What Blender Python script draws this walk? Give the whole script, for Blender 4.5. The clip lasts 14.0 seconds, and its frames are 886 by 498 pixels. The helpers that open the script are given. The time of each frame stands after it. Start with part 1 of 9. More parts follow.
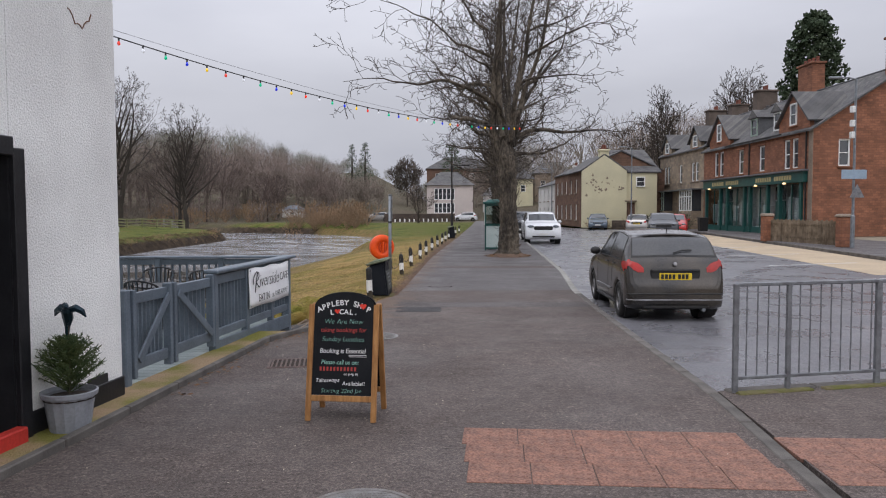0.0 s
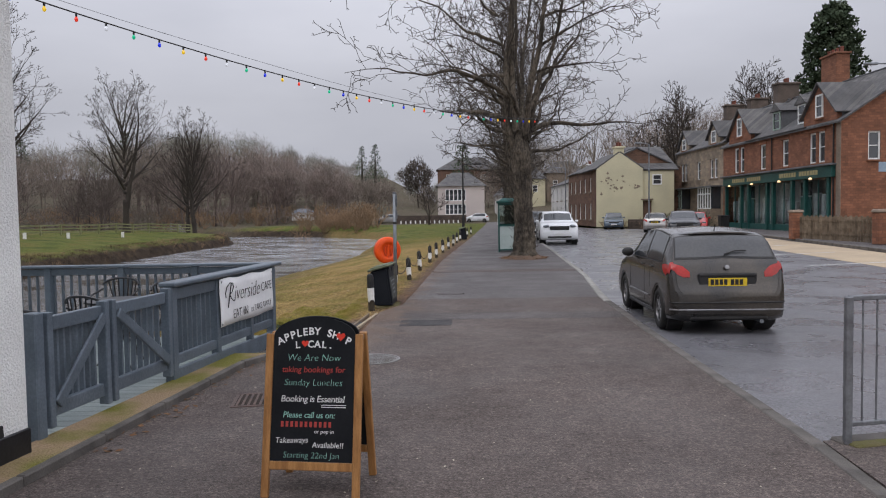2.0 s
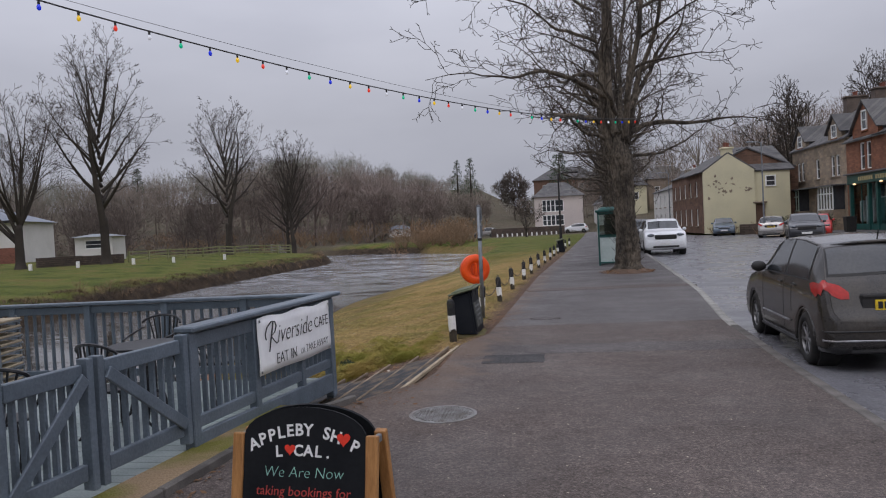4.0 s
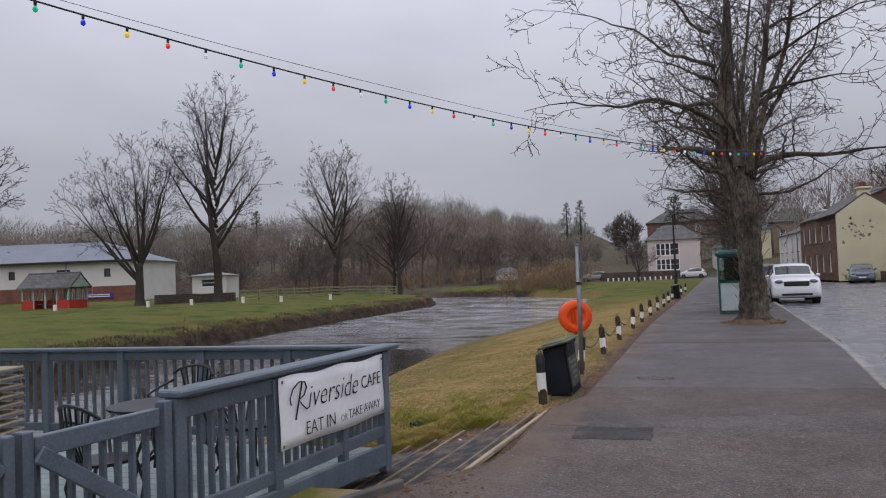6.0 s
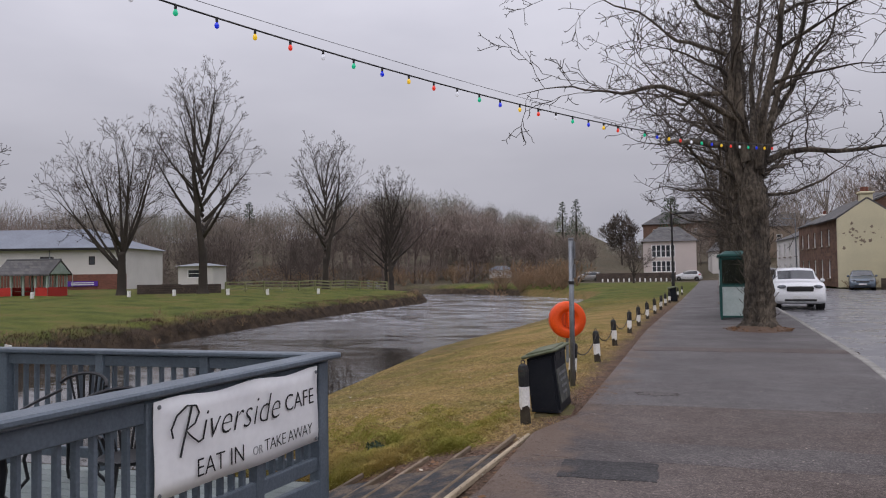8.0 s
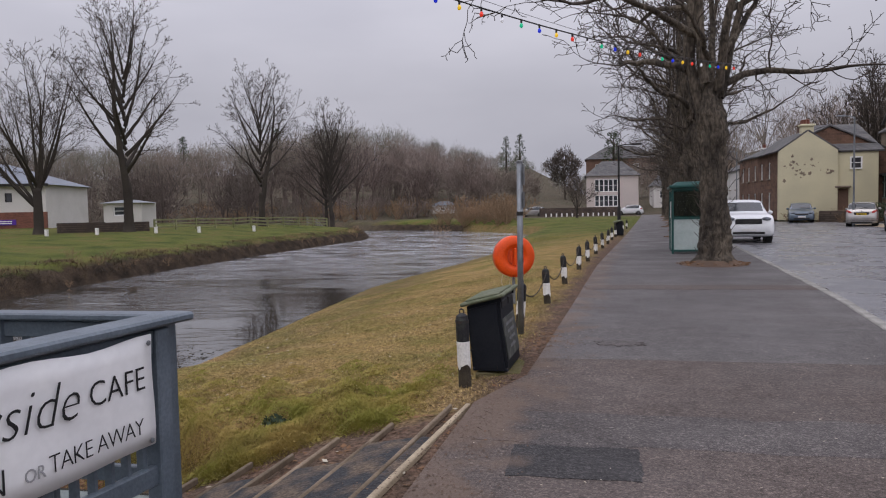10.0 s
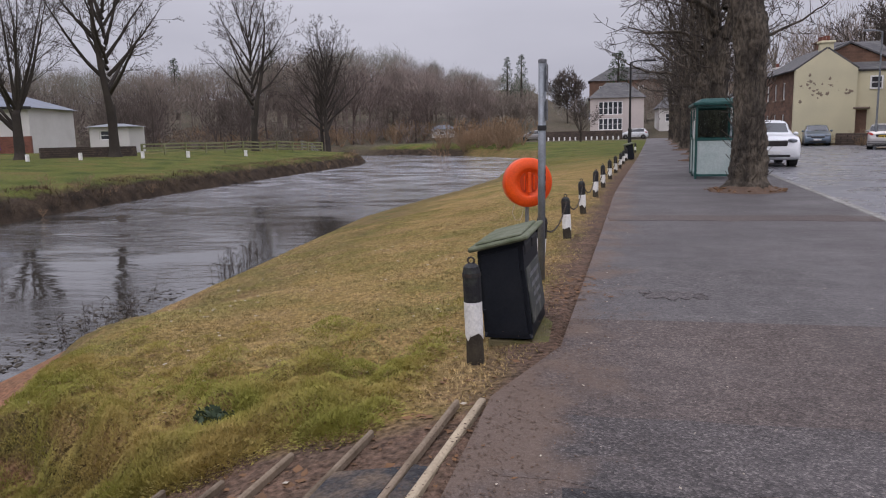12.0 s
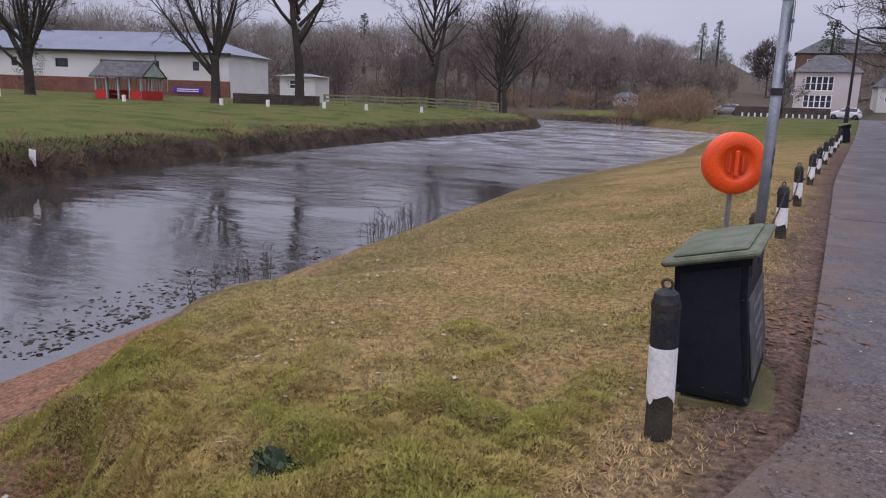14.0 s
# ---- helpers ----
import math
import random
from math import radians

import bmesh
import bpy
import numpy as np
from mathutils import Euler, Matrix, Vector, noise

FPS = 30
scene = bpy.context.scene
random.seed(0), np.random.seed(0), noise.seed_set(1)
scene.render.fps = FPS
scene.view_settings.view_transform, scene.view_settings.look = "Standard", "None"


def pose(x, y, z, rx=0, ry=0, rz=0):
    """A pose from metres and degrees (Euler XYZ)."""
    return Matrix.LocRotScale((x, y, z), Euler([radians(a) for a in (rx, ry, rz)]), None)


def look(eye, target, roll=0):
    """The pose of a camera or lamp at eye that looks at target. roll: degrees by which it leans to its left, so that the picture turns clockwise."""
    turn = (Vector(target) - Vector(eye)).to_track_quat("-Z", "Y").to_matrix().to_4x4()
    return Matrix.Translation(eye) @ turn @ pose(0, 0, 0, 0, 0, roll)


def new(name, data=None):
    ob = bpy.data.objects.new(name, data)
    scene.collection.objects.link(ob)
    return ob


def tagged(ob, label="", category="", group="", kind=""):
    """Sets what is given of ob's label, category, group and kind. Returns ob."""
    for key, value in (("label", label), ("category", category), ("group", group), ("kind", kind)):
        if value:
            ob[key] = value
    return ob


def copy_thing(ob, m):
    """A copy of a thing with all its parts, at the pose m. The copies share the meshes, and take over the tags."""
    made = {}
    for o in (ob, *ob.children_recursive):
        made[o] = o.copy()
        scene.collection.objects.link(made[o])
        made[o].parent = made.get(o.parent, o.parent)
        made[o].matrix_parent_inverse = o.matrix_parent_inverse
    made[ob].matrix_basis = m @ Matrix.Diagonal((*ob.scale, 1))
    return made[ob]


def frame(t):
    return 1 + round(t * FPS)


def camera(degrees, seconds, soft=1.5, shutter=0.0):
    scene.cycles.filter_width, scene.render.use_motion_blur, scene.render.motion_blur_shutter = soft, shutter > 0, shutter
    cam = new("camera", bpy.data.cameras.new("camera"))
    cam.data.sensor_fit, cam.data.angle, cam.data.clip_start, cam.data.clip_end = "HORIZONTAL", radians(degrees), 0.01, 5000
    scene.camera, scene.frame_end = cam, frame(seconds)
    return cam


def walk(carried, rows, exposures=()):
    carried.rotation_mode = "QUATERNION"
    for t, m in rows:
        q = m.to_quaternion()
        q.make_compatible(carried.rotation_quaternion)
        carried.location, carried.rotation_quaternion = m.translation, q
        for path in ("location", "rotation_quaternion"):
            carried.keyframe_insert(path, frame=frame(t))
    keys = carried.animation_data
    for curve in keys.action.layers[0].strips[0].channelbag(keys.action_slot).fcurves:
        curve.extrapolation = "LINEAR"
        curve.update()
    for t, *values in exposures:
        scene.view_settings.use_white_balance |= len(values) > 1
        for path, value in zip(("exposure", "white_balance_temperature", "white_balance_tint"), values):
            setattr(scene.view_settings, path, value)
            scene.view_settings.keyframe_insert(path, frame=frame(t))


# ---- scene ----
cam = camera(62.0, 14.0, soft=1.1)
PATH = [
    (0, (0.21, 1.976, 1.718), (0.233, 3.973, 1.614), -0.2),
    (0.5, (0.228, 2.365, 1.698), (0.229, 4.363, 1.611), -0.3),
    (1, (0.212, 2.796, 1.673), (0.205, 4.793, 1.572), -0.5),
    (1.5, (0.241, 3.259, 1.667), (0.234, 5.257, 1.567), -1.1),
    (2, (0.252, 3.714, 1.653), (0.243, 5.711, 1.554), -0.9),
    (4.5, (0.411, 5.833, 1.691), (0.093, 7.807, 1.673), -3.1),
    (5, (0.42, 6.236, 1.69), (0.049, 8.2, 1.732), -2.8),
    (5.5, (0.458, 6.644, 1.682), (-0.082, 8.569, 1.749), -2.6),
    (6, (0.451, 7.036, 1.651), (-0.107, 8.955, 1.725), -2.2),
    (6.5, (0.436, 7.399, 1.636), (-0.157, 9.308, 1.713), -1.5),
    (7, (0.416, 7.777, 1.627), (-0.231, 9.669, 1.67), -1.2),
    (7.5, (0.34, 8.168, 1.619), (-0.297, 10.064, 1.634), -1.0),
    (8, (0.313, 8.563, 1.615), (-0.233, 10.486, 1.68), -0.8),
    (8.5, (0.283, 8.967, 1.592), (-0.191, 10.909, 1.642), -1.2),
    (11, (-0.159, 11.238, 1.483), (-0.546, 13.186, 1.246), -1.2),
    (11.5, (-0.264, 11.685, 1.45), (-0.653, 13.626, 1.165), -1.1),
    (12, (-0.342, 12.192, 1.419), (-0.742, 14.127, 1.108), -1.3),
    (12.5, (-0.473, 12.641, 1.397), (-0.907, 14.567, 1.075), -1.6),
    (13, (-0.572, 13.04, 1.396), (-1.114, 14.936, 1.059), -0.5),
    (13.5, (-0.634, 13.39, 1.381), (-1.364, 15.22, 1.035), 0.4),
    (14, (-0.725, 13.716, 1.343), (-1.543, 15.495, 0.935), 1.9),
]
walk(cam, [(t, look(eye, target, roll)) for t, eye, target, roll in PATH], exposures=[
    (0, 0.02, 6450, 13), (0.5, -0.1, 6450, 13), (2, -0.12, 6450, 13), (4.5, -0.38, 6300, 15), (5.5, -0.35, 6300, 15), (6.5, -0.28, 6400, 15),
    (7.5, -0.13, 6500, 17), (8, -0.29, 6500, 17), (8.5, -0.32, 6500, 17), (11, -0.17, 6450, 18), (12.5, -0.07, 6300, 20), (14, -0.05, 6000, 25)])

# ---- world: a low overcast sky, brighter towards the zenith ----
world = bpy.data.worlds.new("overcast_sky")
scene.world = world
world.use_nodes = True
wn, wl = world.node_tree.nodes, world.node_tree.links
wn.clear()
w_out = wn.new("ShaderNodeOutputWorld")
w_bg = wn.new("ShaderNodeBackground")
w_sky = wn.new("ShaderNodeTexSky")
w_sky.sky_type, w_sky.sun_disc = "NISHITA", False
w_sky.sun_elevation, w_sky.sun_rotation = radians(28), radians(150)
w_sky.dust_density, w_sky.air_density = 4.0, 1.0
w_hsv = wn.new("ShaderNodeHueSaturation")
w_hsv.inputs["Saturation"].default_value = 0.1
w_hsv.inputs["Value"].default_value = 0.02
w_tc = wn.new("ShaderNodeTexCoord")
w_sep = wn.new("ShaderNodeSeparateXYZ")
w_map = wn.new("ShaderNodeMapping")
w_map.inputs["Scale"].default_value = (1, 1, 3.0)
w_noise = wn.new("ShaderNodeTexNoise")
w_noise.inputs["Scale"].default_value = 2.2
w_noise.inputs["Detail"].default_value = 5
w_ramp = wn.new("ShaderNodeValToRGB")
w_ramp.color_ramp.elements[0].position, w_ramp.color_ramp.elements[0].color = 0.30, (0.40, 0.418, 0.47, 1)
w_ramp.color_ramp.elements[1].position, w_ramp.color_ramp.elements[1].color = 0.72, (0.515, 0.533, 0.585, 1)
w_zen = wn.new("ShaderNodeMapRange")
w_zen.inputs["From Min"].default_value, w_zen.inputs["From Max"].default_value = 0.15, 0.95
w_zen.inputs["To Min"].default_value, w_zen.inputs["To Max"].default_value = 1.0, 3.5
w_mul = wn.new("ShaderNodeVectorMath")
w_mul.operation = "SCALE"
w_add = wn.new("ShaderNodeMix")
w_add.data_type, w_add.blend_type = "RGBA", "ADD"
w_add.inputs[0].default_value = 1.0
wl.new(w_tc.outputs["Generated"], w_sep.inputs[0])
wl.new(w_tc.outputs["Generated"], w_map.inputs["Vector"])
wl.new(w_map.outputs[0], w_noise.inputs["Vector"])
wl.new(w_noise.outputs["Fac"], w_ramp.inputs[0])
wl.new(w_sep.outputs["Z"], w_zen.inputs["Value"])
wl.new(w_ramp.outputs[0], w_mul.inputs[0])
wl.new(w_zen.outputs[0], w_mul.inputs["Scale"])
wl.new(w_sky.outputs[0], w_hsv.inputs["Color"])
wl.new(w_mul.outputs[0], w_add.inputs[6])
wl.new(w_hsv.outputs[0], w_add.inputs[7])
wl.new(w_add.outputs[2], w_bg.inputs["Color"])
wl.new(w_bg.outputs[0], w_out.inputs["Surface"])
w_bg.inputs["Strength"].default_value = 1.0

sun = new("sun", bpy.data.lights.new("sun", "SUN"))
sun.data.energy, sun.data.angle, sun.data.color = 0.7, radians(25), (1.0, 0.97, 0.93)
sun.matrix_world = look((0, 0, 40), (12, 22, 0))


# ---- materials ----
def mat(name, col, col2=None, rough=0.7, metal=0.0, scale=6.0, fine=60.0, bump=0.2, spec=0.3, coat=0.0, vary=0.0, contrast=(0.35, 0.65), dist=0.01, stretch=(1, 1, 1), grain=0.09):
    """A surface with two scales of variation: broad blotches from col to col2 and a fine grain with relief."""
    m = bpy.data.materials.new(name)
    m.use_nodes = True
    n, l = m.node_tree.nodes, m.node_tree.links
    b = n["Principled BSDF"]
    b.inputs["Roughness"].default_value, b.inputs["Metallic"].default_value = rough, metal
    b.inputs["Specular IOR Level"].default_value, b.inputs["Coat Weight"].default_value = spec, coat
    col2 = col2 or tuple(c * 0.72 for c in col)
    tc, mp = n.new("ShaderNodeTexCoord"), n.new("ShaderNodeMapping")
    mp.inputs["Scale"].default_value = stretch
    l.new(tc.outputs["Object"], mp.inputs["Vector"])
    big, small = n.new("ShaderNodeTexNoise"), n.new("ShaderNodeTexNoise")
    big.inputs["Scale"].default_value, big.inputs["Detail"].default_value = scale, 6
    small.inputs["Scale"].default_value, small.inputs["Detail"].default_value = fine, 4
    l.new(mp.outputs[0], big.inputs["Vector"])
    l.new(mp.outputs[0], small.inputs["Vector"])
    r = n.new("ShaderNodeValToRGB")
    r.color_ramp.elements[0].position, r.color_ramp.elements[0].color = contrast[0], (*col, 1)
    r.color_ramp.elements[1].position, r.color_ramp.elements[1].color = contrast[1], (*col2, 1)
    l.new(big.outputs["Fac"], r.inputs[0])
    mr = n.new("ShaderNodeMapRange")
    mr.inputs["From Min"].default_value, mr.inputs["From Max"].default_value = 0.38, 0.62
    mr.inputs["To Min"].default_value, mr.inputs["To Max"].default_value = 1 - grain, 1 + grain
    l.new(small.outputs["Fac"], mr.inputs["Value"])
    mul = n.new("ShaderNodeVectorMath")
    mul.operation = "SCALE"
    l.new(r.outputs[0], mul.inputs[0])
    l.new(mr.outputs[0], mul.inputs["Scale"])
    last = mul.outputs[0]
    if vary:
        oi, hv, mv = n.new("ShaderNodeObjectInfo"), n.new("ShaderNodeHueSaturation"), n.new("ShaderNodeMapRange")
        mv.inputs["To Min"].default_value, mv.inputs["To Max"].default_value = 1 - vary, 1 + vary
        l.new(oi.outputs["Random"], mv.inputs["Value"])
        l.new(mv.outputs[0], hv.inputs["Value"])
        l.new(last, hv.inputs["Color"])
        last = hv.outputs[0]
    l.new(last, b.inputs["Base Color"])
    if bump:
        bp = n.new("ShaderNodeBump")
        bp.inputs["Strength"].default_value, bp.inputs["Distance"].default_value = bump, dist
        l.new(small.outputs["Fac"], bp.inputs["Height"])
        l.new(bp.outputs[0], b.inputs["Normal"])
    return m


def glass_mat(name, tint, rough=0.05, alpha=1.0):
    m = bpy.data.materials.new(name)
    m.use_nodes = True
    b = m.node_tree.nodes["Principled BSDF"]
    b.inputs["Base Color"].default_value = (*tint, 1)
    b.inputs["Roughness"].default_value, b.inputs["Transmission Weight"].default_value = rough, alpha
    b.inputs["IOR"].default_value = 1.45 if alpha < 1 else 1.1
    return m


M = {}


def asphalt(name, col, stone, rough, spec=0.35, blotch=0.18, fleck=0.5):
    """Rolled asphalt: a dark binder with paler chippings, broad wear and fine relief."""
    m = bpy.data.materials.new(name)
    m.use_nodes = True
    n, l = m.node_tree.nodes, m.node_tree.links
    b = n["Principled BSDF"]
    b.inputs["Specular IOR Level"].default_value = spec
    geo = n.new("ShaderNodeNewGeometry")

    def ns(scale, detail, lo, hi, to0, to1):
        t, r = n.new("ShaderNodeTexNoise"), n.new("ShaderNodeMapRange")
        t.inputs["Scale"].default_value, t.inputs["Detail"].default_value = scale, detail
        l.new(geo.outputs["Position"], t.inputs["Vector"])
        r.inputs["From Min"].default_value, r.inputs["From Max"].default_value = lo, hi
        r.inputs["To Min"].default_value, r.inputs["To Max"].default_value = to0, to1
        l.new(t.outputs["Fac"], r.inputs["Value"])
        return r.outputs[0]

    def mul(a, c):
        x = n.new("ShaderNodeMath")
        x.operation = "MULTIPLY"
        l.new(a, x.inputs[0])
        l.new(c, x.inputs[1])
        return x.outputs[0]

    chips = n.new("ShaderNodeTexVoronoi")
    chips.inputs["Scale"].default_value = 110
    l.new(geo.outputs["Position"], chips.inputs["Vector"])
    ramp = n.new("ShaderNodeValToRGB")
    e = ramp.color_ramp.elements
    e[0].position, e[0].color = 0.0, (*[c * (1 - fleck) for c in col], 1)
    e[1].position, e[1].color = 1.0, (*stone, 1)
    mid = e.new(0.72)
    mid.color = (*[c * 1.12 for c in col], 1)
    sep = n.new("ShaderNodeSeparateColor")
    l.new(chips.outputs["Color"], sep.inputs[0])
    l.new(sep.outputs[0], ramp.inputs[0])
    tone = mul(mul(ns(0.55, 9, 0.3, 0.7, 1 - blotch, 1 + blotch), ns(6.0, 8, 0.3, 0.7, 0.8, 1.2)), ns(30.0, 6, 0.3, 0.7, 0.62, 1.38))
    sc = n.new("ShaderNodeVectorMath")
    sc.operation = "SCALE"
    l.new(ramp.outputs[0], sc.inputs[0])
    l.new(tone, sc.inputs["Scale"])
    # earth trodden in along the bank side
    sp, lean, grow, mud, earth = n.new("ShaderNodeSeparateXYZ"), n.new("ShaderNodeMath"), n.new("ShaderNodeMath"), n.new("ShaderNodeMapRange"), n.new("ShaderNodeMix")
    l.new(geo.outputs["Position"], sp.inputs[0])
    lean.operation, grow.operation = "MULTIPLY_ADD", "ADD"
    l.new(sp.outputs["Y"], lean.inputs[0])
    lean.inputs[1].default_value = -0.066
    l.new(sp.outputs["X"], lean.inputs[2])
    l.new(lean.outputs[0], grow.inputs[0])
    l.new(ns(2.2, 8, 0.25, 0.75, -0.55, 0.55), grow.inputs[1])
    mud.inputs["From Min"].default_value, mud.inputs["From Max"].default_value = -1.32, -1.8
    mud.inputs["To Min"].default_value, mud.inputs["To Max"].default_value = 0.0, 0.75
    l.new(grow.outputs[0], mud.inputs["Value"])
    beyond = n.new("ShaderNodeMapRange")
    beyond.inputs["From Min"].default_value, beyond.inputs["From Max"].default_value = 11.0, 14.0
    l.new(sp.outputs["Y"], beyond.inputs["Value"])
    earth.data_type = "RGBA"
    earth.inputs[7].default_value = (0.135, 0.092, 0.066, 1)
    l.new(mul(mud.outputs[0], beyond.outputs[0]), earth.inputs[0])
    l.new(sc.outputs[0], earth.inputs[6])
    l.new(earth.outputs[2], b.inputs["Base Color"])
    l.new(ns(0.8, 7, 0.35, 0.65, rough - 0.16, rough + 0.12), b.inputs["Roughness"])
    bp, bp2 = n.new("ShaderNodeBump"), n.new("ShaderNodeBump")
    bp.inputs["Strength"].default_value, bp.inputs["Distance"].default_value = 0.55, 0.006
    bp2.inputs["Strength"].default_value, bp2.inputs["Distance"].default_value = 0.5, 0.02
    l.new(chips.outputs["Distance"], bp.inputs["Height"])
    l.new(ns(22.0, 6, 0.0, 1.0, 0.0, 1.0), bp2.inputs["Height"])
    l.new(bp2.outputs[0], bp.inputs["Normal"])
    l.new(bp.outputs[0], b.inputs["Normal"])
    return m


M["asphalt_near"] = asphalt("asphalt_near", (0.09, 0.07, 0.062), (0.15, 0.124, 0.108), 0.76)
M["asphalt_far"] = asphalt("asphalt_far", (0.083, 0.074, 0.072), (0.13, 0.118, 0.112), 0.66, 0.4, 0.14, 0.35)
M["asphalt_patch"] = asphalt("asphalt_patch", (0.034, 0.032, 0.033), (0.085, 0.079, 0.076), 0.78, 0.3, 0.12)
M["asphalt_dark"] = asphalt("asphalt_dark", (0.078, 0.067, 0.064), (0.17, 0.15, 0.14), 0.74)
M["road"] = mat("road", (0.145, 0.143, 0.153), (0.105, 0.103, 0.11), 0.42, scale=0.45, fine=50, bump=0.35, dist=0.006, spec=0.5, grain=0.35)
rn, rl = M["road"].node_tree.nodes, M["road"].node_tree.links
r_wet, r_map = rn.new("ShaderNodeTexNoise"), rn.new("ShaderNodeMapRange")
r_wet.inputs["Scale"].default_value, r_wet.inputs["Detail"].default_value = 0.9, 8
r_map.inputs["From Min"].default_value, r_map.inputs["From Max"].default_value = 0.42, 0.58
r_map.inputs["To Min"].default_value, r_map.inputs["To Max"].default_value = 0.24, 0.42
rl.new(rn["Texture Coordinate"].outputs["Object"], r_wet.inputs["Vector"])
rl.new(r_wet.outputs["Fac"], r_map.inputs["Value"])
rl.new(r_map.outputs[0], rn["Principled BSDF"].inputs["Roughness"])
M["buff"] = mat("buff_surfacing", (0.42, 0.33, 0.22), (0.34, 0.27, 0.19), 0.8, scale=0.6, fine=80, bump=0.3)
M["road_paint"] = mat("road_paint", (0.55, 0.55, 0.53), (0.35, 0.35, 0.34), 0.7, scale=3, fine=60)
M["kerb"] = mat("kerb_stone", (0.135, 0.122, 0.11), (0.08, 0.073, 0.066), 0.85, scale=4, fine=90, bump=0.5, vary=0.15)
M["kerb_far"] = mat("pale_concrete", (0.29, 0.28, 0.255), (0.19, 0.183, 0.168), 0.85, scale=4, fine=90, bump=0.5, vary=0.12)
M["moss"] = mat("moss", (0.12, 0.125, 0.03), (0.17, 0.14, 0.075), 0.95, scale=5, fine=120, bump=1.0, dist=0.02)
M["tactile"] = mat("tactile_paving", (0.25, 0.128, 0.092), (0.165, 0.092, 0.07), 0.8, scale=6, fine=60, bump=0.4, vary=0.04, grain=0.3)
M["iron"] = mat("cast_iron_cover", (0.26, 0.255, 0.25), (0.16, 0.145, 0.13), 0.55, 0.5, scale=8, fine=90, bump=0.4)
M["rust"] = mat("rusty_iron", (0.15, 0.10, 0.085), (0.10, 0.08, 0.075), 0.7, 0.3, scale=8, fine=90, bump=0.4)
M["earth"] = mat("bare_earth", (0.105, 0.07, 0.05), (0.15, 0.10, 0.07), 0.95, scale=3, fine=60, bump=1.0, dist=0.03)
M["render_white"] = mat("roughcast_white", (0.84, 0.84, 0.81), (0.70, 0.695, 0.67), 0.9, scale=1.1, fine=60, bump=0.7, dist=0.02, grain=0.08)
M["black_paint"] = mat("black_gloss_paint", (0.012, 0.012, 0.014), (0.02, 0.02, 0.022), 0.35, scale=5, fine=40, bump=0.1)
M["fence"] = mat("blue_grey_fence_paint", (0.118, 0.146, 0.176), (0.088, 0.112, 0.137), 0.45, scale=4, fine=50, bump=0.3, spec=0.5, vary=0.1, grain=0.1)
M["deck"] = mat("grey_green_deck", (0.30, 0.34, 0.33), (0.22, 0.26, 0.25), 0.6, scale=2, fine=60, bump=0.3, vary=0.1)
M["banner"] = mat("white_pvc_banner", (0.84, 0.84, 0.84), (0.78, 0.78, 0.79), 0.5, scale=3, fine=20, bump=0.02, grain=0.02)
M["ink"] = mat("black_ink", (0.015, 0.015, 0.017), (0.02, 0.02, 0.02), 0.6, bump=0)
M["ink_grey"] = mat("grey_ink", (0.35, 0.35, 0.36), (0.3, 0.3, 0.3), 0.6, bump=0)
M["pine"] = mat("varnished_pine", (0.40, 0.20, 0.07), (0.25, 0.115, 0.038), 0.5, scale=9, fine=60, bump=0.2, stretch=(4, 4, 0.6))
M["chalkboard"] = mat("chalkboard", (0.007, 0.008, 0.01), (0.012, 0.013, 0.015), 0.6, spec=0.15, scale=5, fine=50, bump=0.1)
M["chalk_white"] = mat("chalk_white", (0.75, 0.75, 0.74), (0.6, 0.6, 0.6), 0.9, bump=0)
M["chalk_green"] = mat("chalk_green", (0.30, 0.55, 0.47), (0.22, 0.42, 0.36), 0.9, bump=0)
M["chalk_red"] = mat("chalk_red", (0.42, 0.06, 0.05), (0.3, 0.05, 0.045), 0.9, bump=0)
M["heart_red"] = mat("heart_red", (0.65, 0.04, 0.02), (0.6, 0.04, 0.02), 0.5, bump=0)
M["bin"] = mat("black_bin_plastic", (0.009, 0.011, 0.016), (0.015, 0.017, 0.021), 0.55, scale=4, fine=50, bump=0.15, spec=0.15)
M["bin_lid"] = mat("algae_stained_lid", (0.085, 0.10, 0.055), (0.14, 0.15, 0.10), 0.8, scale=7, fine=60, bump=0.3)
M["bin_panel"] = mat("worn_bin_panel", (0.055, 0.06, 0.055), (0.15, 0.15, 0.13), 0.6, scale=9, fine=40, bump=0.2, contrast=(0.5, 0.72))
M["post_white"] = mat("white_bollard_paint", (0.72, 0.71, 0.68), (0.45, 0.44, 0.40), 0.7, scale=8, fine=50, bump=0.4, contrast=(0.5, 0.8))
M["post_black"] = mat("black_bollard_paint", (0.018, 0.018, 0.02), (0.05, 0.055, 0.045), 0.6, scale=10, fine=50, bump=0.5, contrast=(0.5, 0.75))
M["post_wood"] = mat("rotten_post_wood", (0.035, 0.028, 0.02), (0.06, 0.05, 0.035), 0.9, scale=10, fine=70, bump=0.8)
M["chain"] = mat("dark_chain", (0.05, 0.05, 0.05), (0.08, 0.06, 0.05), 0.6, 0.6, scale=30, fine=100, bump=0.2)
M["orange"] = mat("orange_lifebuoy_housing", (0.78, 0.085, 0.008), (0.68, 0.07, 0.008), 0.42, scale=3, fine=50, bump=0.08)
# the housing's orange darkened, shade of the hand recesses in the colour
M["orange_dark"] = mat("orange_recess_shade", (0.52, 0.05, 0.006), (0.42, 0.04, 0.006), 0.5, scale=3, fine=50, bump=0.08)
M["galv"] = mat("galvanised_steel", (0.24, 0.26, 0.28), (0.17, 0.18, 0.19), 0.5, 0.55, scale=7, fine=60, bump=0.15)
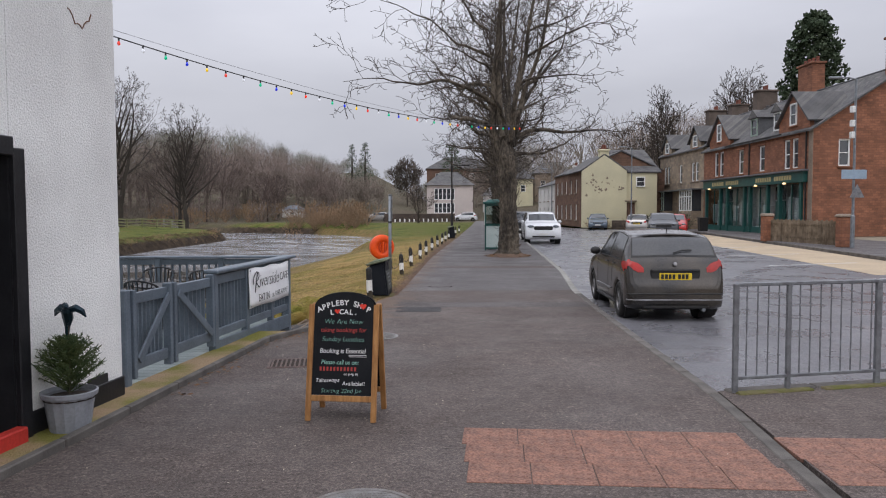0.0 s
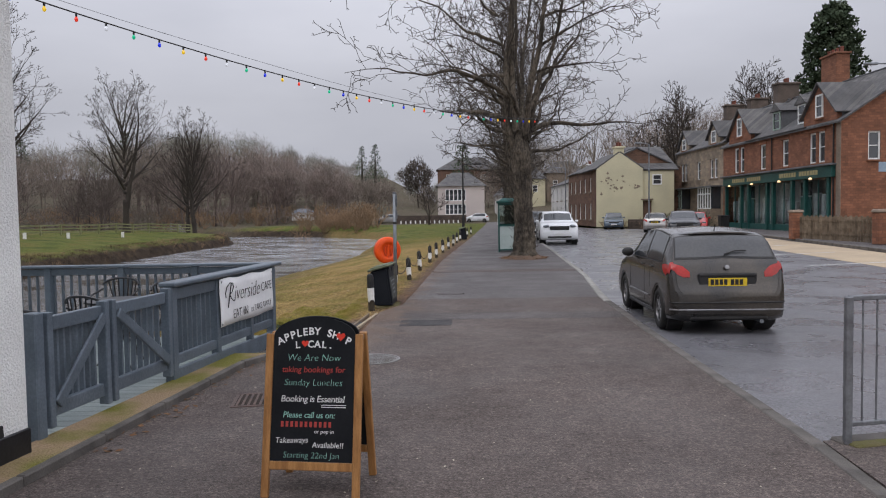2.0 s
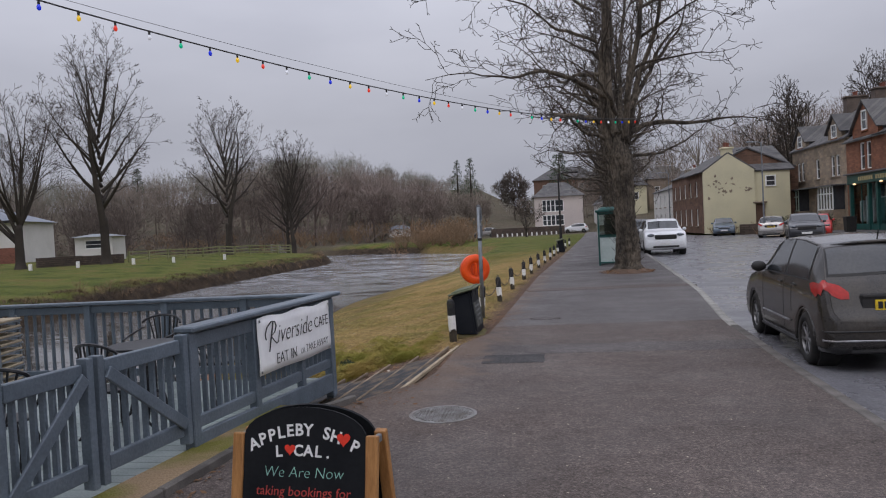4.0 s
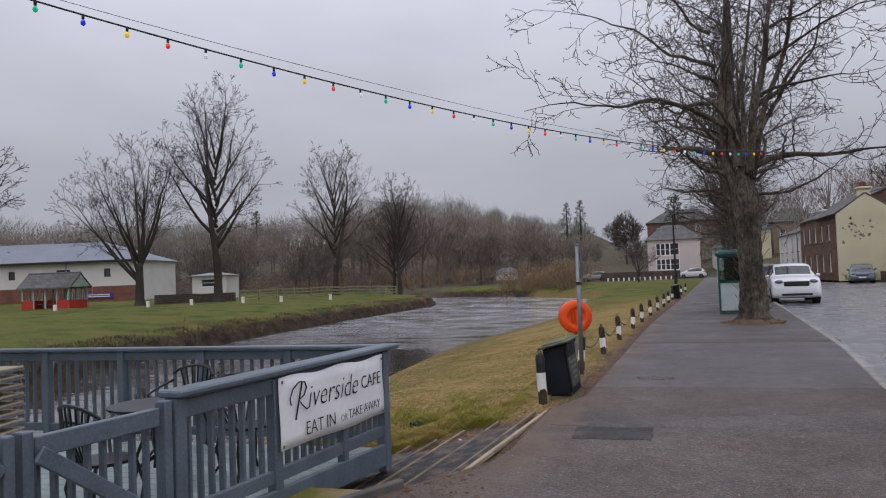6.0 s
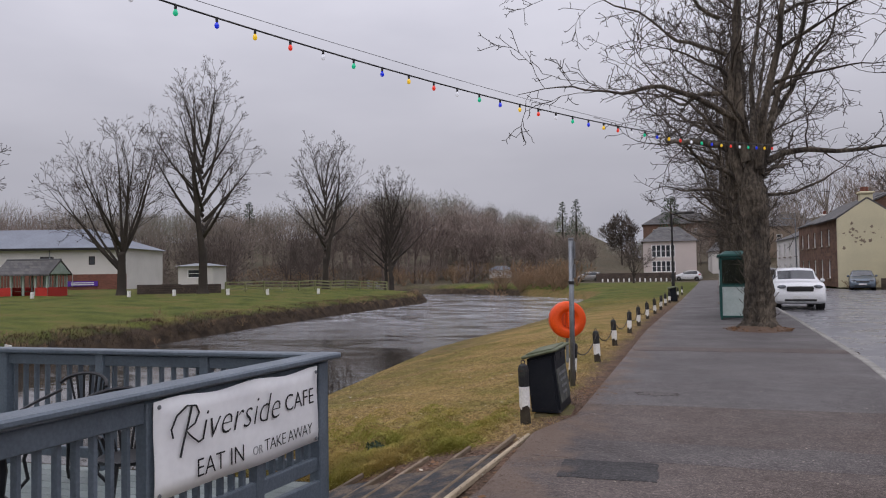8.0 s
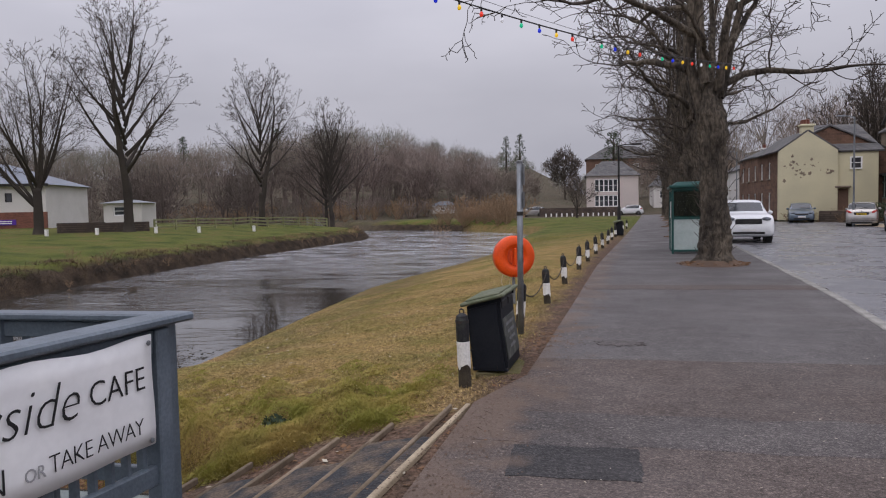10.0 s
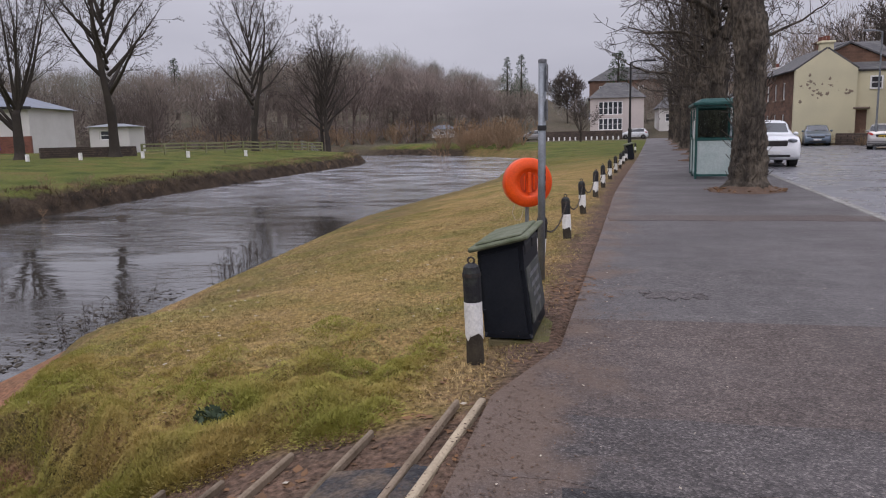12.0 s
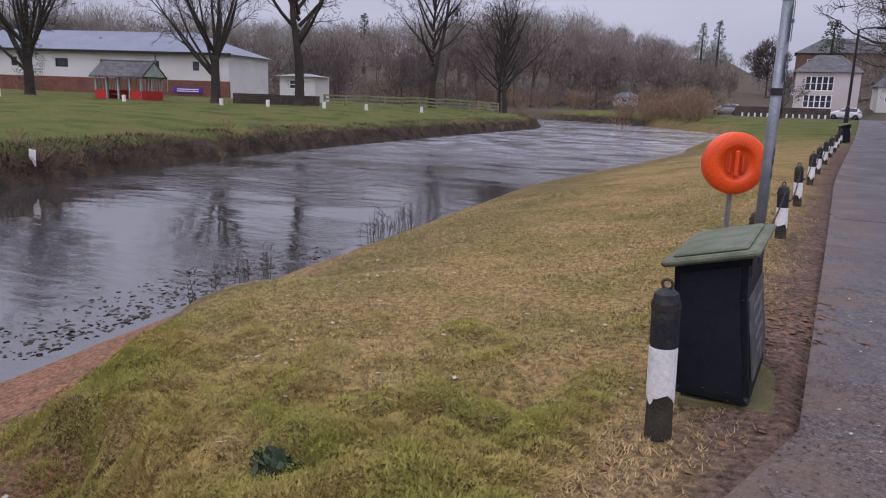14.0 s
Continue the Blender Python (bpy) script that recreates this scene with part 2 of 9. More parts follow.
M["rail_grey"] = mat("guardrail_steel", (0.22, 0.23, 0.24), (0.14, 0.14, 0.15), 0.5, 0.5, scale=9, fine=60, bump=0.15)
M["bark"] = mat("bark", (0.036, 0.03, 0.024), (0.125, 0.103, 0.078), 0.95, scale=2.5, fine=16, bump=1.0, dist=0.08, stretch=(1, 1, 0.4), grain=0.4)
M["bark_far"] = mat("bark_brown", (0.036, 0.03, 0.025), (0.06, 0.05, 0.04), 0.95, scale=0.5, fine=9, bump=0.5, dist=0.05)
M["twig"] = mat("twigs", (0.05, 0.04, 0.033), (0.075, 0.061, 0.05), 0.95, scale=0.6, fine=8, bump=0)
M["wood_dark"] = mat("dark_winter_trees", (0.12, 0.10, 0.085), (0.075, 0.066, 0.055), 0.95, scale=0.03, fine=0.6, bump=0, contrast=(0.4, 0.6), grain=0.3)
M["wood_brush"] = mat("winter_brushwood", (0.18, 0.145, 0.118), (0.115, 0.10, 0.078), 0.95, scale=0.03, fine=0.6, bump=0, contrast=(0.4, 0.6))
M["evergreen"] = mat("evergreen_needles", (0.036, 0.056, 0.03), (0.062, 0.08, 0.045), 0.9, scale=0.5, fine=9, bump=0.2)
M["fir"] = mat("young_fir_needles", (0.035, 0.062, 0.022), (0.075, 0.095, 0.03), 0.8, scale=9, fine=60, bump=0)
M["grass"] = mat("grass_blades", (0.35, 0.25, 0.11), (0.24, 0.205, 0.068), 0.9, scale=0.7, fine=12, bump=0, contrast=(0.42, 0.6), grain=0.45)
M["shrub"] = mat("brown_shrub", (0.29, 0.19, 0.115), (0.21, 0.145, 0.09), 0.95, scale=0.4, fine=6, bump=0)
M["sandstone"] = mat("red_sandstone", (0.265, 0.115, 0.062), (0.19, 0.085, 0.05), 0.9, scale=0.9, fine=14, bump=0.5, vary=0.25)
M["mortar"] = mat("lime_mortar", (0.22, 0.13, 0.085), (0.17, 0.10, 0.07), 0.95, scale=2, fine=30, bump=0.4)
M["pale_stone"] = mat("pale_stone", (0.27, 0.21, 0.16), (0.18, 0.145, 0.11), 0.9, scale=0.8, fine=10, bump=0.5)
M["cream"] = mat("cream_render", (0.60, 0.55, 0.37), (0.52, 0.48, 0.33), 0.9, scale=0.5, fine=20, bump=0.2)
M["chimney_stone"] = mat("sooty_chimney_stone", (0.13, 0.10, 0.082), (0.085, 0.068, 0.056), 0.9, scale=1.2, fine=12, bump=0.5)
M["brown_stone"] = mat("brown_stone_front", (0.17, 0.10, 0.07), (0.12, 0.075, 0.055), 0.9, scale=0.8, fine=9, bump=0.4)
M["white_wall"] = mat("white_render", (0.62, 0.60, 0.57), (0.55, 0.53, 0.5), 0.9, scale=0.4, fine=15, bump=0.15)
M["pinkish_wall"] = mat("pale_dash", (0.55, 0.48, 0.44), (0.48, 0.42, 0.39), 0.9, scale=0.3, fine=20, bump=0.2)
M["slate"] = mat("slate", (0.14, 0.14, 0.145), (0.09, 0.092, 0.096), 0.6, scale=0.6, fine=7, bump=0.4)
M["slate_blue"] = mat("blue_grey_slate", (0.17, 0.19, 0.225), (0.14, 0.155, 0.185), 0.55, scale=0.5, fine=6, bump=0.3)
M["teal"] = mat("dark_green_joinery", (0.02, 0.085, 0.075), (0.015, 0.065, 0.058), 0.4, scale=3, fine=40, bump=0.1)
M["white_frame"] = mat("white_window_frame", (0.80, 0.80, 0.78), (0.72, 0.72, 0.70), 0.5, scale=3, fine=40, bump=0.1)
M["pane"] = mat("dark_window_pane", (0.03, 0.035, 0.042), (0.05, 0.055, 0.06), 0.08, scale=0.8, fine=3, bump=0, spec=0.8)
M["shop_inside"] = mat("pale_blinds", (0.42, 0.43, 0.42), (0.30, 0.31, 0.31), 0.7, scale=2, fine=20, bump=0.1)
M["red_paint"] = mat("red_boarding", (0.46, 0.035, 0.025), (0.38, 0.03, 0.022), 0.6, scale=3, fine=40, bump=0.1)
M["pale_green"] = mat("pale_green_joinery", (0.36, 0.44, 0.38), (0.28, 0.35, 0.30), 0.6, scale=3, fine=40, bump=0.1)
M["brick"] = mat("dark_red_brick", (0.21, 0.075, 0.05), (0.15, 0.06, 0.045), 0.9, scale=1.5, fine=20, bump=0.4)
M["gold"] = mat("gold_lettering", (0.48, 0.40, 0.20), (0.4, 0.33, 0.17), 0.5, bump=0)
M["pot"] = mat("grey_plastic_pot", (0.26, 0.27, 0.29), (0.22, 0.23, 0.25), 0.5, scale=5, fine=40, bump=0.1)
M["soil"] = mat("soil", (0.03, 0.022, 0.017), (0.045, 0.033, 0.025), 0.95, scale=15, fine=80, bump=1.0)
M["crow"] = mat("blue_black_metal", (0.008, 0.02, 0.03), (0.01, 0.03, 0.04), 0.35, 0.4, scale=10, fine=60, bump=0.1)
M["car_grey"] = mat("muddy_dark_grey_car_paint", (0.014, 0.0145, 0.016), (0.056, 0.046, 0.036), 0.25, 0.3, scale=1.4, fine=60, bump=0.02, coat=0.6, grain=0.2)
M["car_white"] = mat("white_car_paint", (0.70, 0.71, 0.72), (0.66, 0.67, 0.68), 0.3, 0.0, scale=2, fine=50, bump=0.0, coat=0.6)
M["car_red"] = mat("red_car_paint", (0.42, 0.02, 0.018), (0.36, 0.02, 0.018), 0.3, 0.1, scale=2, fine=50, bump=0.0, coat=0.6)
M["car_black"] = mat("black_car_paint", (0.015, 0.016, 0.02), (0.02, 0.021, 0.025), 0.3, 0.2, scale=2, fine=50, bump=0.0, coat=0.6)
M["car_blue"] = mat("blue_grey_car_paint", (0.10, 0.13, 0.17), (0.09, 0.12, 0.15), 0.3, 0.3, scale=2, fine=50, bump=0.0, coat=0.6)
M["car_silver"] = mat("silver_car_paint", (0.36, 0.34, 0.32), (0.32, 0.31, 0.3), 0.3, 0.4, scale=2, fine=50, bump=0.0, coat=0.6)
M["car_glass"] = mat("car_glass", (0.02, 0.024, 0.028), (0.03, 0.034, 0.038), 0.08, scale=0.8, fine=3, bump=0, spec=0.8)
M["dusty_glass"] = mat("dusty_rear_glass", (0.055, 0.055, 0.055), (0.04, 0.042, 0.045), 0.25, scale=2, fine=30, bump=0, spec=0.6)
M["tyre"] = mat("tyre_rubber", (0.014, 0.014, 0.014), (0.03, 0.027, 0.024), 0.8, scale=6, fine=50, bump=0.2)
M["alloy"] = mat("alloy_wheel", (0.30, 0.30, 0.31), (0.17, 0.16, 0.155), 0.4, 0.7, scale=6, fine=50, bump=0.05)
M["trim_black"] = mat("black_plastic_trim", (0.018, 0.018, 0.019), (0.03, 0.028, 0.026), 0.55, scale=6, fine=50, bump=0.1)
M["tail_red"] = mat("red_tail_lamp", (0.40, 0.018, 0.014), (0.28, 0.02, 0.016), 0.2, scale=8, fine=30, bump=0, spec=0.4)
M["lamp_clear"] = mat("clear_headlamp", (0.22, 0.235, 0.26), (0.1, 0.11, 0.12), 0.12, 0.3, scale=8, fine=30, bump=0)
M["plate_yellow"] = mat("yellow_plate", (0.72, 0.50, 0.02), (0.6, 0.42, 0.03), 0.5, scale=8, fine=30, bump=0)
M["plate_white"] = mat("white_plate", (0.7, 0.7, 0.68), (0.6, 0.6, 0.58), 0.5, scale=8, fine=30, bump=0)
M["sand"] = mat("red_river_sand", (0.30, 0.15, 0.085), (0.22, 0.12, 0.07), 0.95, scale=2, fine=40, bump=0.5)
M["strip_wood"] = mat("weathered_timber_strip", (0.22, 0.17, 0.12), (0.12, 0.09, 0.06), 0.9, scale=3, fine=50, bump=0.5, vary=0.25)
M["strip_pale"] = mat("pale_timber_edging", (0.44, 0.36, 0.25), (0.32, 0.26, 0.18), 0.9, scale=3, fine=50, bump=0.5)
M["felt"] = mat("dark_roofing_felt", (0.03, 0.031, 0.034), (0.115, 0.085, 0.06), 0.8, scale=3.5, fine=45, bump=0.8, contrast=(0.46, 0.6), grain=0.35)
M["concrete"] = mat("concrete", (0.26, 0.22, 0.17), (0.19, 0.17, 0.12), 0.9, scale=1.5, fine=50, bump=0.5)
M["leaf_brown"] = mat("fallen_leaves", (0.20, 0.105, 0.05), (0.12, 0.07, 0.04), 0.9, scale=5, fine=40, bump=0)
M["leaf_pale"] = mat("pale_specks", (0.50, 0.45, 0.36), (0.36, 0.31, 0.24), 0.9, scale=5, fine=40, bump=0)
M["dead_grass"] = mat("dead_bank_grass", (0.13, 0.09, 0.052), (0.05, 0.037, 0.024), 0.95, scale=0.5, fine=6, bump=0)
M["bolt"] = mat("steel_wire", (0.10, 0.10, 0.11), (0.08, 0.08, 0.09), 0.5, 0.4, bump=0)


# ---- mesh helpers ----
def link_bm(name, bm, material, parent=None, label="", smooth=False):
    me = bpy.data.meshes.new(name)
    bm.to_mesh(me)
    bm.free()
    for mm in material if isinstance(material, (list, tuple)) else [material]:
        me.materials.append(mm)
    if smooth:
        me.polygons.foreach_set("use_smooth", [True] * len(me.polygons))
    ob = new(name, me)
    if parent:
        ob.parent = parent
    if label:
        ob["label"] = label
    return ob


def part(name, bm, material, parent, label="", smooth=False):
    return link_bm(name, bm, material, parent, label, smooth)


def thing(name, m, label, category, group="", kind=""):
    ob = new(name)
    ob.matrix_basis = m
    ob.empty_display_size = 0.1
    return tagged(ob, label, category, group, kind)


def box(size, at=(0, 0, 0), bevel=0.0, bm=None, rot=None, seg=1, taper=None):
    """A box of that size whose centre is at `at`; taper narrows its top."""
    bm = bm or bmesh.new()
    r = bmesh.ops.create_cube(bm, size=1.0)
    vs = r["verts"]
    for v in vs:
        k = (taper[0], taper[1]) if taper and v.co.z > 0 else (1, 1)
        v.co = Vector((v.co.x * size[0] * k[0], v.co.y * size[1] * k[1], v.co.z * size[2]))
    if bevel:
        es = list({e for v in vs for e in v.link_edges})
        r2 = bmesh.ops.bevel(bm, geom=es, offset=bevel, segments=seg, affect="EDGES", profile=0.6)
        vs = list({v for f in r2["faces"] for v in f.verts} | {v for v in vs if v.is_valid})
    mt = Matrix.Translation(at) @ (rot.to_4x4() if rot else Matrix.Identity(4))
    bmesh.ops.transform(bm, matrix=mt, verts=vs)
    return bm


def beam(p, q, w, h, bevel=0.004, bm=None, up=(0, 0, 1)):
    """A squared timber from p to q."""
    p, q = Vector(p), Vector(q)
    d = q - p
    y = d.normalized()
    if abs(y.z) > 0.95:
        up = (-0.99, 0.144, 0)
    x = y.cross(Vector(up)).normalized()
    z = x.cross(y)
    rot = Matrix((x, y, z)).transposed()
    return box((w, d.length, h), (p + q) / 2, bevel, bm, rot)


def tube(pts, radii, sides=6, bm=None, caps=True):
    """A round bar through the points, a radius each."""
    bm = bm or bmesh.new()
    pts = [Vector(p) for p in pts]
    if not isinstance(radii, (list, tuple)):
        radii = [radii] * len(pts)
    rings = []
    ref = None
    for i, p in enumerate(pts):
        d = (pts[min(i + 1, len(pts) - 1)] - pts[max(i - 1, 0)]).normalized()
        if ref is None:
            ref = d.orthogonal().normalized()
        x = (ref - d * ref.dot(d)).normalized()
        ref = x
        y = d.cross(x)
        rings.append([bm.verts.new(p + (x * math.cos(a) + y * math.sin(a)) * radii[i]) for a in (k * 2 * math.pi / sides for k in range(sides))])
    for a, b in zip(rings, rings[1:]):
        for k in range(sides):
            bm.faces.new((a[k], a[(k + 1) % sides], b[(k + 1) % sides], b[k]))
    if caps:
        bm.faces.new(rings[0][::-1])
        bm.faces.new(rings[-1])
    return bm


def lathe(profile, sides=20, bm=None, at=(0, 0, 0), close=True):
    """A turned body from (radius, z) pairs."""
    bm = bm or bmesh.new()
    rings = []
    for r, z in profile:
        rings.append([bm.verts.new((at[0] + r * math.cos(k * 2 * math.pi / sides), at[1] + r * math.sin(k * 2 * math.pi / sides), at[2] + z)) for k in range(sides)])
    for a, b in zip(rings, rings[1:]):
        for k in range(sides):
            bm.faces.new((a[k], a[(k + 1) % sides], b[(k + 1) % sides], b[k]))
    if close:
        bm.faces.new(rings[0][::-1])
        bm.faces.new(rings[-1])
    return bm


def prism(outline, depth, bm=None, m=None, bevel=0.0):
    """An outline in x and z pushed back along +y by depth."""
    bm = bm or bmesh.new()
    a = [bm.verts.new((x, 0, z)) for x, z in outline]
    b = [bm.verts.new((x, depth, z)) for x, z in outline]
    n = len(a)
    fs = [bm.faces.new(a), bm.faces.new(b[::-1])]
    for k in range(n):
        fs.append(bm.faces.new((a[(k + 1) % n], a[k], b[k], b[(k + 1) % n])))
    if bevel:
        bmesh.ops.bevel(bm, geom=[e for f in fs[:2] for e in f.edges], offset=bevel, segments=1, affect="EDGES")
    if m:
        bmesh.ops.transform(bm, matrix=m, verts=a + b if not bevel else bm.verts)
    bmesh.ops.recalc_face_normals(bm, faces=bm.faces)
    return bm


def slab(left, right, z, thick=0.2, step=None, bump=0.0):
    """A sheet between two lines of (x, y) points of equal count, with thickness."""
    bm = bmesh.new()
    t = [[bm.verts.new((x, y, z)) for x, y in line] for line in (left, right)]
    u = [[bm.verts.new((x, y, z - thick)) for x, y in line] for line in (left, right)]
    n = len(left)
    for k in range(n - 1):
        bm.faces.new((t[0][k], t[1][k], t[1][k + 1], t[0][k + 1]))
        bm.faces.new((t[0][k], t[0][k + 1], u[0][k + 1], u[0][k]))
        bm.faces.new((t[1][k + 1], t[1][k], u[1][k], u[1][k + 1]))
    bm.faces.new((t[0][0], u[0][0], u[1][0], t[1][0]))
    bm.faces.new((t[0][-1], t[1][-1], u[1][-1], u[0][-1]))
    bmesh.ops.recalc_face_normals(bm, faces=bm.faces)
    return bm


def words(text, size, m, material, parent, name="lettering", shear=0.0, extrude=0.001, align="LEFT", spacing=1.0, bold=0.0):
    """Lettering in the built-in font, a mesh for each stroke group, that lies in the xy plane of m."""
    cu = bpy.data.curves.new(name, "FONT")
    cu.body, cu.size, cu.shear, cu.extrude, cu.align_x, cu.space_character, cu.offset = text, size, shear, extrude, align, spacing, bold
    cu.resolution_u = 3
    tmp = new("tmp_text", cu)
    bpy.context.view_layer.update()
    me = bpy.data.meshes.new_from_object(tmp.evaluated_get(bpy.context.evaluated_depsgraph_get()))
    bpy.data.objects.remove(tmp)
    bpy.data.curves.remove(cu)
    bm = bmesh.new()
    bm.from_mesh(me)
    bpy.data.meshes.remove(me)
    left = set(bm.faces)
    while left:
        todo, piece = [left.pop()], []
        while todo:
            f = todo.pop()
            piece.append(f)
            for v in f.verts:
                for g in v.link_faces:
                    if g in left:
                        left.discard(g)
                        todo.append(g)
        vs = list({v for f in piece for v in f.verts})
        at = {v: k for k, v in enumerate(vs)}
        me = bpy.data.meshes.new(name)
        me.from_pydata([v.co for v in vs], [], [[at[v] for v in f.verts] for f in piece])
        me.materials.append(material)
        ob = new(name, me)
        ob.parent = parent
        ob.matrix_basis = m
    bm.free()


def tubes_mesh(name, segs, sides=3, material=None, m=None):
    """Many thin bars as one mesh: segs is a list of (p, q, r0, r1)."""
    a = np.array([(*p, *q, r0, r1) for p, q, r0, r1 in segs], dtype=np.float64)
    p, q, r0, r1 = a[:, 0:3], a[:, 3:6], a[:, 6], a[:, 7]
    d = q - p
    d /= np.maximum(np.linalg.norm(d, axis=1), 1e-6)[:, None]
    ref = np.where(np.abs(d[:, 2:3]) > 0.9, np.array([[1.0, 0, 0]]), np.array([[0, 0, 1.0]]))
    x = np.cross(d, ref)
    x /= np.linalg.norm(x, axis=1)[:, None]
    y = np.cross(d, x)
    n = len(a)
    verts = np.zeros((n, 2 * sides, 3))
    for k in range(sides):
        ang = k * 2 * math.pi / sides
        o = x * math.cos(ang) + y * math.sin(ang)
        verts[:, k] = p + o * r0[:, None]
        verts[:, sides + k] = q + o * r1[:, None]
    base = (np.arange(n) * 2 * sides)[:, None]
    quads = np.concatenate([base + np.array([[k, (k + 1) % sides, sides + (k + 1) % sides, sides + k]]) for k in range(sides)])
    return quick_mesh(name, verts.reshape(-1, 3), quads, material)


def quick_mesh(name, verts, faces, material=None):
    """A mesh from numpy arrays of places and of faces with equal corner counts."""
    me = bpy.data.meshes.new(name)
    nv, nf, c = len(verts), len(faces), faces.shape[1]
    me.vertices.add(nv)
    me.vertices.foreach_set("co", np.asarray(verts, dtype=np.float32).ravel())
    me.loops.add(nf * c)
    me.loops.foreach_set("vertex_index", np.asarray(faces, dtype=np.int32).ravel())
    me.polygons.add(nf)
    me.polygons.foreach_set("loop_start", np.arange(0, nf * c, c, dtype=np.int32))
    me.polygons.foreach_set("loop_total", np.full(nf, c, dtype=np.int32))
    me.update(calc_edges=True)
    if material:
        me.materials.append(material)
    return me


# ---- plan ----
def lerp_line(t, pts):
    return float(np.interp(t, [p[0] for p in pts], [p[1] for p in pts]))


NEAR_SHORE = [(-60, -10), (10, -7.6), (16, -7.2), (21, -7.4), (34, -8.1), (44, -6.9), (56, -6.0), (85, -6.0), (95, -12), (105, -22), (114, -45), (122, -110), (124, -1000), (2000, -1000)]
FAR_SHORE = [(-60, -16), (20, -17.3), (25, -18.2), (30, -19.6), (36, -20.4), (45, -21.2), (58, -21.6), (78, -21.4), (86, -23.5), (93, -34), (100, -62), (108, -130), (122, -300), (124, -1100), (2000, -1100)]
PAVE_LEFT = [(-14, -5.2), (7.62, -2.45), (11.75, -1.97), (12.6, -1.55), (13.6, -0.97), (16.0, -0.88), (17.0, -0.55), (22.4, -0.25), (29.4, 0.12), (34.3, 0.5), (50, 1.75), (90, 4.7), (122, 6.9)]
KERB = [(-14, 1.3), (6.25, 2.63), (8.6, 2.87), (13.8, 3.06), (17.5, 3.26), (22.7, 3.88), (32, 4.57), (41, 5.2), (60, 6.5), (90, 8.6), (122, 10.8)]
FAR_KERB = [(-14, 14.5), (27.5, 15.9), (55.5, 20.0), (63, 20.4), (70, 17.0), (75, 14.2), (90, 13.4), (122, 14.5)]
WATER_Z = -1.35


def lip_y(x):
    """The tussocky lip where the bank drops to the trodden earth beside the steps."""
    return float(np.interp(x, [-5.0, -4.4, -3.4, -2.9, -2.6, -2.2, -1.5, -1.0], [16.85, 16.62, 16.2, 15.88, 15.82, 16.0, 16.1, 16.15]))


def fbm(x, y, s):
    return noise.noise(Vector((x * s, y * s, 3.1)))


def ground_z(x, y):
    """Height of the ground sheet, without the paved surfaces on it."""
    ns, fs = lerp_line(y, NEAR_SHORE), lerp_line(y, FAR_SHORE)
    if x > ns:
        s = x - ns
        z = float(np.interp(s, [0, 0.35, 0.9, 1.6, 3.2, 5.0, 6.6, 9.0], [-1.5, -1.28, -1.05, -0.88, -0.55, -0.28, -0.06, 0.0]))
        if y < 21:
            k = min(1.0, max(0.0, (21 - y) / 2.0)) * min(1.0, max(0.0, (y - 12) / 2.0))
            edge = float(np.interp(y, [15.5, 16.5, 17.5, 19.3, 20.6], [2.8, 2.3, 1.75, 1.0, 0.45]))
            zb = float(np.interp(s, [0, 0.6 * edge, edge, edge + 0.3, edge + 0.7, edge + 1.3, 5.0, 6.6, 9.0], [-1.42, -1.2, -1.02, -0.74, -0.58, -0.48, -0.28, -0.06, 0.0]))
            z = z * (1 - k) + zb * k
        if y > 55:
            z = float(np.interp(s, [0, 0.5, 1.5, 4, 8, 14], [-1.5, -1.0, -0.5, -0.25, -0.05, 0.0]))
        z += (0.05 * fbm(x, y, 0.7) + 0.025 * fbm(x, y, 2.3)) * min(1.0, s / 2) * (1.0 if s < 6.2 else 0.25)
        # a washed-out hollow below the end of the deck
        z -= 0.45 * math.exp(-((x + 3.6) ** 2 / 1.0 + (y - 14.7) ** 2 / 0.5))
        if y < 21 and s > 2.0:
            lump = abs(fbm(x + 3, y, 1.5)) * 0.5 + abs(fbm(x, y + 7, 3.1)) * 0.35
            near = max(0.0, 1 - abs(y - 0.25 * x - 17.2) / 1.6) * min(1.0, max(0.0, (-1.2 - x) / 0.6))
            z += 0.7 * (lump - 0.12) * near
        if 11.5 < y < 17.0 and -4.9 < x < -0.7:
            tread = float(np.interp(x, [-4.9, -4.2, -3.3, -2.45, -1.86, -1.04, -0.9], [-1.1, -1.05, -0.72, -0.4, -0.22, -0.05, -0.04])) + 0.03 * fbm(x, y, 2.0)
            k = min(1.0, max(0.0, (lip_y(x) + 0.18 * fbm(x, y, 2.2) - y) / 0.22)) * min(1.0, max(0.0, (y - 11.5) / 0.8)) * min(1.0, max(0.0, (x + 4.9) / 0.4))
            z = z * (1 - k) + tread * k
        pl = lerp_line(y, PAVE_LEFT)
        if -14 < y < 122 and x > pl:
            z = min(z, -0.03 - min(1.0, (x - pl) / 0.3) * 0.22)
        if y > 122:
            z += min(1.0, (y - 122) / 12) * 1.3
        z += max(0.0, min(1.0, (x - 34) / 60)) * 11 + max(0.0, min(1.0, (y - 132) / 110)) * 13 * min(1.0, max(0.25, abs(x - 4) / 25))
        return z
    if x < fs:
        s = fs - x
        z = float(np.interp(s, [0, 0.15, 0.45, 0.8, 1.4, 3.5, 10, 25, 60], [-1.5, -1.2, -0.78, -0.55, -0.4, -0.25, 0.12, 0.3, 0.5]))
        z += (0.12 * fbm(x, y, 0.5)) * min(1.0, s / 3) + 0.2 * fbm(x, y, 0.9) * max(0.0, 1 - abs(s - 0.8) / 1.2)
        z += max(0.0, min(1.0, (s - 62) / 110)) * 13
        return z
    e = min(x - fs, ns - x)
    return -1.5 - 0.7 * min(1.0, e / 2)


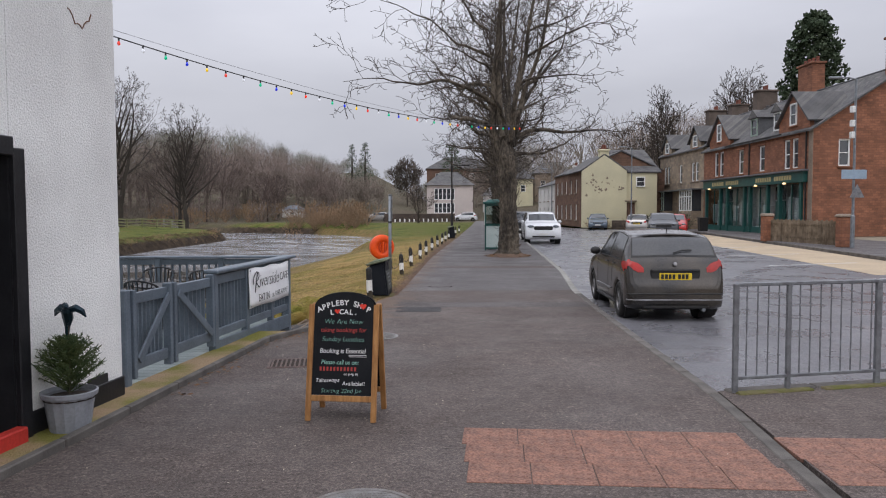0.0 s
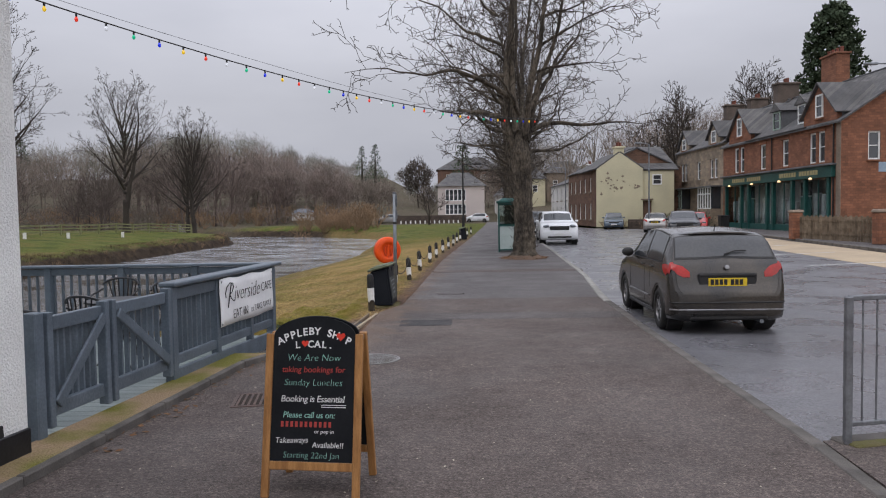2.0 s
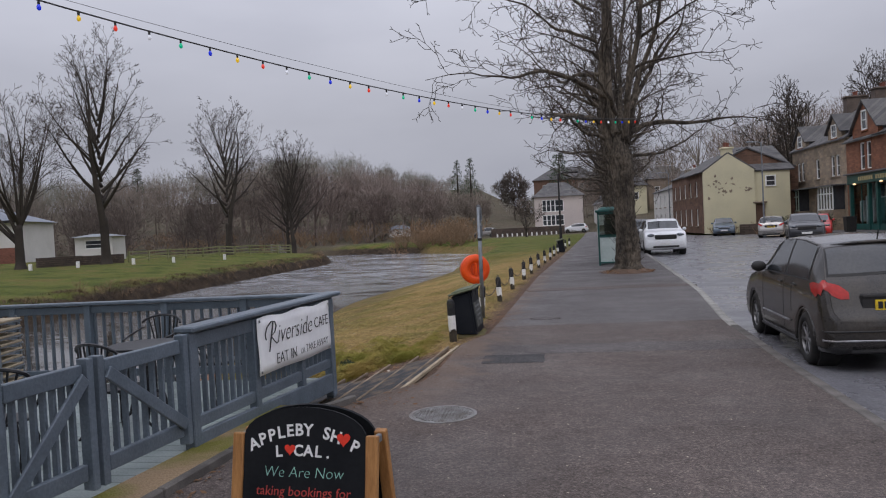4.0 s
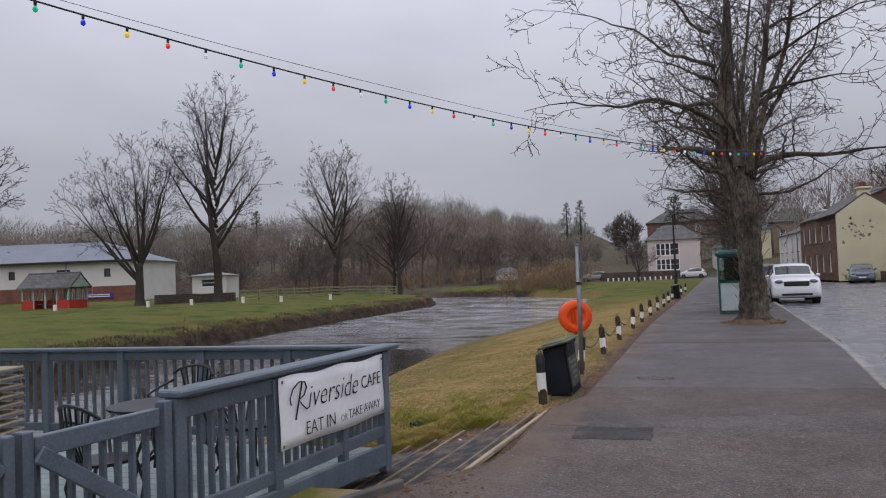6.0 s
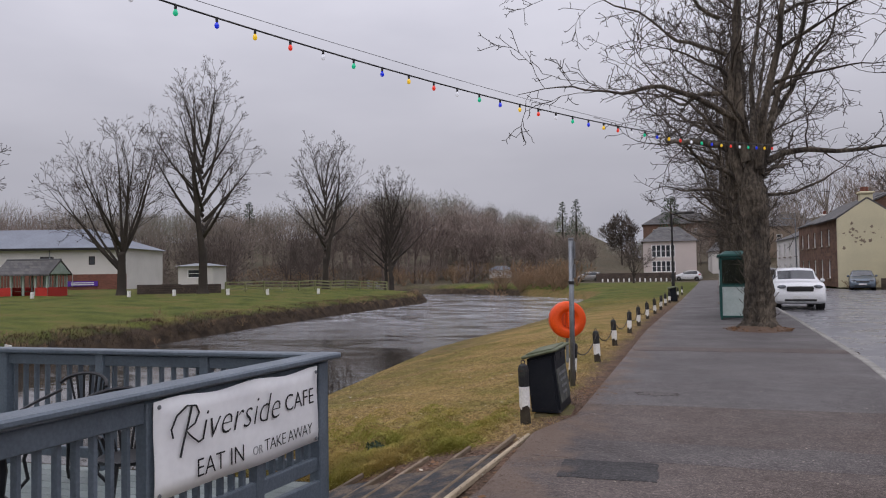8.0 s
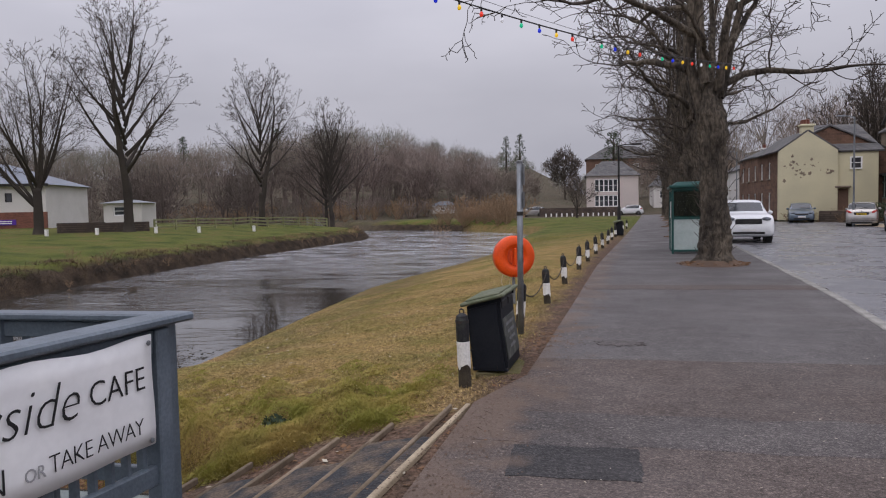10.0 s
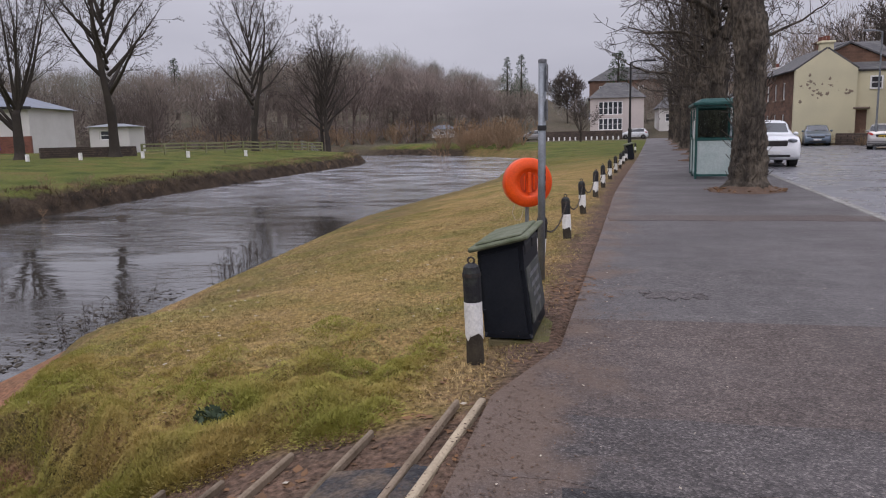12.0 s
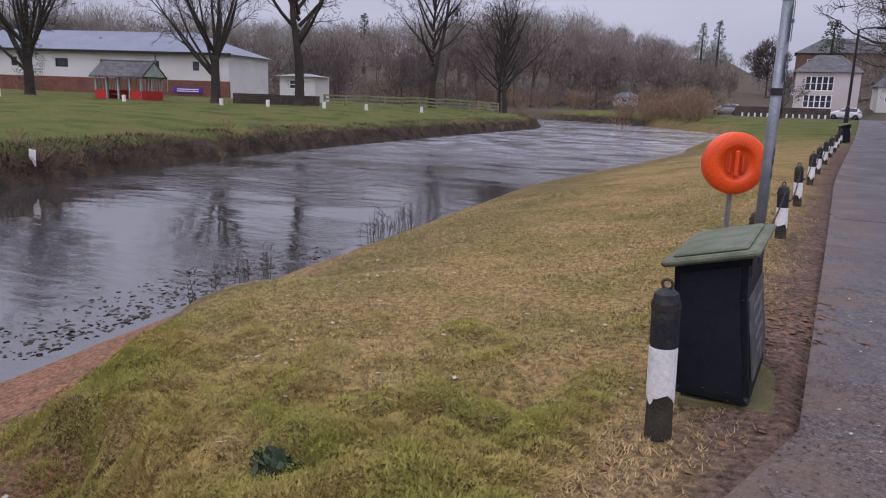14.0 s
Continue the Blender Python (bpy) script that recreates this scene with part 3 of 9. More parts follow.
def axis_steps(spans):
    out = []
    for a, b, step in spans:
        out += list(np.arange(a, b, step))
    return out + [spans[-1][1]]


def build_ground():
    xs = axis_steps([(-900, -200, 100), (-200, -60, 10), (-60, -26, 2), (-26, -16, 0.25), (-16, -9, 1.2), (-9, -7, 0.22), (-7, -0.6, 0.11), (-0.6, 0.5, 0.22), (0.5, 8, 0.6), (8, 60, 4), (60, 200, 14), (200, 900, 100)])
    ys = axis_steps([(-200, -20, 20), (-20, 10, 2), (10, 14, 0.25), (14, 19.5, 0.11), (19.5, 34, 0.25), (34, 64, 0.6), (64, 130, 1.5), (130, 300, 12), (300, 1500, 120)])
    verts = np.array([(x, y, ground_z(x, y)) for y in ys for x in xs])
    nx, ny = len(xs), len(ys)
    i = (np.arange(ny - 1)[:, None] * nx + np.arange(nx - 1)[None, :]).ravel()
    faces = np.stack([i, i + 1, i + nx + 1, i + nx], axis=1)
    me = quick_mesh("ground", verts, faces)
    me.polygons.foreach_set("use_smooth", [True] * len(me.polygons))
    ob = new("ground", me)
    return tagged(ob, "rough winter grass, brown and mossy green, sloping to the river", "grass", kind="structure")


def ground_material():
    """Grass by broad and fine noise; mud and sand where the ground lies low by the water."""
    m = bpy.data.materials.new("winter_grass")
    m.use_nodes = True
    n, l = m.node_tree.nodes, m.node_tree.links
    b = n["Principled BSDF"]
    b.inputs["Roughness"].default_value, b.inputs["Specular IOR Level"].default_value = 0.95, 0.15
    geo, sep = n.new("ShaderNodeNewGeometry"), n.new("ShaderNodeSeparateXYZ")
    l.new(geo.outputs["Position"], sep.inputs[0])

    def ns(scale, detail=6):
        t = n.new("ShaderNodeTexNoise")
        t.inputs["Scale"].default_value, t.inputs["Detail"].default_value = scale, detail
        l.new(geo.outputs["Position"], t.inputs["Vector"])
        return t.outputs["Fac"]

    def ramp(src, *stops):
        r = n.new("ShaderNodeValToRGB")
        while len(r.color_ramp.elements) < len(stops):
            r.color_ramp.elements.new(0.5)
        for e, (pos, c) in zip(r.color_ramp.elements, stops):
            e.position, e.color = pos, (*c, 1)
        l.new(src, r.inputs[0])
        return r.outputs[0]

    def mix(f, a, c, blend="MIX"):
        x = n.new("ShaderNodeMix")
        x.data_type, x.blend_type = "RGBA", blend
        if isinstance(f, float):
            x.inputs[0].default_value = f
        else:
            l.new(f, x.inputs[0])
        l.new(a, x.inputs[6])
        l.new(c, x.inputs[7])
        return x.outputs[2]

    def mapr(src, a, c, to0=0.0, to1=1.0):
        r = n.new("ShaderNodeMapRange")
        r.inputs["From Min"].default_value, r.inputs["From Max"].default_value = a, c
        r.inputs["To Min"].default_value, r.inputs["To Max"].default_value = to0, to1
        l.new(src, r.inputs["Value"])
        return r.outputs[0]

    def mth(op, a, c):
        x = n.new("ShaderNodeMath")
        x.operation = op
        for k, v in enumerate((a, c)):
            if isinstance(v, float):
                x.inputs[k].default_value = v
            else:
                l.new(v, x.inputs[k])
        return x.outputs[0]

    dry = ramp(ns(1.1), (0.3, (0.16, 0.135, 0.038)), (0.5, (0.265, 0.182, 0.065)), (0.7, (0.31, 0.205, 0.088)))
    green = ramp(ns(0.45), (0.32, (0.05, 0.07, 0.014)), (0.5, (0.1, 0.112, 0.024)), (0.68, (0.135, 0.108, 0.036)))
    # greener away from the trodden near bank: across the river and up the street
    far_y = mapr(mth("ADD", sep.outputs["Y"], mth("MULTIPLY", ns(0.15, 3), 12.0)), 46.0, 66.0)
    across = mapr(sep.outputs["X"], -14.0, -16.0)
    col = mix(mth("MAXIMUM", far_y, across), dry, green)
    col = mix(mapr(ns(0.28, 3), 0.54, 0.66, 0.0, 0.35), col, green)
    mud = ramp(ns(1.7), (0.3, (0.02, 0.015, 0.011)), (0.7, (0.075, 0.053, 0.035)))
    zn = mth("ADD", sep.outputs["Z"], mth("MULTIPLY", ns(1.4, 4), 0.5))
    col = mix(mapr(zn, -0.22, -0.42), col, mix(across, ramp(ns(2.0), (0.3, (0.11, 0.10, 0.03)), (0.7, (0.2, 0.13, 0.06))), mud))
    sand = ramp(ns(2.5), (0.3, (0.30, 0.15, 0.085)), (0.7, (0.19, 0.11, 0.065)))
    beach = mth("MULTIPLY", mapr(sep.outputs["Z"], -0.86, -1.0), mth("MULTIPLY", mapr(sep.outputs["X"], -12.0, -11.0), mapr(sep.outputs["Y"], 24.0, 20.0)))
    col = mix(beach, col, sand)
    # worn earth beside the asphalt and round the timber steps
    dirt = ramp(ns(4.0), (0.3, (0.16, 0.10, 0.07)), (0.7, (0.10, 0.07, 0.05)))
    edge = mth("SUBTRACT", sep.outputs["X"], mth("MULTIPLY", mth("SUBTRACT", sep.outputs["Y"], 17.0), 0.066))
    worn = mth("MULTIPLY", mapr(mth("ADD", edge, mth("MULTIPLY", ns(1.3, 5), 0.9)), -0.85, -0.4), mapr(sep.outputs["Y"], 70.0, 40.0))
    col = mix(worn, col, dirt)
    near = mth("MULTIPLY", mapr(mth("ADD", sep.outputs["Y"], mth("MULTIPLY", ns(1.5, 4), 0.7)), 16.25, 15.95), mapr(sep.outputs["X"], -4.9, -4.4))
    col = mix(near, col, dirt)
    litter = ramp(ns(0.3), (0.3, (0.11, 0.085, 0.06)), (0.7, (0.075, 0.07, 0.045)))
    jag = mth("MULTIPLY", ns(0.06, 3), 30.0)
    deep = mapr(mth("ADD", sep.outputs["Y"], jag), 122.0, 130.0)
    east = mapr(mth("ADD", sep.outputs["X"], jag), 50.0, 56.0)
    west = mapr(mth("ADD", sep.outputs["X"], jag), -64.0, -74.0)
    col = mix(mth("MAXIMUM", deep, mth("MAXIMUM", east, west)), col, litter)
    fine = mapr(ns(26.0, 5), 0.3, 0.7, 0.4, 1.6)
    sc = n.new("ShaderNodeVectorMath")
    sc.operation = "SCALE"
    l.new(col, sc.inputs[0])
    l.new(fine, sc.inputs["Scale"])
    l.new(sc.outputs[0], b.inputs["Base Color"])
    bp = n.new("ShaderNodeBump")
    bp.inputs["Strength"].default_value, bp.inputs["Distance"].default_value = 1.0, 0.05
    l.new(mth("ADD", ns(30.0, 4), mth("MULTIPLY", ns(7.0, 4), 2.0)), bp.inputs["Height"])
    l.new(bp.outputs[0], b.inputs["Normal"])
    return m


ground = build_ground()
ground.data.materials.append(ground_material())


def water_material():
    m = bpy.data.materials.new("river_water")
    m.use_nodes = True
    n, l = m.node_tree.nodes, m.node_tree.links
    b = n["Principled BSDF"]
    b.inputs["Base Color"].default_value = (0.04, 0.036, 0.031, 1)
    b.inputs["Roughness"].default_value, b.inputs["IOR"].default_value = 0.05, 2.3
    geo, mp = n.new("ShaderNodeNewGeometry"), n.new("ShaderNodeMapping")
    mp.inputs["Scale"].default_value, mp.inputs["Rotation"].default_value = (0.6, 1.5, 1.0), (0, 0, radians(-12))
    l.new(geo.outputs["Position"], mp.inputs["Vector"])
    a, c, d = n.new("ShaderNodeTexNoise"), n.new("ShaderNodeTexNoise"), n.new("ShaderNodeTexNoise")
    for t, s, det in ((a, 2.6, 5), (c, 0.3, 5), (d, 0.8, 4)):
        t.inputs["Scale"].default_value, t.inputs["Detail"].default_value = s, det
        l.new(mp.outputs[0], t.inputs["Vector"])
    mr = n.new("ShaderNodeMapRange")
    mr.inputs["From Min"].default_value, mr.inputs["From Max"].default_value = 0.44, 0.58
    mr.inputs["To Min"].default_value, mr.inputs["To Max"].default_value = 0.08, 1.0
    l.new(c.outputs["Fac"], mr.inputs["Value"])
    bp, bp2 = n.new("ShaderNodeBump"), n.new("ShaderNodeBump")
    bp.inputs["Distance"].default_value, bp2.inputs["Distance"].default_value, bp2.inputs["Strength"].default_value = 0.075, 0.05, 0.3
    sy, far = n.new("ShaderNodeSeparateXYZ"), n.new("ShaderNodeMapRange")
    far.inputs["From Min"].default_value, far.inputs["From Max"].default_value = 24.0, 62.0
    far.inputs["To Min"].default_value, far.inputs["To Max"].default_value = 0.014, 0.4
    l.new(geo.outputs["Position"], sy.inputs[0])
    l.new(sy.outputs["Y"], far.inputs["Value"])
    l.new(far.outputs[0], bp.inputs["Distance"])
    l.new(mr.outputs[0], bp.inputs["Strength"])
    l.new(a.outputs["Fac"], bp.inputs["Height"])
    l.new(d.outputs["Fac"], bp2.inputs["Height"])
    l.new(bp2.outputs[0], bp.inputs["Normal"])
    l.new(bp.outputs[0], b.inputs["Normal"])
    # sky sheen painted as pale streaks over the broken water round the bend
    sheen, streak, sr, mul, mix = n.new("ShaderNodeMapRange"), n.new("ShaderNodeTexNoise"), n.new("ShaderNodeMapRange"), n.new("ShaderNodeMath"), n.new("ShaderNodeMix")
    sheen.inputs["From Min"].default_value, sheen.inputs["From Max"].default_value = 34.0, 62.0
    l.new(sy.outputs["Y"], sheen.inputs["Value"])
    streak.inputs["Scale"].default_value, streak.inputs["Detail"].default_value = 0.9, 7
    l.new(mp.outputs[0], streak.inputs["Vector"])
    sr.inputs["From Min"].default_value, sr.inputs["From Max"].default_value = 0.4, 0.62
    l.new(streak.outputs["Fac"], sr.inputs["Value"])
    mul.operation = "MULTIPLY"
    l.new(sheen.outputs[0], mul.inputs[0])
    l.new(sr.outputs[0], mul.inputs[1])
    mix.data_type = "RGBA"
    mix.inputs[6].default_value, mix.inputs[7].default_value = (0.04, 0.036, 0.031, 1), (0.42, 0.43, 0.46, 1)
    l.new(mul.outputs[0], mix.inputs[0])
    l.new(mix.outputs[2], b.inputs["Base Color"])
    return m


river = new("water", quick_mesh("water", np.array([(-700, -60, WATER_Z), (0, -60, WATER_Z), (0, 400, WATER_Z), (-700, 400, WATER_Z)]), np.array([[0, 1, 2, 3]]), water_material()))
tagged(river, "dark rippled river with grey sky reflections and broken water, its far sky sheen painted in", "river", kind="structure")


# ---- paved surfaces ----
def line_between(pts, y0, y1, step, off=0.0):
    ys = list(np.arange(y0, y1, step)) + [y1]
    return [(lerp_line(y, pts) + off, y) for y in ys]


SEAM_Y = 17.75
tagged(link_bm("pavement_1", slab(line_between(PAVE_LEFT, -14, SEAM_Y, 0.5), line_between(KERB, -14, SEAM_Y, 0.5, -0.12), 0.0), M["asphalt_near"]),
       "coarse dark asphalt footway with scattered grit", "pavement", kind="structure")
tagged(link_bm("pavement_2", slab(line_between(PAVE_LEFT, SEAM_Y, 122, 1.0), line_between(KERB, SEAM_Y, 122, 1.0, -0.12), -0.004), M["asphalt_far"]),
       "smoother grey asphalt footway along the street", "pavement", kind="structure")
tagged(link_bm("road", slab(line_between(KERB, -14, 122, 2.0), line_between(FAR_KERB, -14, 122, 2.0), -0.09), M["road"]),
       "wide damp grey asphalt street", "road", kind="structure")
tagged(link_bm("pavement_3", slab(line_between(FAR_KERB, -14, 66, 2.0, 0.15), [(24.0 if y > 20 else 22.0, y) for y in list(np.arange(-14, 66, 2.0)) + [66]], 0.02), M["asphalt_far"]),
       "asphalt footway before the shops", "pavement", kind="structure")
tagged(link_bm("road_strip", slab([(lerp_line(y, FAR_KERB) - 3.4, y) for y in (22, 40, 55, 64)], [(lerp_line(y, FAR_KERB) - 0.1, y) for y in (22, 40, 55, 64)], -0.084, 0.03), M["buff"]),
       "buff-coloured road surfacing strip", "road", kind="structure")
tagged(link_bm("ground_yard", slab([(22.0, -14), (24, 20), (24, 66), (17, 76), (14.8, 122)], [(40, -14), (40, 20), (40, 66), (40, 76), (40, 122)], -0.02, 0.2), M["concrete"]),
       "yard ground behind the street front", "ground", kind="structure")
# the build-out beside the crossing
tagged(link_bm("pavement_4", slab([(lerp_line(y, KERB) + 0.012, y) for y in (-4, 2, 8.86)], [(6.4, -4), (6.6, 2), (6.9, 9.6)], 0.0, 0.2), M["asphalt_near"]),
       "asphalt build-out beside the crossing", "pavement", kind="structure")


def kerb_run(name, pts, y0, y1, length, w, material, top, label):
    """A row of kerb stones, each a piece of its own."""
    ob = thing(name, Matrix.Identity(4), label, "kerb", kind="structure")
    me = None
    y = y0
    while y < y1:
        a, b = Vector((lerp_line(y, pts), y, 0)), Vector((lerp_line(y + length, pts), y + length, 0))
        if me is None:
            bm = box((w, length - 0.012, 0.24), (0, 0, -0.12), 0.015)
            me = bpy.data.meshes.new("kerb_stone")
            bm.to_mesh(me)
            bm.free()
            me.materials.append(material)
        s = new("kerb_stone", me)
        s.parent = ob
        mid = (a + b) / 2
        s.matrix_basis = Matrix.Translation((mid.x - w / 2, mid.y, top + random.uniform(-0.004, 0.004))) @ Matrix.Rotation(-math.atan2(b.x - a.x, b.y - a.y), 4, "Z")
        y += length
    return ob


kerb_run("kerb_1", KERB, 0.5, 17.0, 0.915, 0.125, M["kerb"], 0.008, "worn grey kerb stones along the footway")
kerb_run("kerb_2", KERB, 17.0, 60.0, 0.915, 0.14, M["kerb_far"], 0.012, "pale concrete kerb stones along the footway")
kerb_run("kerb_3", [(y, x + 0.15) for y, x in FAR_KERB], 14.0, 64.0, 1.83, 0.15, M["kerb"], 0.05, "grey kerb stones before the shops")


# ---- cafe building, fence and deck ----
FX = lambda y: -2.81 + 0.145 * (y - 9.12)  # line of the cafe front and the fence
YAW = -math.atan(0.145)


def along(y, z=0.0, off=0.0):
    return Vector((FX(y) + off, y - off * 0.145, z))


def build_cafe():
    """White roughcast front with a doorway, an end wall, a plinth and a roof."""
    h = 5.6
    a, b = along(8.84, 0, 0.15), along(-7.0)
    m = Matrix.Translation(a) @ Matrix.Rotation(YAW, 4, "Z")
    ob = thing("cafe_building", m, "white roughcast cafe building with a black doorway", "building")
    # local: x outward to the street, y along the front (the corner is at y = 0, the rest at negative y)
    t = 0.35
    d0, d1, dh = -2.42, -1.4, 2.16
    bm = box((t, -d1, h), (-t / 2, d1 / 2, h / 2), 0.012)
    box((t, d1 - d0, h - dh), (-t / 2, (d0 + d1) / 2, dh + (h - dh) / 2), bm=bm)
    box((t, 14 + d0, h), (-t / 2, (d0 - 14) / 2, h / 2), bm=bm)
    part("wall", bm, M["render_white"], ob)
    part("end_wall", box((8.0, t, h), (-4.0 - t, -t / 2 - 0.004, h / 2)), M["render_white"], ob)
    bm = box((0.025, -d1 - 0.01, 0.27), (0.012, d1 / 2 - 0.005, 0.06), 0.006)
    box((0.025, 12 + d0, 0.27), (0.012, (d0 - 12) / 2, 0.06), 0.006, bm=bm)
    part("plinth", bm, M["black_paint"], ob, "black painted plinth")
    bm = box((0.05, 0.12, dh + 0.06), (0.02, d1 + 0.055, dh / 2), 0.008)
    box((0.05, 0.12, dh + 0.06), (0.02, d0 - 0.055, dh / 2), 0.008, bm=bm)
    box((0.05, d1 - d0, 0.14), (0.021, (d0 + d1) / 2, dh + 0.04), 0.008, bm=bm)
    part("door_frame", bm, M["black_paint"], ob, "black painted door surround")
    bm = box((0.05, d1 - d0 - 0.02, dh - 0.03), (-0.2, (d0 + d1) / 2, dh / 2), 0.004)
    for k in (0.55, 1.5):
        box((0.03, 0.6, 0.7), (-0.17, (d0 + d1) / 2, k), 0.01, bm=bm)
    part("door", bm, M["black_paint"], ob, "black panelled door")
    part("reveal", box((t, 0.02, dh), (-t / 2, d1 - 0.011, dh / 2)), M["black_paint"], ob, "black painted door reveal")
    part("door_step", box((0.1, 1.0, 0.13), (0.05, (d0 + d1) / 2, 0.066), 0.012), M["red_paint"], ob, "red painted doorstep")
    bm = box((0.05, 2.2, 0.5), (0.03, -2.2, 4.05), 0.01)
    part("sign", bm, M["black_paint"], ob, "dark fascia sign board")
    bm = bmesh.new()
    vs = [bm.verts.new(v) for v in ((0.4, 0.25, h), (0.4, -14, h), (-4.2, -14, h + 2.6), (-4.2, 0.25, h + 2.6), (-8.8, 0.25, h), (-8.8, -14, h))]
    for f in ((0, 3, 2, 1), (3, 4, 5, 2), (0, 1, 5, 4), (0, 4, 3), (1, 2, 5)):
        bm.faces.new([vs[k] for k in f])
    part("roof", bm, M["slate"], ob)
    # a hairline swag crack in the roughcast
    pts = [(0.003, -0.35 - 0.32 * k / 10, 3.42 - 0.13 * math.sin(k / 10 * math.pi) - 0.03 * (k % 3 == 1)) for k in range(11)]
    part("crack", tube(pts, 0.006, 4), M["mortar"], ob)
    return ob


build_cafe()


def build_apron():
    """The narrow kerbed strip between the cafe front and the footway."""
    ob = thing("apron_strip", Matrix.Identity(4), "narrow mossy concrete strip before the cafe front", "path", kind="structure")
    y0, y1 = 4.0, 12.4
    n = 24
    ys = [y0 + (y1 - y0) * k / n for k in range(n + 1)]
    part("strip", slab([(FX(y) + 0.02, y) for y in ys], [(lerp_line(y, PAVE_LEFT) - 0.055, y) for y in ys], 0.02, 0.25), M["apron"], ob)
    for k in range(10):
        a = Vector((lerp_line(3.8 + k * 0.88, PAVE_LEFT) - 0.03, 3.8 + k * 0.88, 0))
        b = Vector((lerp_line(3.8 + (k + 1) * 0.88, PAVE_LEFT) - 0.03, 3.8 + (k + 1) * 0.88 - 0.01, 0))
        part("edging_stone", beam(a + Vector((0, 0, 0.02)), b + Vector((0, 0, 0.02)), 0.07, 0.09, 0.01), M["kerb"], ob)
    return ob


M["apron"] = mat("mossy_concrete", (0.30, 0.21, 0.125), (0.16, 0.15, 0.03), 0.95, scale=1.6, fine=60, bump=0.8, dist=0.02, contrast=(0.42, 0.6))
build_apron()


def spar(ob, name, p, q, w, h, bevel=0.006):
    return part(name, beam(p, q, w, h, bevel), M["fence"], ob)


def build_gate(y0, y1, brace_up):
    ob = thing("gate", Matrix.Identity(4), "blue-grey painted wooden gate leaf with a diagonal brace", "gate", "cafe gates")
    zt = 0.93
    e = 0.02
    spar(ob, "stile", along(y0 + 0.05, 0.07, e), along(y0 + 0.05, zt + 0.02, e), 0.06, 0.09)
    spar(ob, "stile", along(y1 - 0.05, 0.07, e), along(y1 - 0.05, zt + 0.02, e), 0.06, 0.09)
    spar(ob, "top_rail", along(y0 + 0.1, zt - 0.07, e), along(y1 - 0.1, zt - 0.07, e), 0.05, 0.11)
    spar(ob, "bottom_rail", along(y0 + 0.1, 0.2, e), along(y1 - 0.1, 0.2, e), 0.05, 0.11)
    lo, hi = (y0, y1) if brace_up else (y1, y0)
    s = 0.1 if brace_up else -0.1
    spar(ob, "brace", along(lo + s, 0.24, e + 0.045), along(hi - s, zt - 0.1, e + 0.045), 0.025, 0.09)
    n = 8
    for k in range(n):
        y = y0 + 0.1 + (y1 - y0 - 0.2) * (k + 0.5) / n
        spar(ob, "baluster", along(y, 0.14, e - 0.045), along(y, zt - 0.05, e - 0.045), 0.025, 0.045, 0.003)
    return ob


def build_front_fence():
    ob = thing("fence", Matrix.Identity(4), "blue-grey painted timber fence with a broad capping rail", "fence")
    y0, y1 = 11.07, 13.73
    for y, h, w in ((y0, 0.95, 0.1), (12.05, 0.93, 0.09), (13.7, 0.95, 0.1)):
        part("post", beam(along(y, -0.18), along(y, h), w, w, 0.008), M["fence"], ob)
    part("post", beam(along(12.98, -0.1), along(12.98, 0.9), 0.075, 0.08, 0.008), M["fence"], ob)
    cap = beam(along(y0 - 0.06, 0.975), along(y1 + 0.16, 0.99), 0.19, 0.045, 0.012)
    part("capping_rail", cap, M["fence"], ob)
    spar(ob, "top_rail", along(y0, 0.87), along(y1, 0.885), 0.05, 0.12)
    spar(ob, "bottom_rail", along(y0, 0.2), along(y1, 0.2), 0.05, 0.1)
    n = 24
    for k in range(n):
        y = y0 + 0.08 + (y1 - y0 - 0.16) * (k + 0.5) / n
        spar(ob, "baluster", along(y, 0.15, -0.03), along(y, 0.85, -0.03), 0.025, 0.045, 0.003)
    part("skirting_board", beam(along(y0, 0.02, 0.02), along(y1, -0.02, 0.02), 0.05, 0.2, 0.006), M["fence"], ob)
    return ob


def build_back_fence():
    ob = thing("fence", Matrix.Identity(4), "blue-grey painted timber balustrade along the river edge of the deck", "fence")
    x0, x1, y = -2.2, -8.3, 13.86
    for k in range(7):
        x = x0 + (x1 - x0) * k / 6
        part("post", beam((x, y, -0.6), (x, y, 0.97), 0.09, 0.09, 0.008), M["fence"], ob)
    part("capping_rail", beam((x0 + 0.0, y - 0.01, 0.985), (x1, y - 0.01, 0.985), 0.13, 0.04, 0.01), M["fence"], ob)
    spar(ob, "top_rail", (x0, y, 0.91), (x1, y, 0.91), 0.045, 0.09)
    spar(ob, "bottom_rail", (x0, y, 0.12), (x1, y, 0.12), 0.045, 0.09)
    for k in range(52):
        x = x0 + (x1 - x0) * (k + 0.5) / 52
        spar(ob, "baluster", (x, y + 0.03, 0.08), (x, y + 0.03, 0.9), 0.04, 0.025, 0.003)
    # the side towards the building
    part("capping_rail", beam((x1, 9.4, 0.985), (x1, y, 0.985), 0.13, 0.04, 0.01), M["fence"], ob)
    for k in range(5):
        yy = 9.6 + 4.2 * k / 5
        part("post", beam((x1, yy, -0.6), (x1, yy, 0.97), 0.09, 0.09, 0.008), M["fence"], ob)
    return ob


gate_post = thing("gate_post", Matrix.Identity(4), "blue-grey square wooden gate post beside the wall", "post")
part("shaft", beam(along(9.12, -0.1), along(9.12, 0.96), 0.1, 0.1, 0.01), M["fence"], gate_post)
build_gate(9.17, 9.98, True)
build_gate(9.98, 11.0, False)
build_front_fence()
build_back_fence()


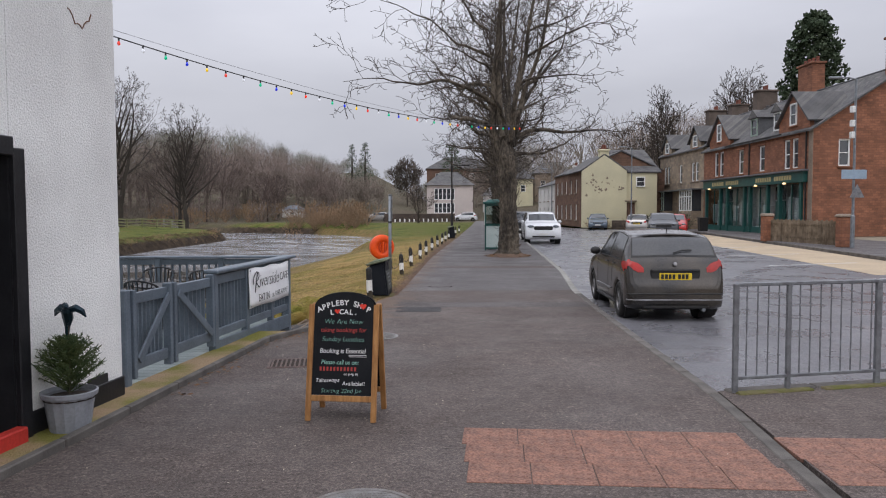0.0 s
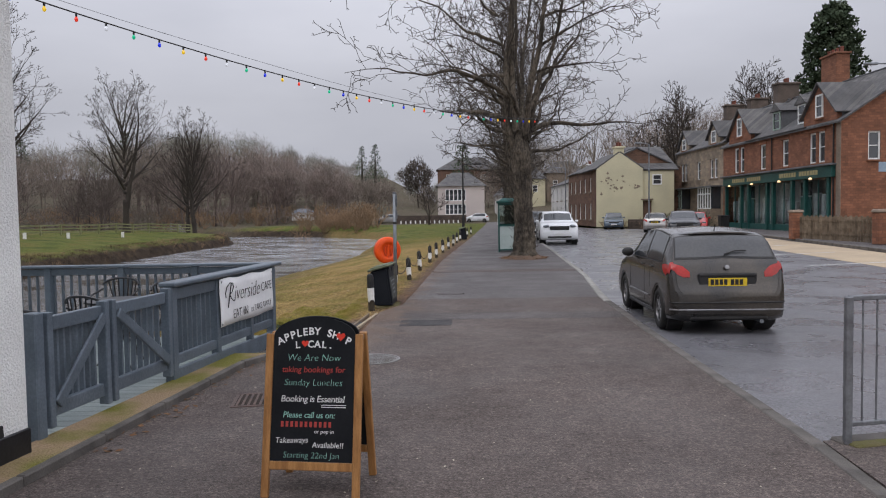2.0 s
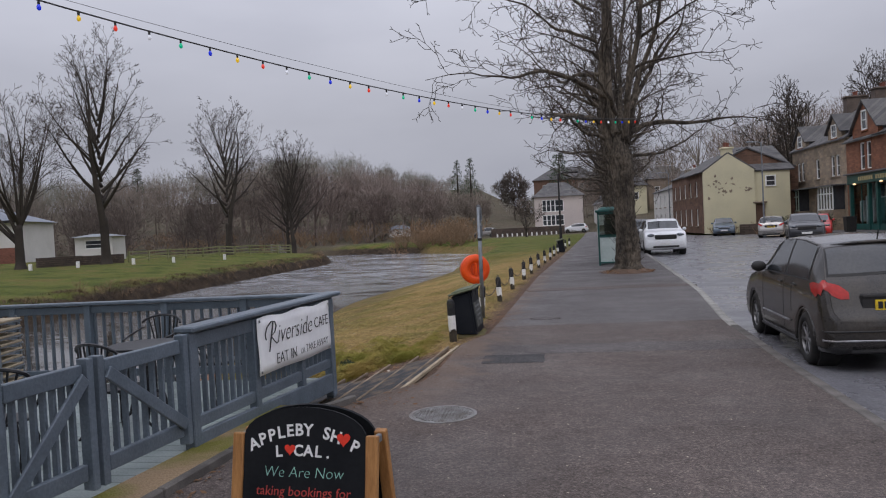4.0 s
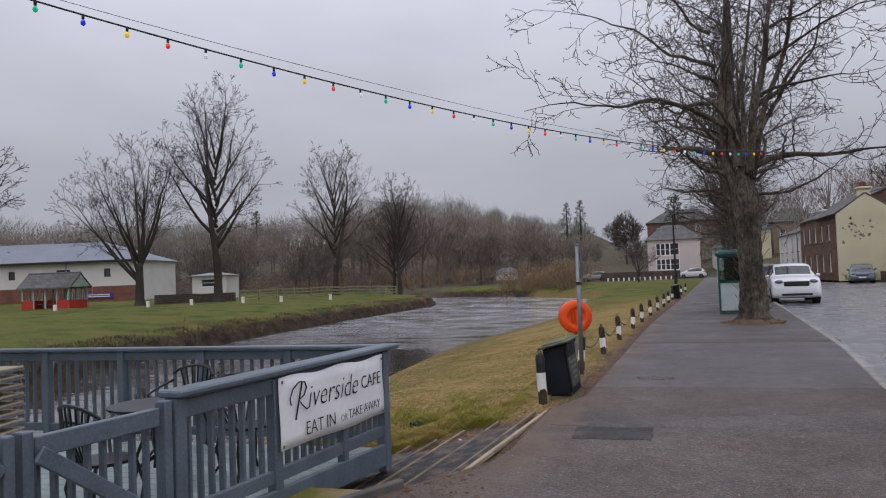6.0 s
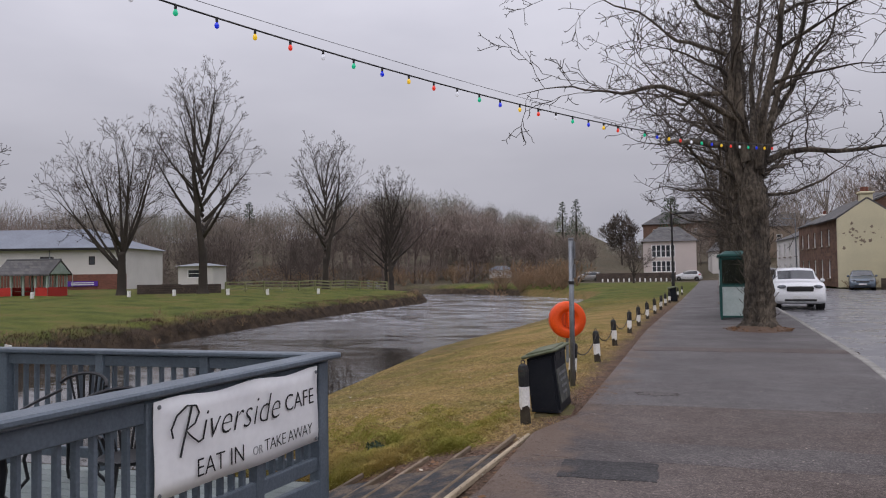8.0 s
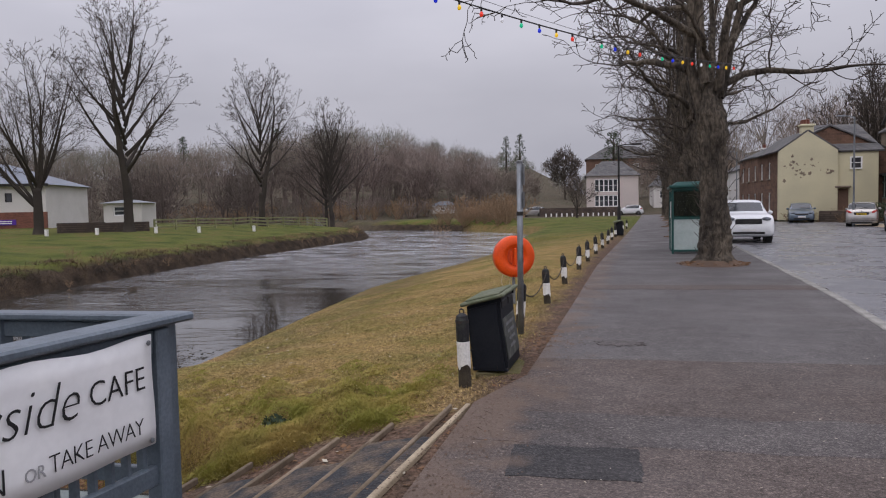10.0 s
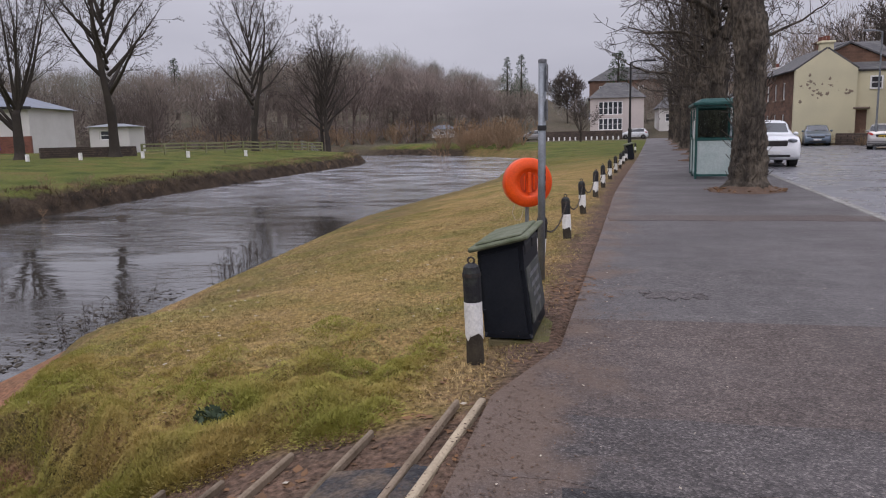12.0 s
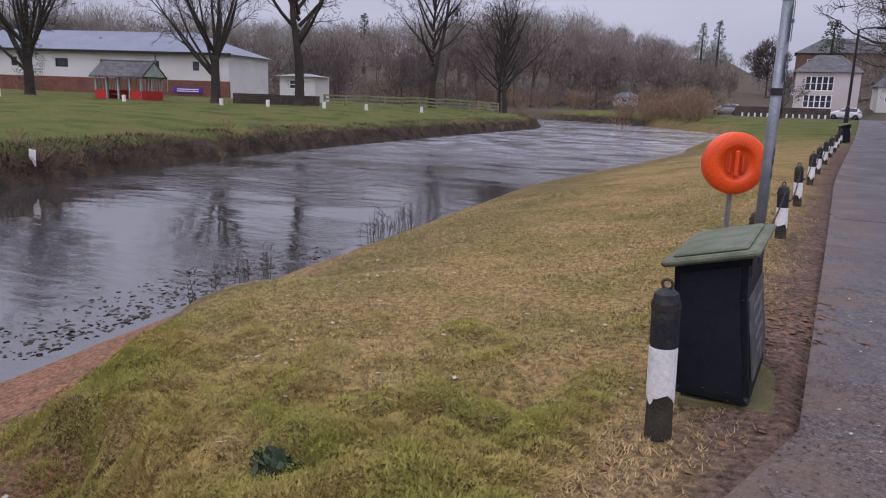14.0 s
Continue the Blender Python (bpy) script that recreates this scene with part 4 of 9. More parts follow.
def build_deck():
    ob = thing("deck", Matrix.Identity(4), "grey-green painted plank deck above the river bank", "deck", kind="structure")
    n = 33
    for k in range(n):
        y = 8.95 + 4.95 * (k + 0.5) / n
        part("plank", beam((-8.3, y, -0.03), (FX(y) - 0.05, y, -0.03), 0.144, 0.03, 0.004), M["deck"], ob)
    for x in (-8.2, -6.2, -4.2, -2.9):
        for y in (9.2, 11.5, 13.7):
            part("pile", beam((x, y, -2.1), (x, y, -0.05), 0.14, 0.14, 0.01), M["post_wood"], ob)
    for x in (-8.2, -6.2, -4.2, -3.0):
        part("joist", beam((x, 9.0, -0.11), (x, 13.9, -0.11), 0.07, 0.12), M["post_wood"], ob)
    part("fascia", beam((-8.3, 13.92, -0.12), (-2.2, 13.92, -0.12), 0.03, 0.2), M["post_wood"], ob)
    return ob


build_deck()


def build_banner():
    p0, p1 = along(12.03, 0, 0.07), along(13.59, 0, 0.07)
    ux = (p1 - p0).normalized()
    m = Matrix((ux, (0, 0, 1), ux.cross(Vector((0, 0, 1))))).transposed().to_4x4()
    m.translation = p0 + Vector((0, 0, 0.385))
    w, h = (p1 - p0).length, 0.545
    ob = thing("banner", m, "white printed cafe banner tied to the fence", "banner")
    bm = bmesh.new()
    nx, nz = 16, 6
    g = [[bm.verts.new((w * i / nx, h * j / nz + (0.012 * math.sin(i * 0.9) if j == nz else 0) + (0.006 * math.sin(i * 0.5) if j == 0 else 0), 0.006 * math.sin(i * 0.8 + j))) for i in range(nx + 1)] for j in range(nz + 1)]
    for j in range(nz):
        for i in range(nx):
            bm.faces.new((g[j][i], g[j][i + 1], g[j + 1][i + 1], g[j + 1][i]))
    sheet = part("sheet", bm, M["banner"], ob, smooth=True)
    so = sheet.modifiers.new("thickness", "SOLIDIFY")
    so.thickness = 0.003
    ink = M["ink"]
    k = w / 1.73
    T = lambda x, y, r=0.0: Matrix.Translation((x * k, y, 0.011)) @ Matrix.Rotation(r, 4, "Z") @ Matrix.Diagonal((k, 1, 1, 1))
    # the sweeping hand-drawn first word, stroke by stroke
    cx, cy, s = 0.2, 0.265, 0.27
    words("iverside", s, T(cx + 0.17, cy), ink, ob, shear=0.3, spacing=1.0, bold=-0.005)
    r_pts = [(0.0, -0.06), (0.03, 0.03), (0.07, 0.13), (0.095, 0.2), (0.1, 0.215)]
    part("lettering", tube([((cx + x) * k, cy + y, 0.012) for x, y in r_pts], 0.0065, 5), ink, ob)
    r2 = [(-0.06, 0.06), (-0.075, 0.11), (-0.03, 0.18), (0.06, 0.225), (0.14, 0.215), (0.165, 0.17), (0.13, 0.115), (0.05, 0.085), (0.1, 0.04), (0.16, 0.0), (0.2, 0.01)]
    part("lettering", tube([((cx + x) * k, cy + y, 0.012) for x, y in r2], 0.0055, 5), ink, ob)
    words("CAFE", 0.165, T(1.275, 0.29, 0.02), ink, ob, bold=-0.002)
    words("EAT IN", 0.155, T(0.34, 0.06), ink, ob, bold=-0.002)
    words("OR", 0.08, T(0.9, 0.07), M["ink_grey"], ob)
    words("TAKE AWAY", 0.115, T(1.03, 0.07, 0.02), ink, ob, spacing=0.9, bold=-0.002)
    for x, y in ((0.03, 0.03), (w - 0.03, 0.03), (0.03, h - 0.03), (w - 0.03, h - 0.03)):
        part("eyelet", lathe([(0.013, 0), (0.013, 0.004), (0.006, 0.006)], 10, at=(x, y, 0.006)), M["galv"], ob)
    return ob


build_banner()


# ---- deck furniture ----
def iron_chair(m, label):
    """Cast-iron garden armchair with a fanned slat back."""
    ob = thing("garden_chair", m, label, "chair", "deck chairs")
    b = M["black_paint"]
    part("seat", lathe([(0.2, 0.42), (0.21, 0.43), (0.21, 0.445), (0.18, 0.45)], 16), b, ob)
    for sx, sy in ((-1, -1), (1, -1), (-1, 1), (1, 1)):
        part("leg", tube([(sx * 0.15, sy * 0.15, 0.43), (sx * 0.19, sy * 0.19, 0.25), (sx * 0.17, sy * 0.17, 0.1), (sx * 0.23, sy * 0.23, 0.0)], 0.014, 6), b, ob)
    arc = [(0.27 * math.sin(a), 0.16 + 0.09 * math.cos(a), 0.74 + 0.12 * math.cos(a * 0.9)) for a in np.linspace(-1.4, 1.4, 11)]
    part("back_rim", tube(arc, 0.014, 6), b, ob)
    for k in range(7):
        a = -0.9 + 0.3 * k
        part("back_slat", tube([(0.11 * math.sin(a), 0.17, 0.44), (0.2 * math.sin(a), 0.23, 0.62), (0.26 * math.sin(a), 0.16 + 0.09 * math.cos(a), 0.74 + 0.12 * math.cos(a * 0.9))], 0.009, 5), b, ob)
    for s in (-1, 1):
        part("arm", tube([(s * 0.26, 0.18, 0.72), (s * 0.29, 0.0, 0.66), (s * 0.25, -0.17, 0.62), (s * 0.2, -0.15, 0.5), (s * 0.17, -0.14, 0.43)], 0.012, 6), b, ob)
    return ob


def iron_table(m):
    ob = thing("garden_table", m, "round black cast-iron garden table on the deck", "table")
    b = M["black_paint"]
    part("tabletop", lathe([(0.1, 0.69), (0.36, 0.69), (0.37, 0.7), (0.37, 0.715), (0.35, 0.72)], 24), b, ob)
    part("stem", lathe([(0.03, 0.2), (0.02, 0.3), (0.035, 0.45), (0.02, 0.6), (0.05, 0.69)], 10), b, ob)
    for k in range(3):
        a = k * 2.094
        part("leg", tube([(0, 0, 0.3), (0.16 * math.cos(a), 0.16 * math.sin(a), 0.22), (0.2 * math.cos(a), 0.2 * math.sin(a), 0.08), (0.3 * math.cos(a), 0.3 * math.sin(a), 0.0)], 0.017, 6), b, ob)
    return ob


D0 = -0.014
chair = iron_chair(pose(-4.12, 13.3, D0, 0, 0, -10), "black cast-iron garden chair with a fanned slat back")
copy_thing(chair, pose(-3.45, 11.5, D0, 0, 0, 160))
copy_thing(chair, pose(-3.05, 12.75, D0, 0, 0, 60))
copy_thing(chair, pose(-3.7, 10.4, D0, 0, 0, 200))
iron_table(pose(-3.55, 12.2, D0))


def chair_stack(m):
    """Folded bistro chairs with pale slats, stacked upright."""
    ob = thing("chair_stack", m, "stack of folded metal bistro chairs with pale wooden slats", "chairs")
    for k in range(9):
        z = 0.42 + k * 0.075
        part("slat_seat", box((0.42, 0.4, 0.022), (0.004 * (k % 3), 0, z), 0.005), M["strip_pale"], ob)
        part("frame", tube([(-0.2, -0.22, z - 0.02), (0.2, -0.22, z - 0.02), (0.22, 0.2, z - 0.02)], 0.009, 5), M["galv"], ob)
    for sx, sy in ((-1, -1), (1, -1), (-1, 1), (1, 1)):
        part("leg", tube([(sx * 0.18, sy * 0.18, 1.05), (sx * 0.23, sy * 0.24, 0.0)], 0.012, 6), M["galv"], ob)
    return ob


chair_stack(pose(-5.05, 11.95, D0, 0, 0, 12))


# ---- plant pot by the door ----
def build_planter():
    ob = thing("plant_pot", pose(-2.655, 7.72, 0.012), "grey fluted plastic pot with a small fir tree", "plant pot")
    bm = lathe([(0.145, 0.0), (0.15, 0.02), (0.185, 0.27), (0.205, 0.275), (0.21, 0.31), (0.195, 0.315), (0.185, 0.28)], 28, close=False)
    for v in bm.verts:
        a = math.atan2(v.co.y, v.co.x)
        if 0.01 < v.co.z < 0.272:
            k = 1 - 0.035 * (1 if int((a + 10) / 0.2244) % 2 else 0)
            v.co.x, v.co.y = v.co.x * k, v.co.y * k
    bmesh.ops.holes_fill(bm, edges=bm.edges[:28])
    part("pot", bm, M["pot"], ob)
    part("soil", lathe([(0.19, 0.25), (0.16, 0.27), (0.05, 0.28)], 16), M["soil"], ob)
    rng = random.Random(4)
    tree = part("fir_trunk", tube([(0, 0, 0.2), (0.004, 0, 0.5), (0.01, 0, 0.82)], [0.014, 0.01, 0.004], 6), M["bark"], ob)
    segs = []
    for k in range(150):
        z = 0.29 + 0.42 * (k / 150)
        a = k * 2.4
        L = (0.33 * (1 - k / 150) ** 0.75 + 0.05) * rng.uniform(0.75, 1.15)
        p = Vector((0, 0, z))
        d = Vector((math.cos(a), math.sin(a), 0.55 + 0.4 * rng.random())).normalized()
        q = p + d * L
        segs.append((p, q, 0.005, 0.002))
        for j in range(26):
            f = 0.2 + 0.8 * j / 26
            b0 = p.lerp(q, f)
            nd = (d * 0.6 + Vector((rng.gauss(0, 1), rng.gauss(0, 1), rng.gauss(0, 1))).normalized()).normalized()
            segs.append((b0, b0 + nd * 0.03, 0.004, 0.0016))
    needles = new("needles", tubes_mesh("needles", segs, 3, M["fir"]))
    needles.parent = ob
    return ob


build_planter()


def build_bird():
    ob = thing("bird_ornament", pose(-2.65, 7.72, 0.83, 0, 0, -15) @ Matrix.Scale(1.15, 4), "small blue-black bird ornament on a stake", "ornament")
    bm = bmesh.new()
    tube([(0, 0, -0.28), (0, 0, 0.07)], 0.004, 5, bm)
    tube([(0.01, -0.03, 0.135), (0.0, -0.01, 0.105), (-0.015, 0.02, 0.045), (-0.03, 0.03, -0.01), (-0.04, 0.035, -0.075)], [0.014, 0.036, 0.034, 0.018, 0.012], 8, bm)
    tube([(0.0, -0.02, 0.125), (0.02, -0.045, 0.145), (0.04, -0.055, 0.14), (0.065, -0.06, 0.13)], [0.02, 0.023, 0.016, 0.003], 7, bm)
    for q in (-1, 1):
        tube([(q * 0.015, 0, 0.11), (q * 0.06, 0.01, 0.122), (q * 0.1, 0.02, 0.1), (q * 0.125, 0.025, 0.062)], [0.02, 0.028, 0.022, 0.005], 6, bm)
    me = bpy.data.meshes.new("bird_ornament")
    bm.to_mesh(me)
    bm.free()
    me.materials.append(M["crow"])
    bird = new("figure", me)
    bird.parent = ob
    return ob


build_bird()
boxy = thing("meter_box", Matrix.Translation(along(8.45, 0.02, 0.1)) @ Matrix.Rotation(YAW, 4, "Z"), "black plastic box leaning against the white wall", "box")
part("case", box((0.14, 0.34, 0.27), (0, 0, 0.135), 0.02, taper=(0.8, 0.95)), M["trim_black"], boxy)


# ---- chalkboard sign ----
def build_a_board():
    fl, fr = Vector((-0.85, 7.975, 0)), Vector((-0.262, 7.895, 0))
    ux = (fr - fl).normalized()
    m = Matrix((ux, Vector((0, 0, 1)).cross(ux), (0, 0, 1))).transposed().to_4x4()
    m.translation = (fl + fr) / 2 + Vector((0.02, 0.2, 0))
    ob = thing("chalkboard_sign", m, "pine-framed folding pavement chalkboard with coloured chalk writing", "sign")
    w, h, lean = 0.296, 0.955, radians(10.4)

    def panel(sign, front):
        base = Matrix.Translation((0, -0.215 * sign, 0)) @ Matrix.Rotation(-lean * sign, 4, "X")
        for s in (-1, 1):
            o = part("leg", box((0.045, 0.032, h), (s * (w - 0.022), 0, h / 2), 0.004), M["pine"], ob)
            o.matrix_basis = base
        o = part("bottom_rail", box((2 * w - 0.09, 0.026, 0.048), (0, 0, 0.185), 0.004), M["pine"], ob)
        o.matrix_basis = base
        pw, z0, z1, zt = w - 0.046, 0.212, h - 0.01, h + 0.1
        pts = [(-pw, z0), (pw, z0), (pw, z1)] + [(pw * math.cos(a), z1 + (zt - z1) * math.sin(a)) for a in np.linspace(0.15, math.pi - 0.15, 13)] + [(-pw, z1)]
        o = part("board", prism(pts, 0.012), M["chalkboard"], ob, "black chalkboard panel" if front else "")
        o.matrix_basis = base @ Matrix.Translation((0, -0.006, 0))
        return base

    base = panel(1, True)
    panel(-1, False)
    for s in (-1, 1):
        part("hinge", box((0.02, 0.05, 0.03), (s * (w - 0.02), 0, h - 0.04), 0.004), M["galv"], ob)
    face = base @ Matrix.Translation((0, -0.0085, 0)) @ Matrix.Rotation(radians(90), 4, "X")

    def line(text, size, x, z, material, align="LEFT", shear=0.0, rot=0.0, spacing=1.0, bold=0.0):
        words(text, size, face @ Matrix.Translation((x, z, 0)) @ Matrix.Rotation(rot, 4, "Z"), material, ob, "writing", shear, 0.0006, align, spacing, bold)

    W, G, R = M["chalk_white"], M["chalk_green"], M["chalk_red"]
    # arched heading
    for k, ch in enumerate("APPLEBY SH P"):
        if ch == " ":
            continue
        a = (k - 5.5) / 5.5
        line(ch, 0.062, 0.2 * a, 0.95 - 0.055 * a * a, W, "CENTER", 0, -0.42 * a, 1, 0.0015)
    for k, ch in enumerate("L CAL."):
        if ch != " ":
            a = (k - 2.5) / 2.5
            line(ch, 0.058, 0.1 * a, 0.876 - 0.006 * abs(a), W, "CENTER", 0, -0.1 * a, 1, 0.0015)

    def heart(x, z, s):
        bm = bmesh.new()
        vs = [bm.verts.new((s * 0.06 * 16 * math.sin(t) ** 3 / 16, s * 0.06 * (13 * math.cos(t) - 5 * math.cos(2 * t) - 2 * math.cos(3 * t) - math.cos(4 * t)) / 16, 0.0012)) for t in np.linspace(0, 2 * math.pi, 22)[:-1]]
        bm.faces.new(vs)
        o = part("heart", bm, M["heart_red"], ob, "red heart")
        o.matrix_basis = face @ Matrix.Translation((x, z, 0))

    heart(0.163, 0.94, 0.46)
    heart(-0.055, 0.898, 0.38)
    line("We Are Now", 0.058, 0.0, 0.795, G, "CENTER", 0.15, 0, 1, -0.0012)
    line("taking bookings for", 0.05, 0.0, 0.728, R, "CENTER", 0.1)
    line("Sunday Lunches", 0.056, 0.0, 0.65, G, "CENTER", 0.15, 0, 1, -0.0012)
    line("Booking is Essential", 0.054, 0.0, 0.555, W, "CENTER", 0.12, 0, 0.93)
    for dz in (0.0, -0.012):
        o = part("underline", box((0.15, 0.004, 0.001)), W, ob)
        o.matrix_basis = face @ Matrix.Translation((0.13, 0.538 + dz, 0))
    line("Please call us on:", 0.05, -0.02, 0.463, G, "CENTER", 0.12, 0, 0.95)
    for k in range(11):
        o = part("chalk_mark", box((0.016, 0.032, 0.001)), R, ob)
        o.matrix_basis = face @ Matrix.Translation((-0.18 + k * 0.029, 0.425, 0))
    line("or pop in", 0.032, 0.075, 0.375, W, "CENTER", 0.1)
    line("Takeaways", 0.046, -0.12, 0.318, W, "CENTER", 0.15, 0.03)
    line("Available!!", 0.046, 0.1, 0.293, W, "CENTER", 0.1)
    line("Starting 22nd Jan", 0.05, 0.0, 0.232, G, "CENTER", 0.12, 0, 1, -0.001)
    return ob


build_a_board()


# ---- footway details ----
def build_tactile(x0, x1, y0, y1, nx, ny, skew, name):
    """Blister paving: each slab a piece with rows of low domes."""
    ob = thing(name, Matrix.Translation((0, 0, 0)), "red blister tactile paving slabs, worn and stained", "paving", kind="structure")
    sx, sy = (x1 - x0) / nx, (y1 - y0) / ny
    bm = box((sx - 0.004, sy - 0.004, 0.03), (0, 0, -0.009), 0.003)
    for i in range(5):
        for j in range(5):
            cx, cy = (-0.4 + 0.2 * i) * sx, (-0.4 + 0.2 * j) * sy
            ring = [bm.verts.new((cx + 0.023 * math.cos(a), cy + 0.023 * math.sin(a), 0.006)) for a in (0, 1.047, 2.094, 3.1416, 4.189, 5.236)]
            top = [bm.verts.new((cx + 0.013 * math.cos(a), cy + 0.013 * math.sin(a), 0.0115)) for a in (0, 1.047, 2.094, 3.1416, 4.189, 5.236)]
            for k in range(6):
                bm.faces.new((ring[k], ring[(k + 1) % 6], top[(k + 1) % 6], top[k]))
            bm.faces.new(top)
    me = bpy.data.meshes.new("paving_slab")
    bm.to_mesh(me)
    bm.free()
    me.materials.append(M["tactile"])
    for i in range(nx):
        for j in range(ny):
            o = new("paving_slab", me)
            o.parent = ob
            x = x0 + (i + 0.5) * sx
            o.matrix_basis = Matrix.Translation((x, y0 + (j + 0.5) * sy + skew * (x - x0), random.uniform(-0.0012, 0.0012))) @ Matrix.Rotation(math.atan(skew), 4, "Z")
    return ob


build_tactile(0.42, 2.5, 6.55, 7.72, 5, 3, -0.09, "tactile_paving")
build_tactile(2.74, 5.98, 6.45, 7.42, 8, 2, -0.06, "tactile_paving")


def build_manhole(x, y, r):
    ob = thing("manhole_cover", pose(x, y, 0.0), "round cast-iron manhole cover with a studded face, set in the asphalt", "manhole cover")
    part("frame", lathe([(r, -0.03), (r, 0.006), (r - 0.03, 0.007), (r - 0.034, -0.004)], 36, close=False), M["iron"], ob)
    bm = lathe([(r - 0.036, -0.03), (r - 0.036, 0.003), (0.02, 0.0035)], 36)
    n = 9
    for i in range(-n, n + 1):
        for j in range(-n, n + 1):
            cx, cy = i * 0.031, j * 0.031
            if math.hypot(cx, cy) < r - 0.06:
                box((0.019, 0.019, 0.008), (cx, cy, 0.006), 0, bm=bm, rot=Matrix.Rotation(0.785 * ((i + j) % 2), 3, "Z"))
    part("lid", bm, M["iron"], ob)


build_manhole(-0.6, 12.02, 0.31)
build_manhole(-0.22, 6.12, 0.34)


def build_drain():
    ob = thing("drain_grate", pose(-1.42, 10.25, 0.002, 0, 0, 8), "rusty iron drain grating flush with the asphalt", "drain")
    bm = bmesh.new()
    for sx, sy, cx, cy in ((0.5, 0.03, 0, 0.22), (0.5, 0.03, 0, -0.22), (0.03, 0.41, 0.235, 0), (0.03, 0.41, -0.235, 0)):
        box((sx, sy, 0.03), (cx, cy, -0.008), 0.002, bm=bm)
    part("frame", bm, M["rust"], ob)
    part("pit", box((0.45, 0.42, 0.004), (0, 0, 0.002)), M["soil"], ob)
    for k in range(9):
        part("bar", box((0.02, 0.41, 0.014), (-0.2 + k * 0.05, 0, 0.003), 0.002), M["rust"], ob)


build_drain()


def patch(name, pts, material, label, z=0.004):
    bm = bmesh.new()
    top = [bm.verts.new((x, y, z)) for x, y in pts]
    bm.faces.new(top)
    r = bmesh.ops.extrude_face_region(bm, geom=bm.faces[:])
    bmesh.ops.translate(bm, vec=(0, 0, -0.02), verts=[v for v in r["geom"] if isinstance(v, bmesh.types.BMVert)])
    bmesh.ops.recalc_face_normals(bm, faces=bm.faces)
    return tagged(link_bm(name, bm, material), label, "pavement", kind="structure")


def ragged(x0, x1, y0, y1, n, amp, seed):
    rng = random.Random(seed)
    pts = []
    for k in range(n):
        pts.append((x0 + (x1 - x0) * k / n, y0 + rng.uniform(-amp, amp)))
    for k in range(n):
        pts.append((x1 + rng.uniform(-amp, amp), y0 + (y1 - y0) * k / n))
    for k in range(n):
        pts.append((x1 - (x1 - x0) * k / n, y1 + rng.uniform(-amp, amp)))
    for k in range(n):
        pts.append((x0 + rng.uniform(-amp, amp), y1 - (y1 - y0) * k / n))
    return pts


patch("pavement_patch_1", ragged(-0.45, 0.32, 14.44, 15.0, 8, 0.012, 1), M["asphalt_patch"], "dark rectangular asphalt repair patch")
patch("pavement_patch_2", ragged(-0.75, 3.1, 15.02, 15.75, 14, 0.05, 2), M["asphalt_dark"], "older darker asphalt trench repair", 0.0022)
patch("pavement_patch_3", ragged(0.1, 0.56, 18.52, 18.76, 12, 0.07, 3), M["asphalt_dark"], "earthy crumbled patch in the asphalt", 0.002)
patch("pavement_patch_4", ragged(-0.1, 4.0, 24.0, 24.7, 14, 0.06, 5), M["asphalt_near"], "dark asphalt trench repair across the footway", 0.001)


def build_steps():
    """Shallow steps of timber edging and roofing felt going down to the bank."""
    ob = thing("timber_steps", Matrix.Identity(4), "low bank steps of timber strips and dark roofing felt", "steps")
    rng = random.Random(21)
    tops = ((-0.93, 15.98, -0.04), (-1.06, 15.9, -0.035), (-1.46, 15.74, -0.115), (-1.84, 15.62, -0.195), (-2.12, 15.42, -0.265), (-2.45, 15.3, -0.345), (-2.78, 15.2, -0.405), (-3.1, 15.1, -0.46))
    for k, (x1, y1, z) in enumerate(tops):
        y0 = 12.7
        a = Vector((x1 - 0.105 * (y1 - y0) + rng.uniform(-0.015, 0.015), y0, z - (0.04 if k else 0)))
        b = Vector((x1, y1 + rng.uniform(-0.12, 0.1), z))
        part("timber_strip", beam(a, b, 0.042 if k == 0 else 0.03, 0.05, 0.008), M["strip_pale"] if k == 0 else M["strip_wood"], ob, "pale timber edging" if k == 0 else "")
        if k < 7:
            nx, ny, nz = tops[k + 1]
            mid = Vector(((nx - x1) / 2, 0, (nz - z) / 2 - 0.014))
            f0, f1 = 0.02 + 0.1 * rng.random(), 0.62 + 0.28 * rng.random()
            bm = beam((0, 0, 0), a.lerp(b, f1) - a.lerp(b, f0), abs(nx - x1) - 0.05, 0.03, 0.004)
            for v in bm.verts:
                v.co.z += (v.co.x - (a.lerp(b, f1) - a.lerp(b, f0)).x * v.co.y / 3) * (nz - z) / (nx - x1)
            o = part("felt", bm, M["felt"], ob)
            o.matrix_basis = Matrix.Translation(a.lerp(b, f0) + mid)
    return ob


build_steps()


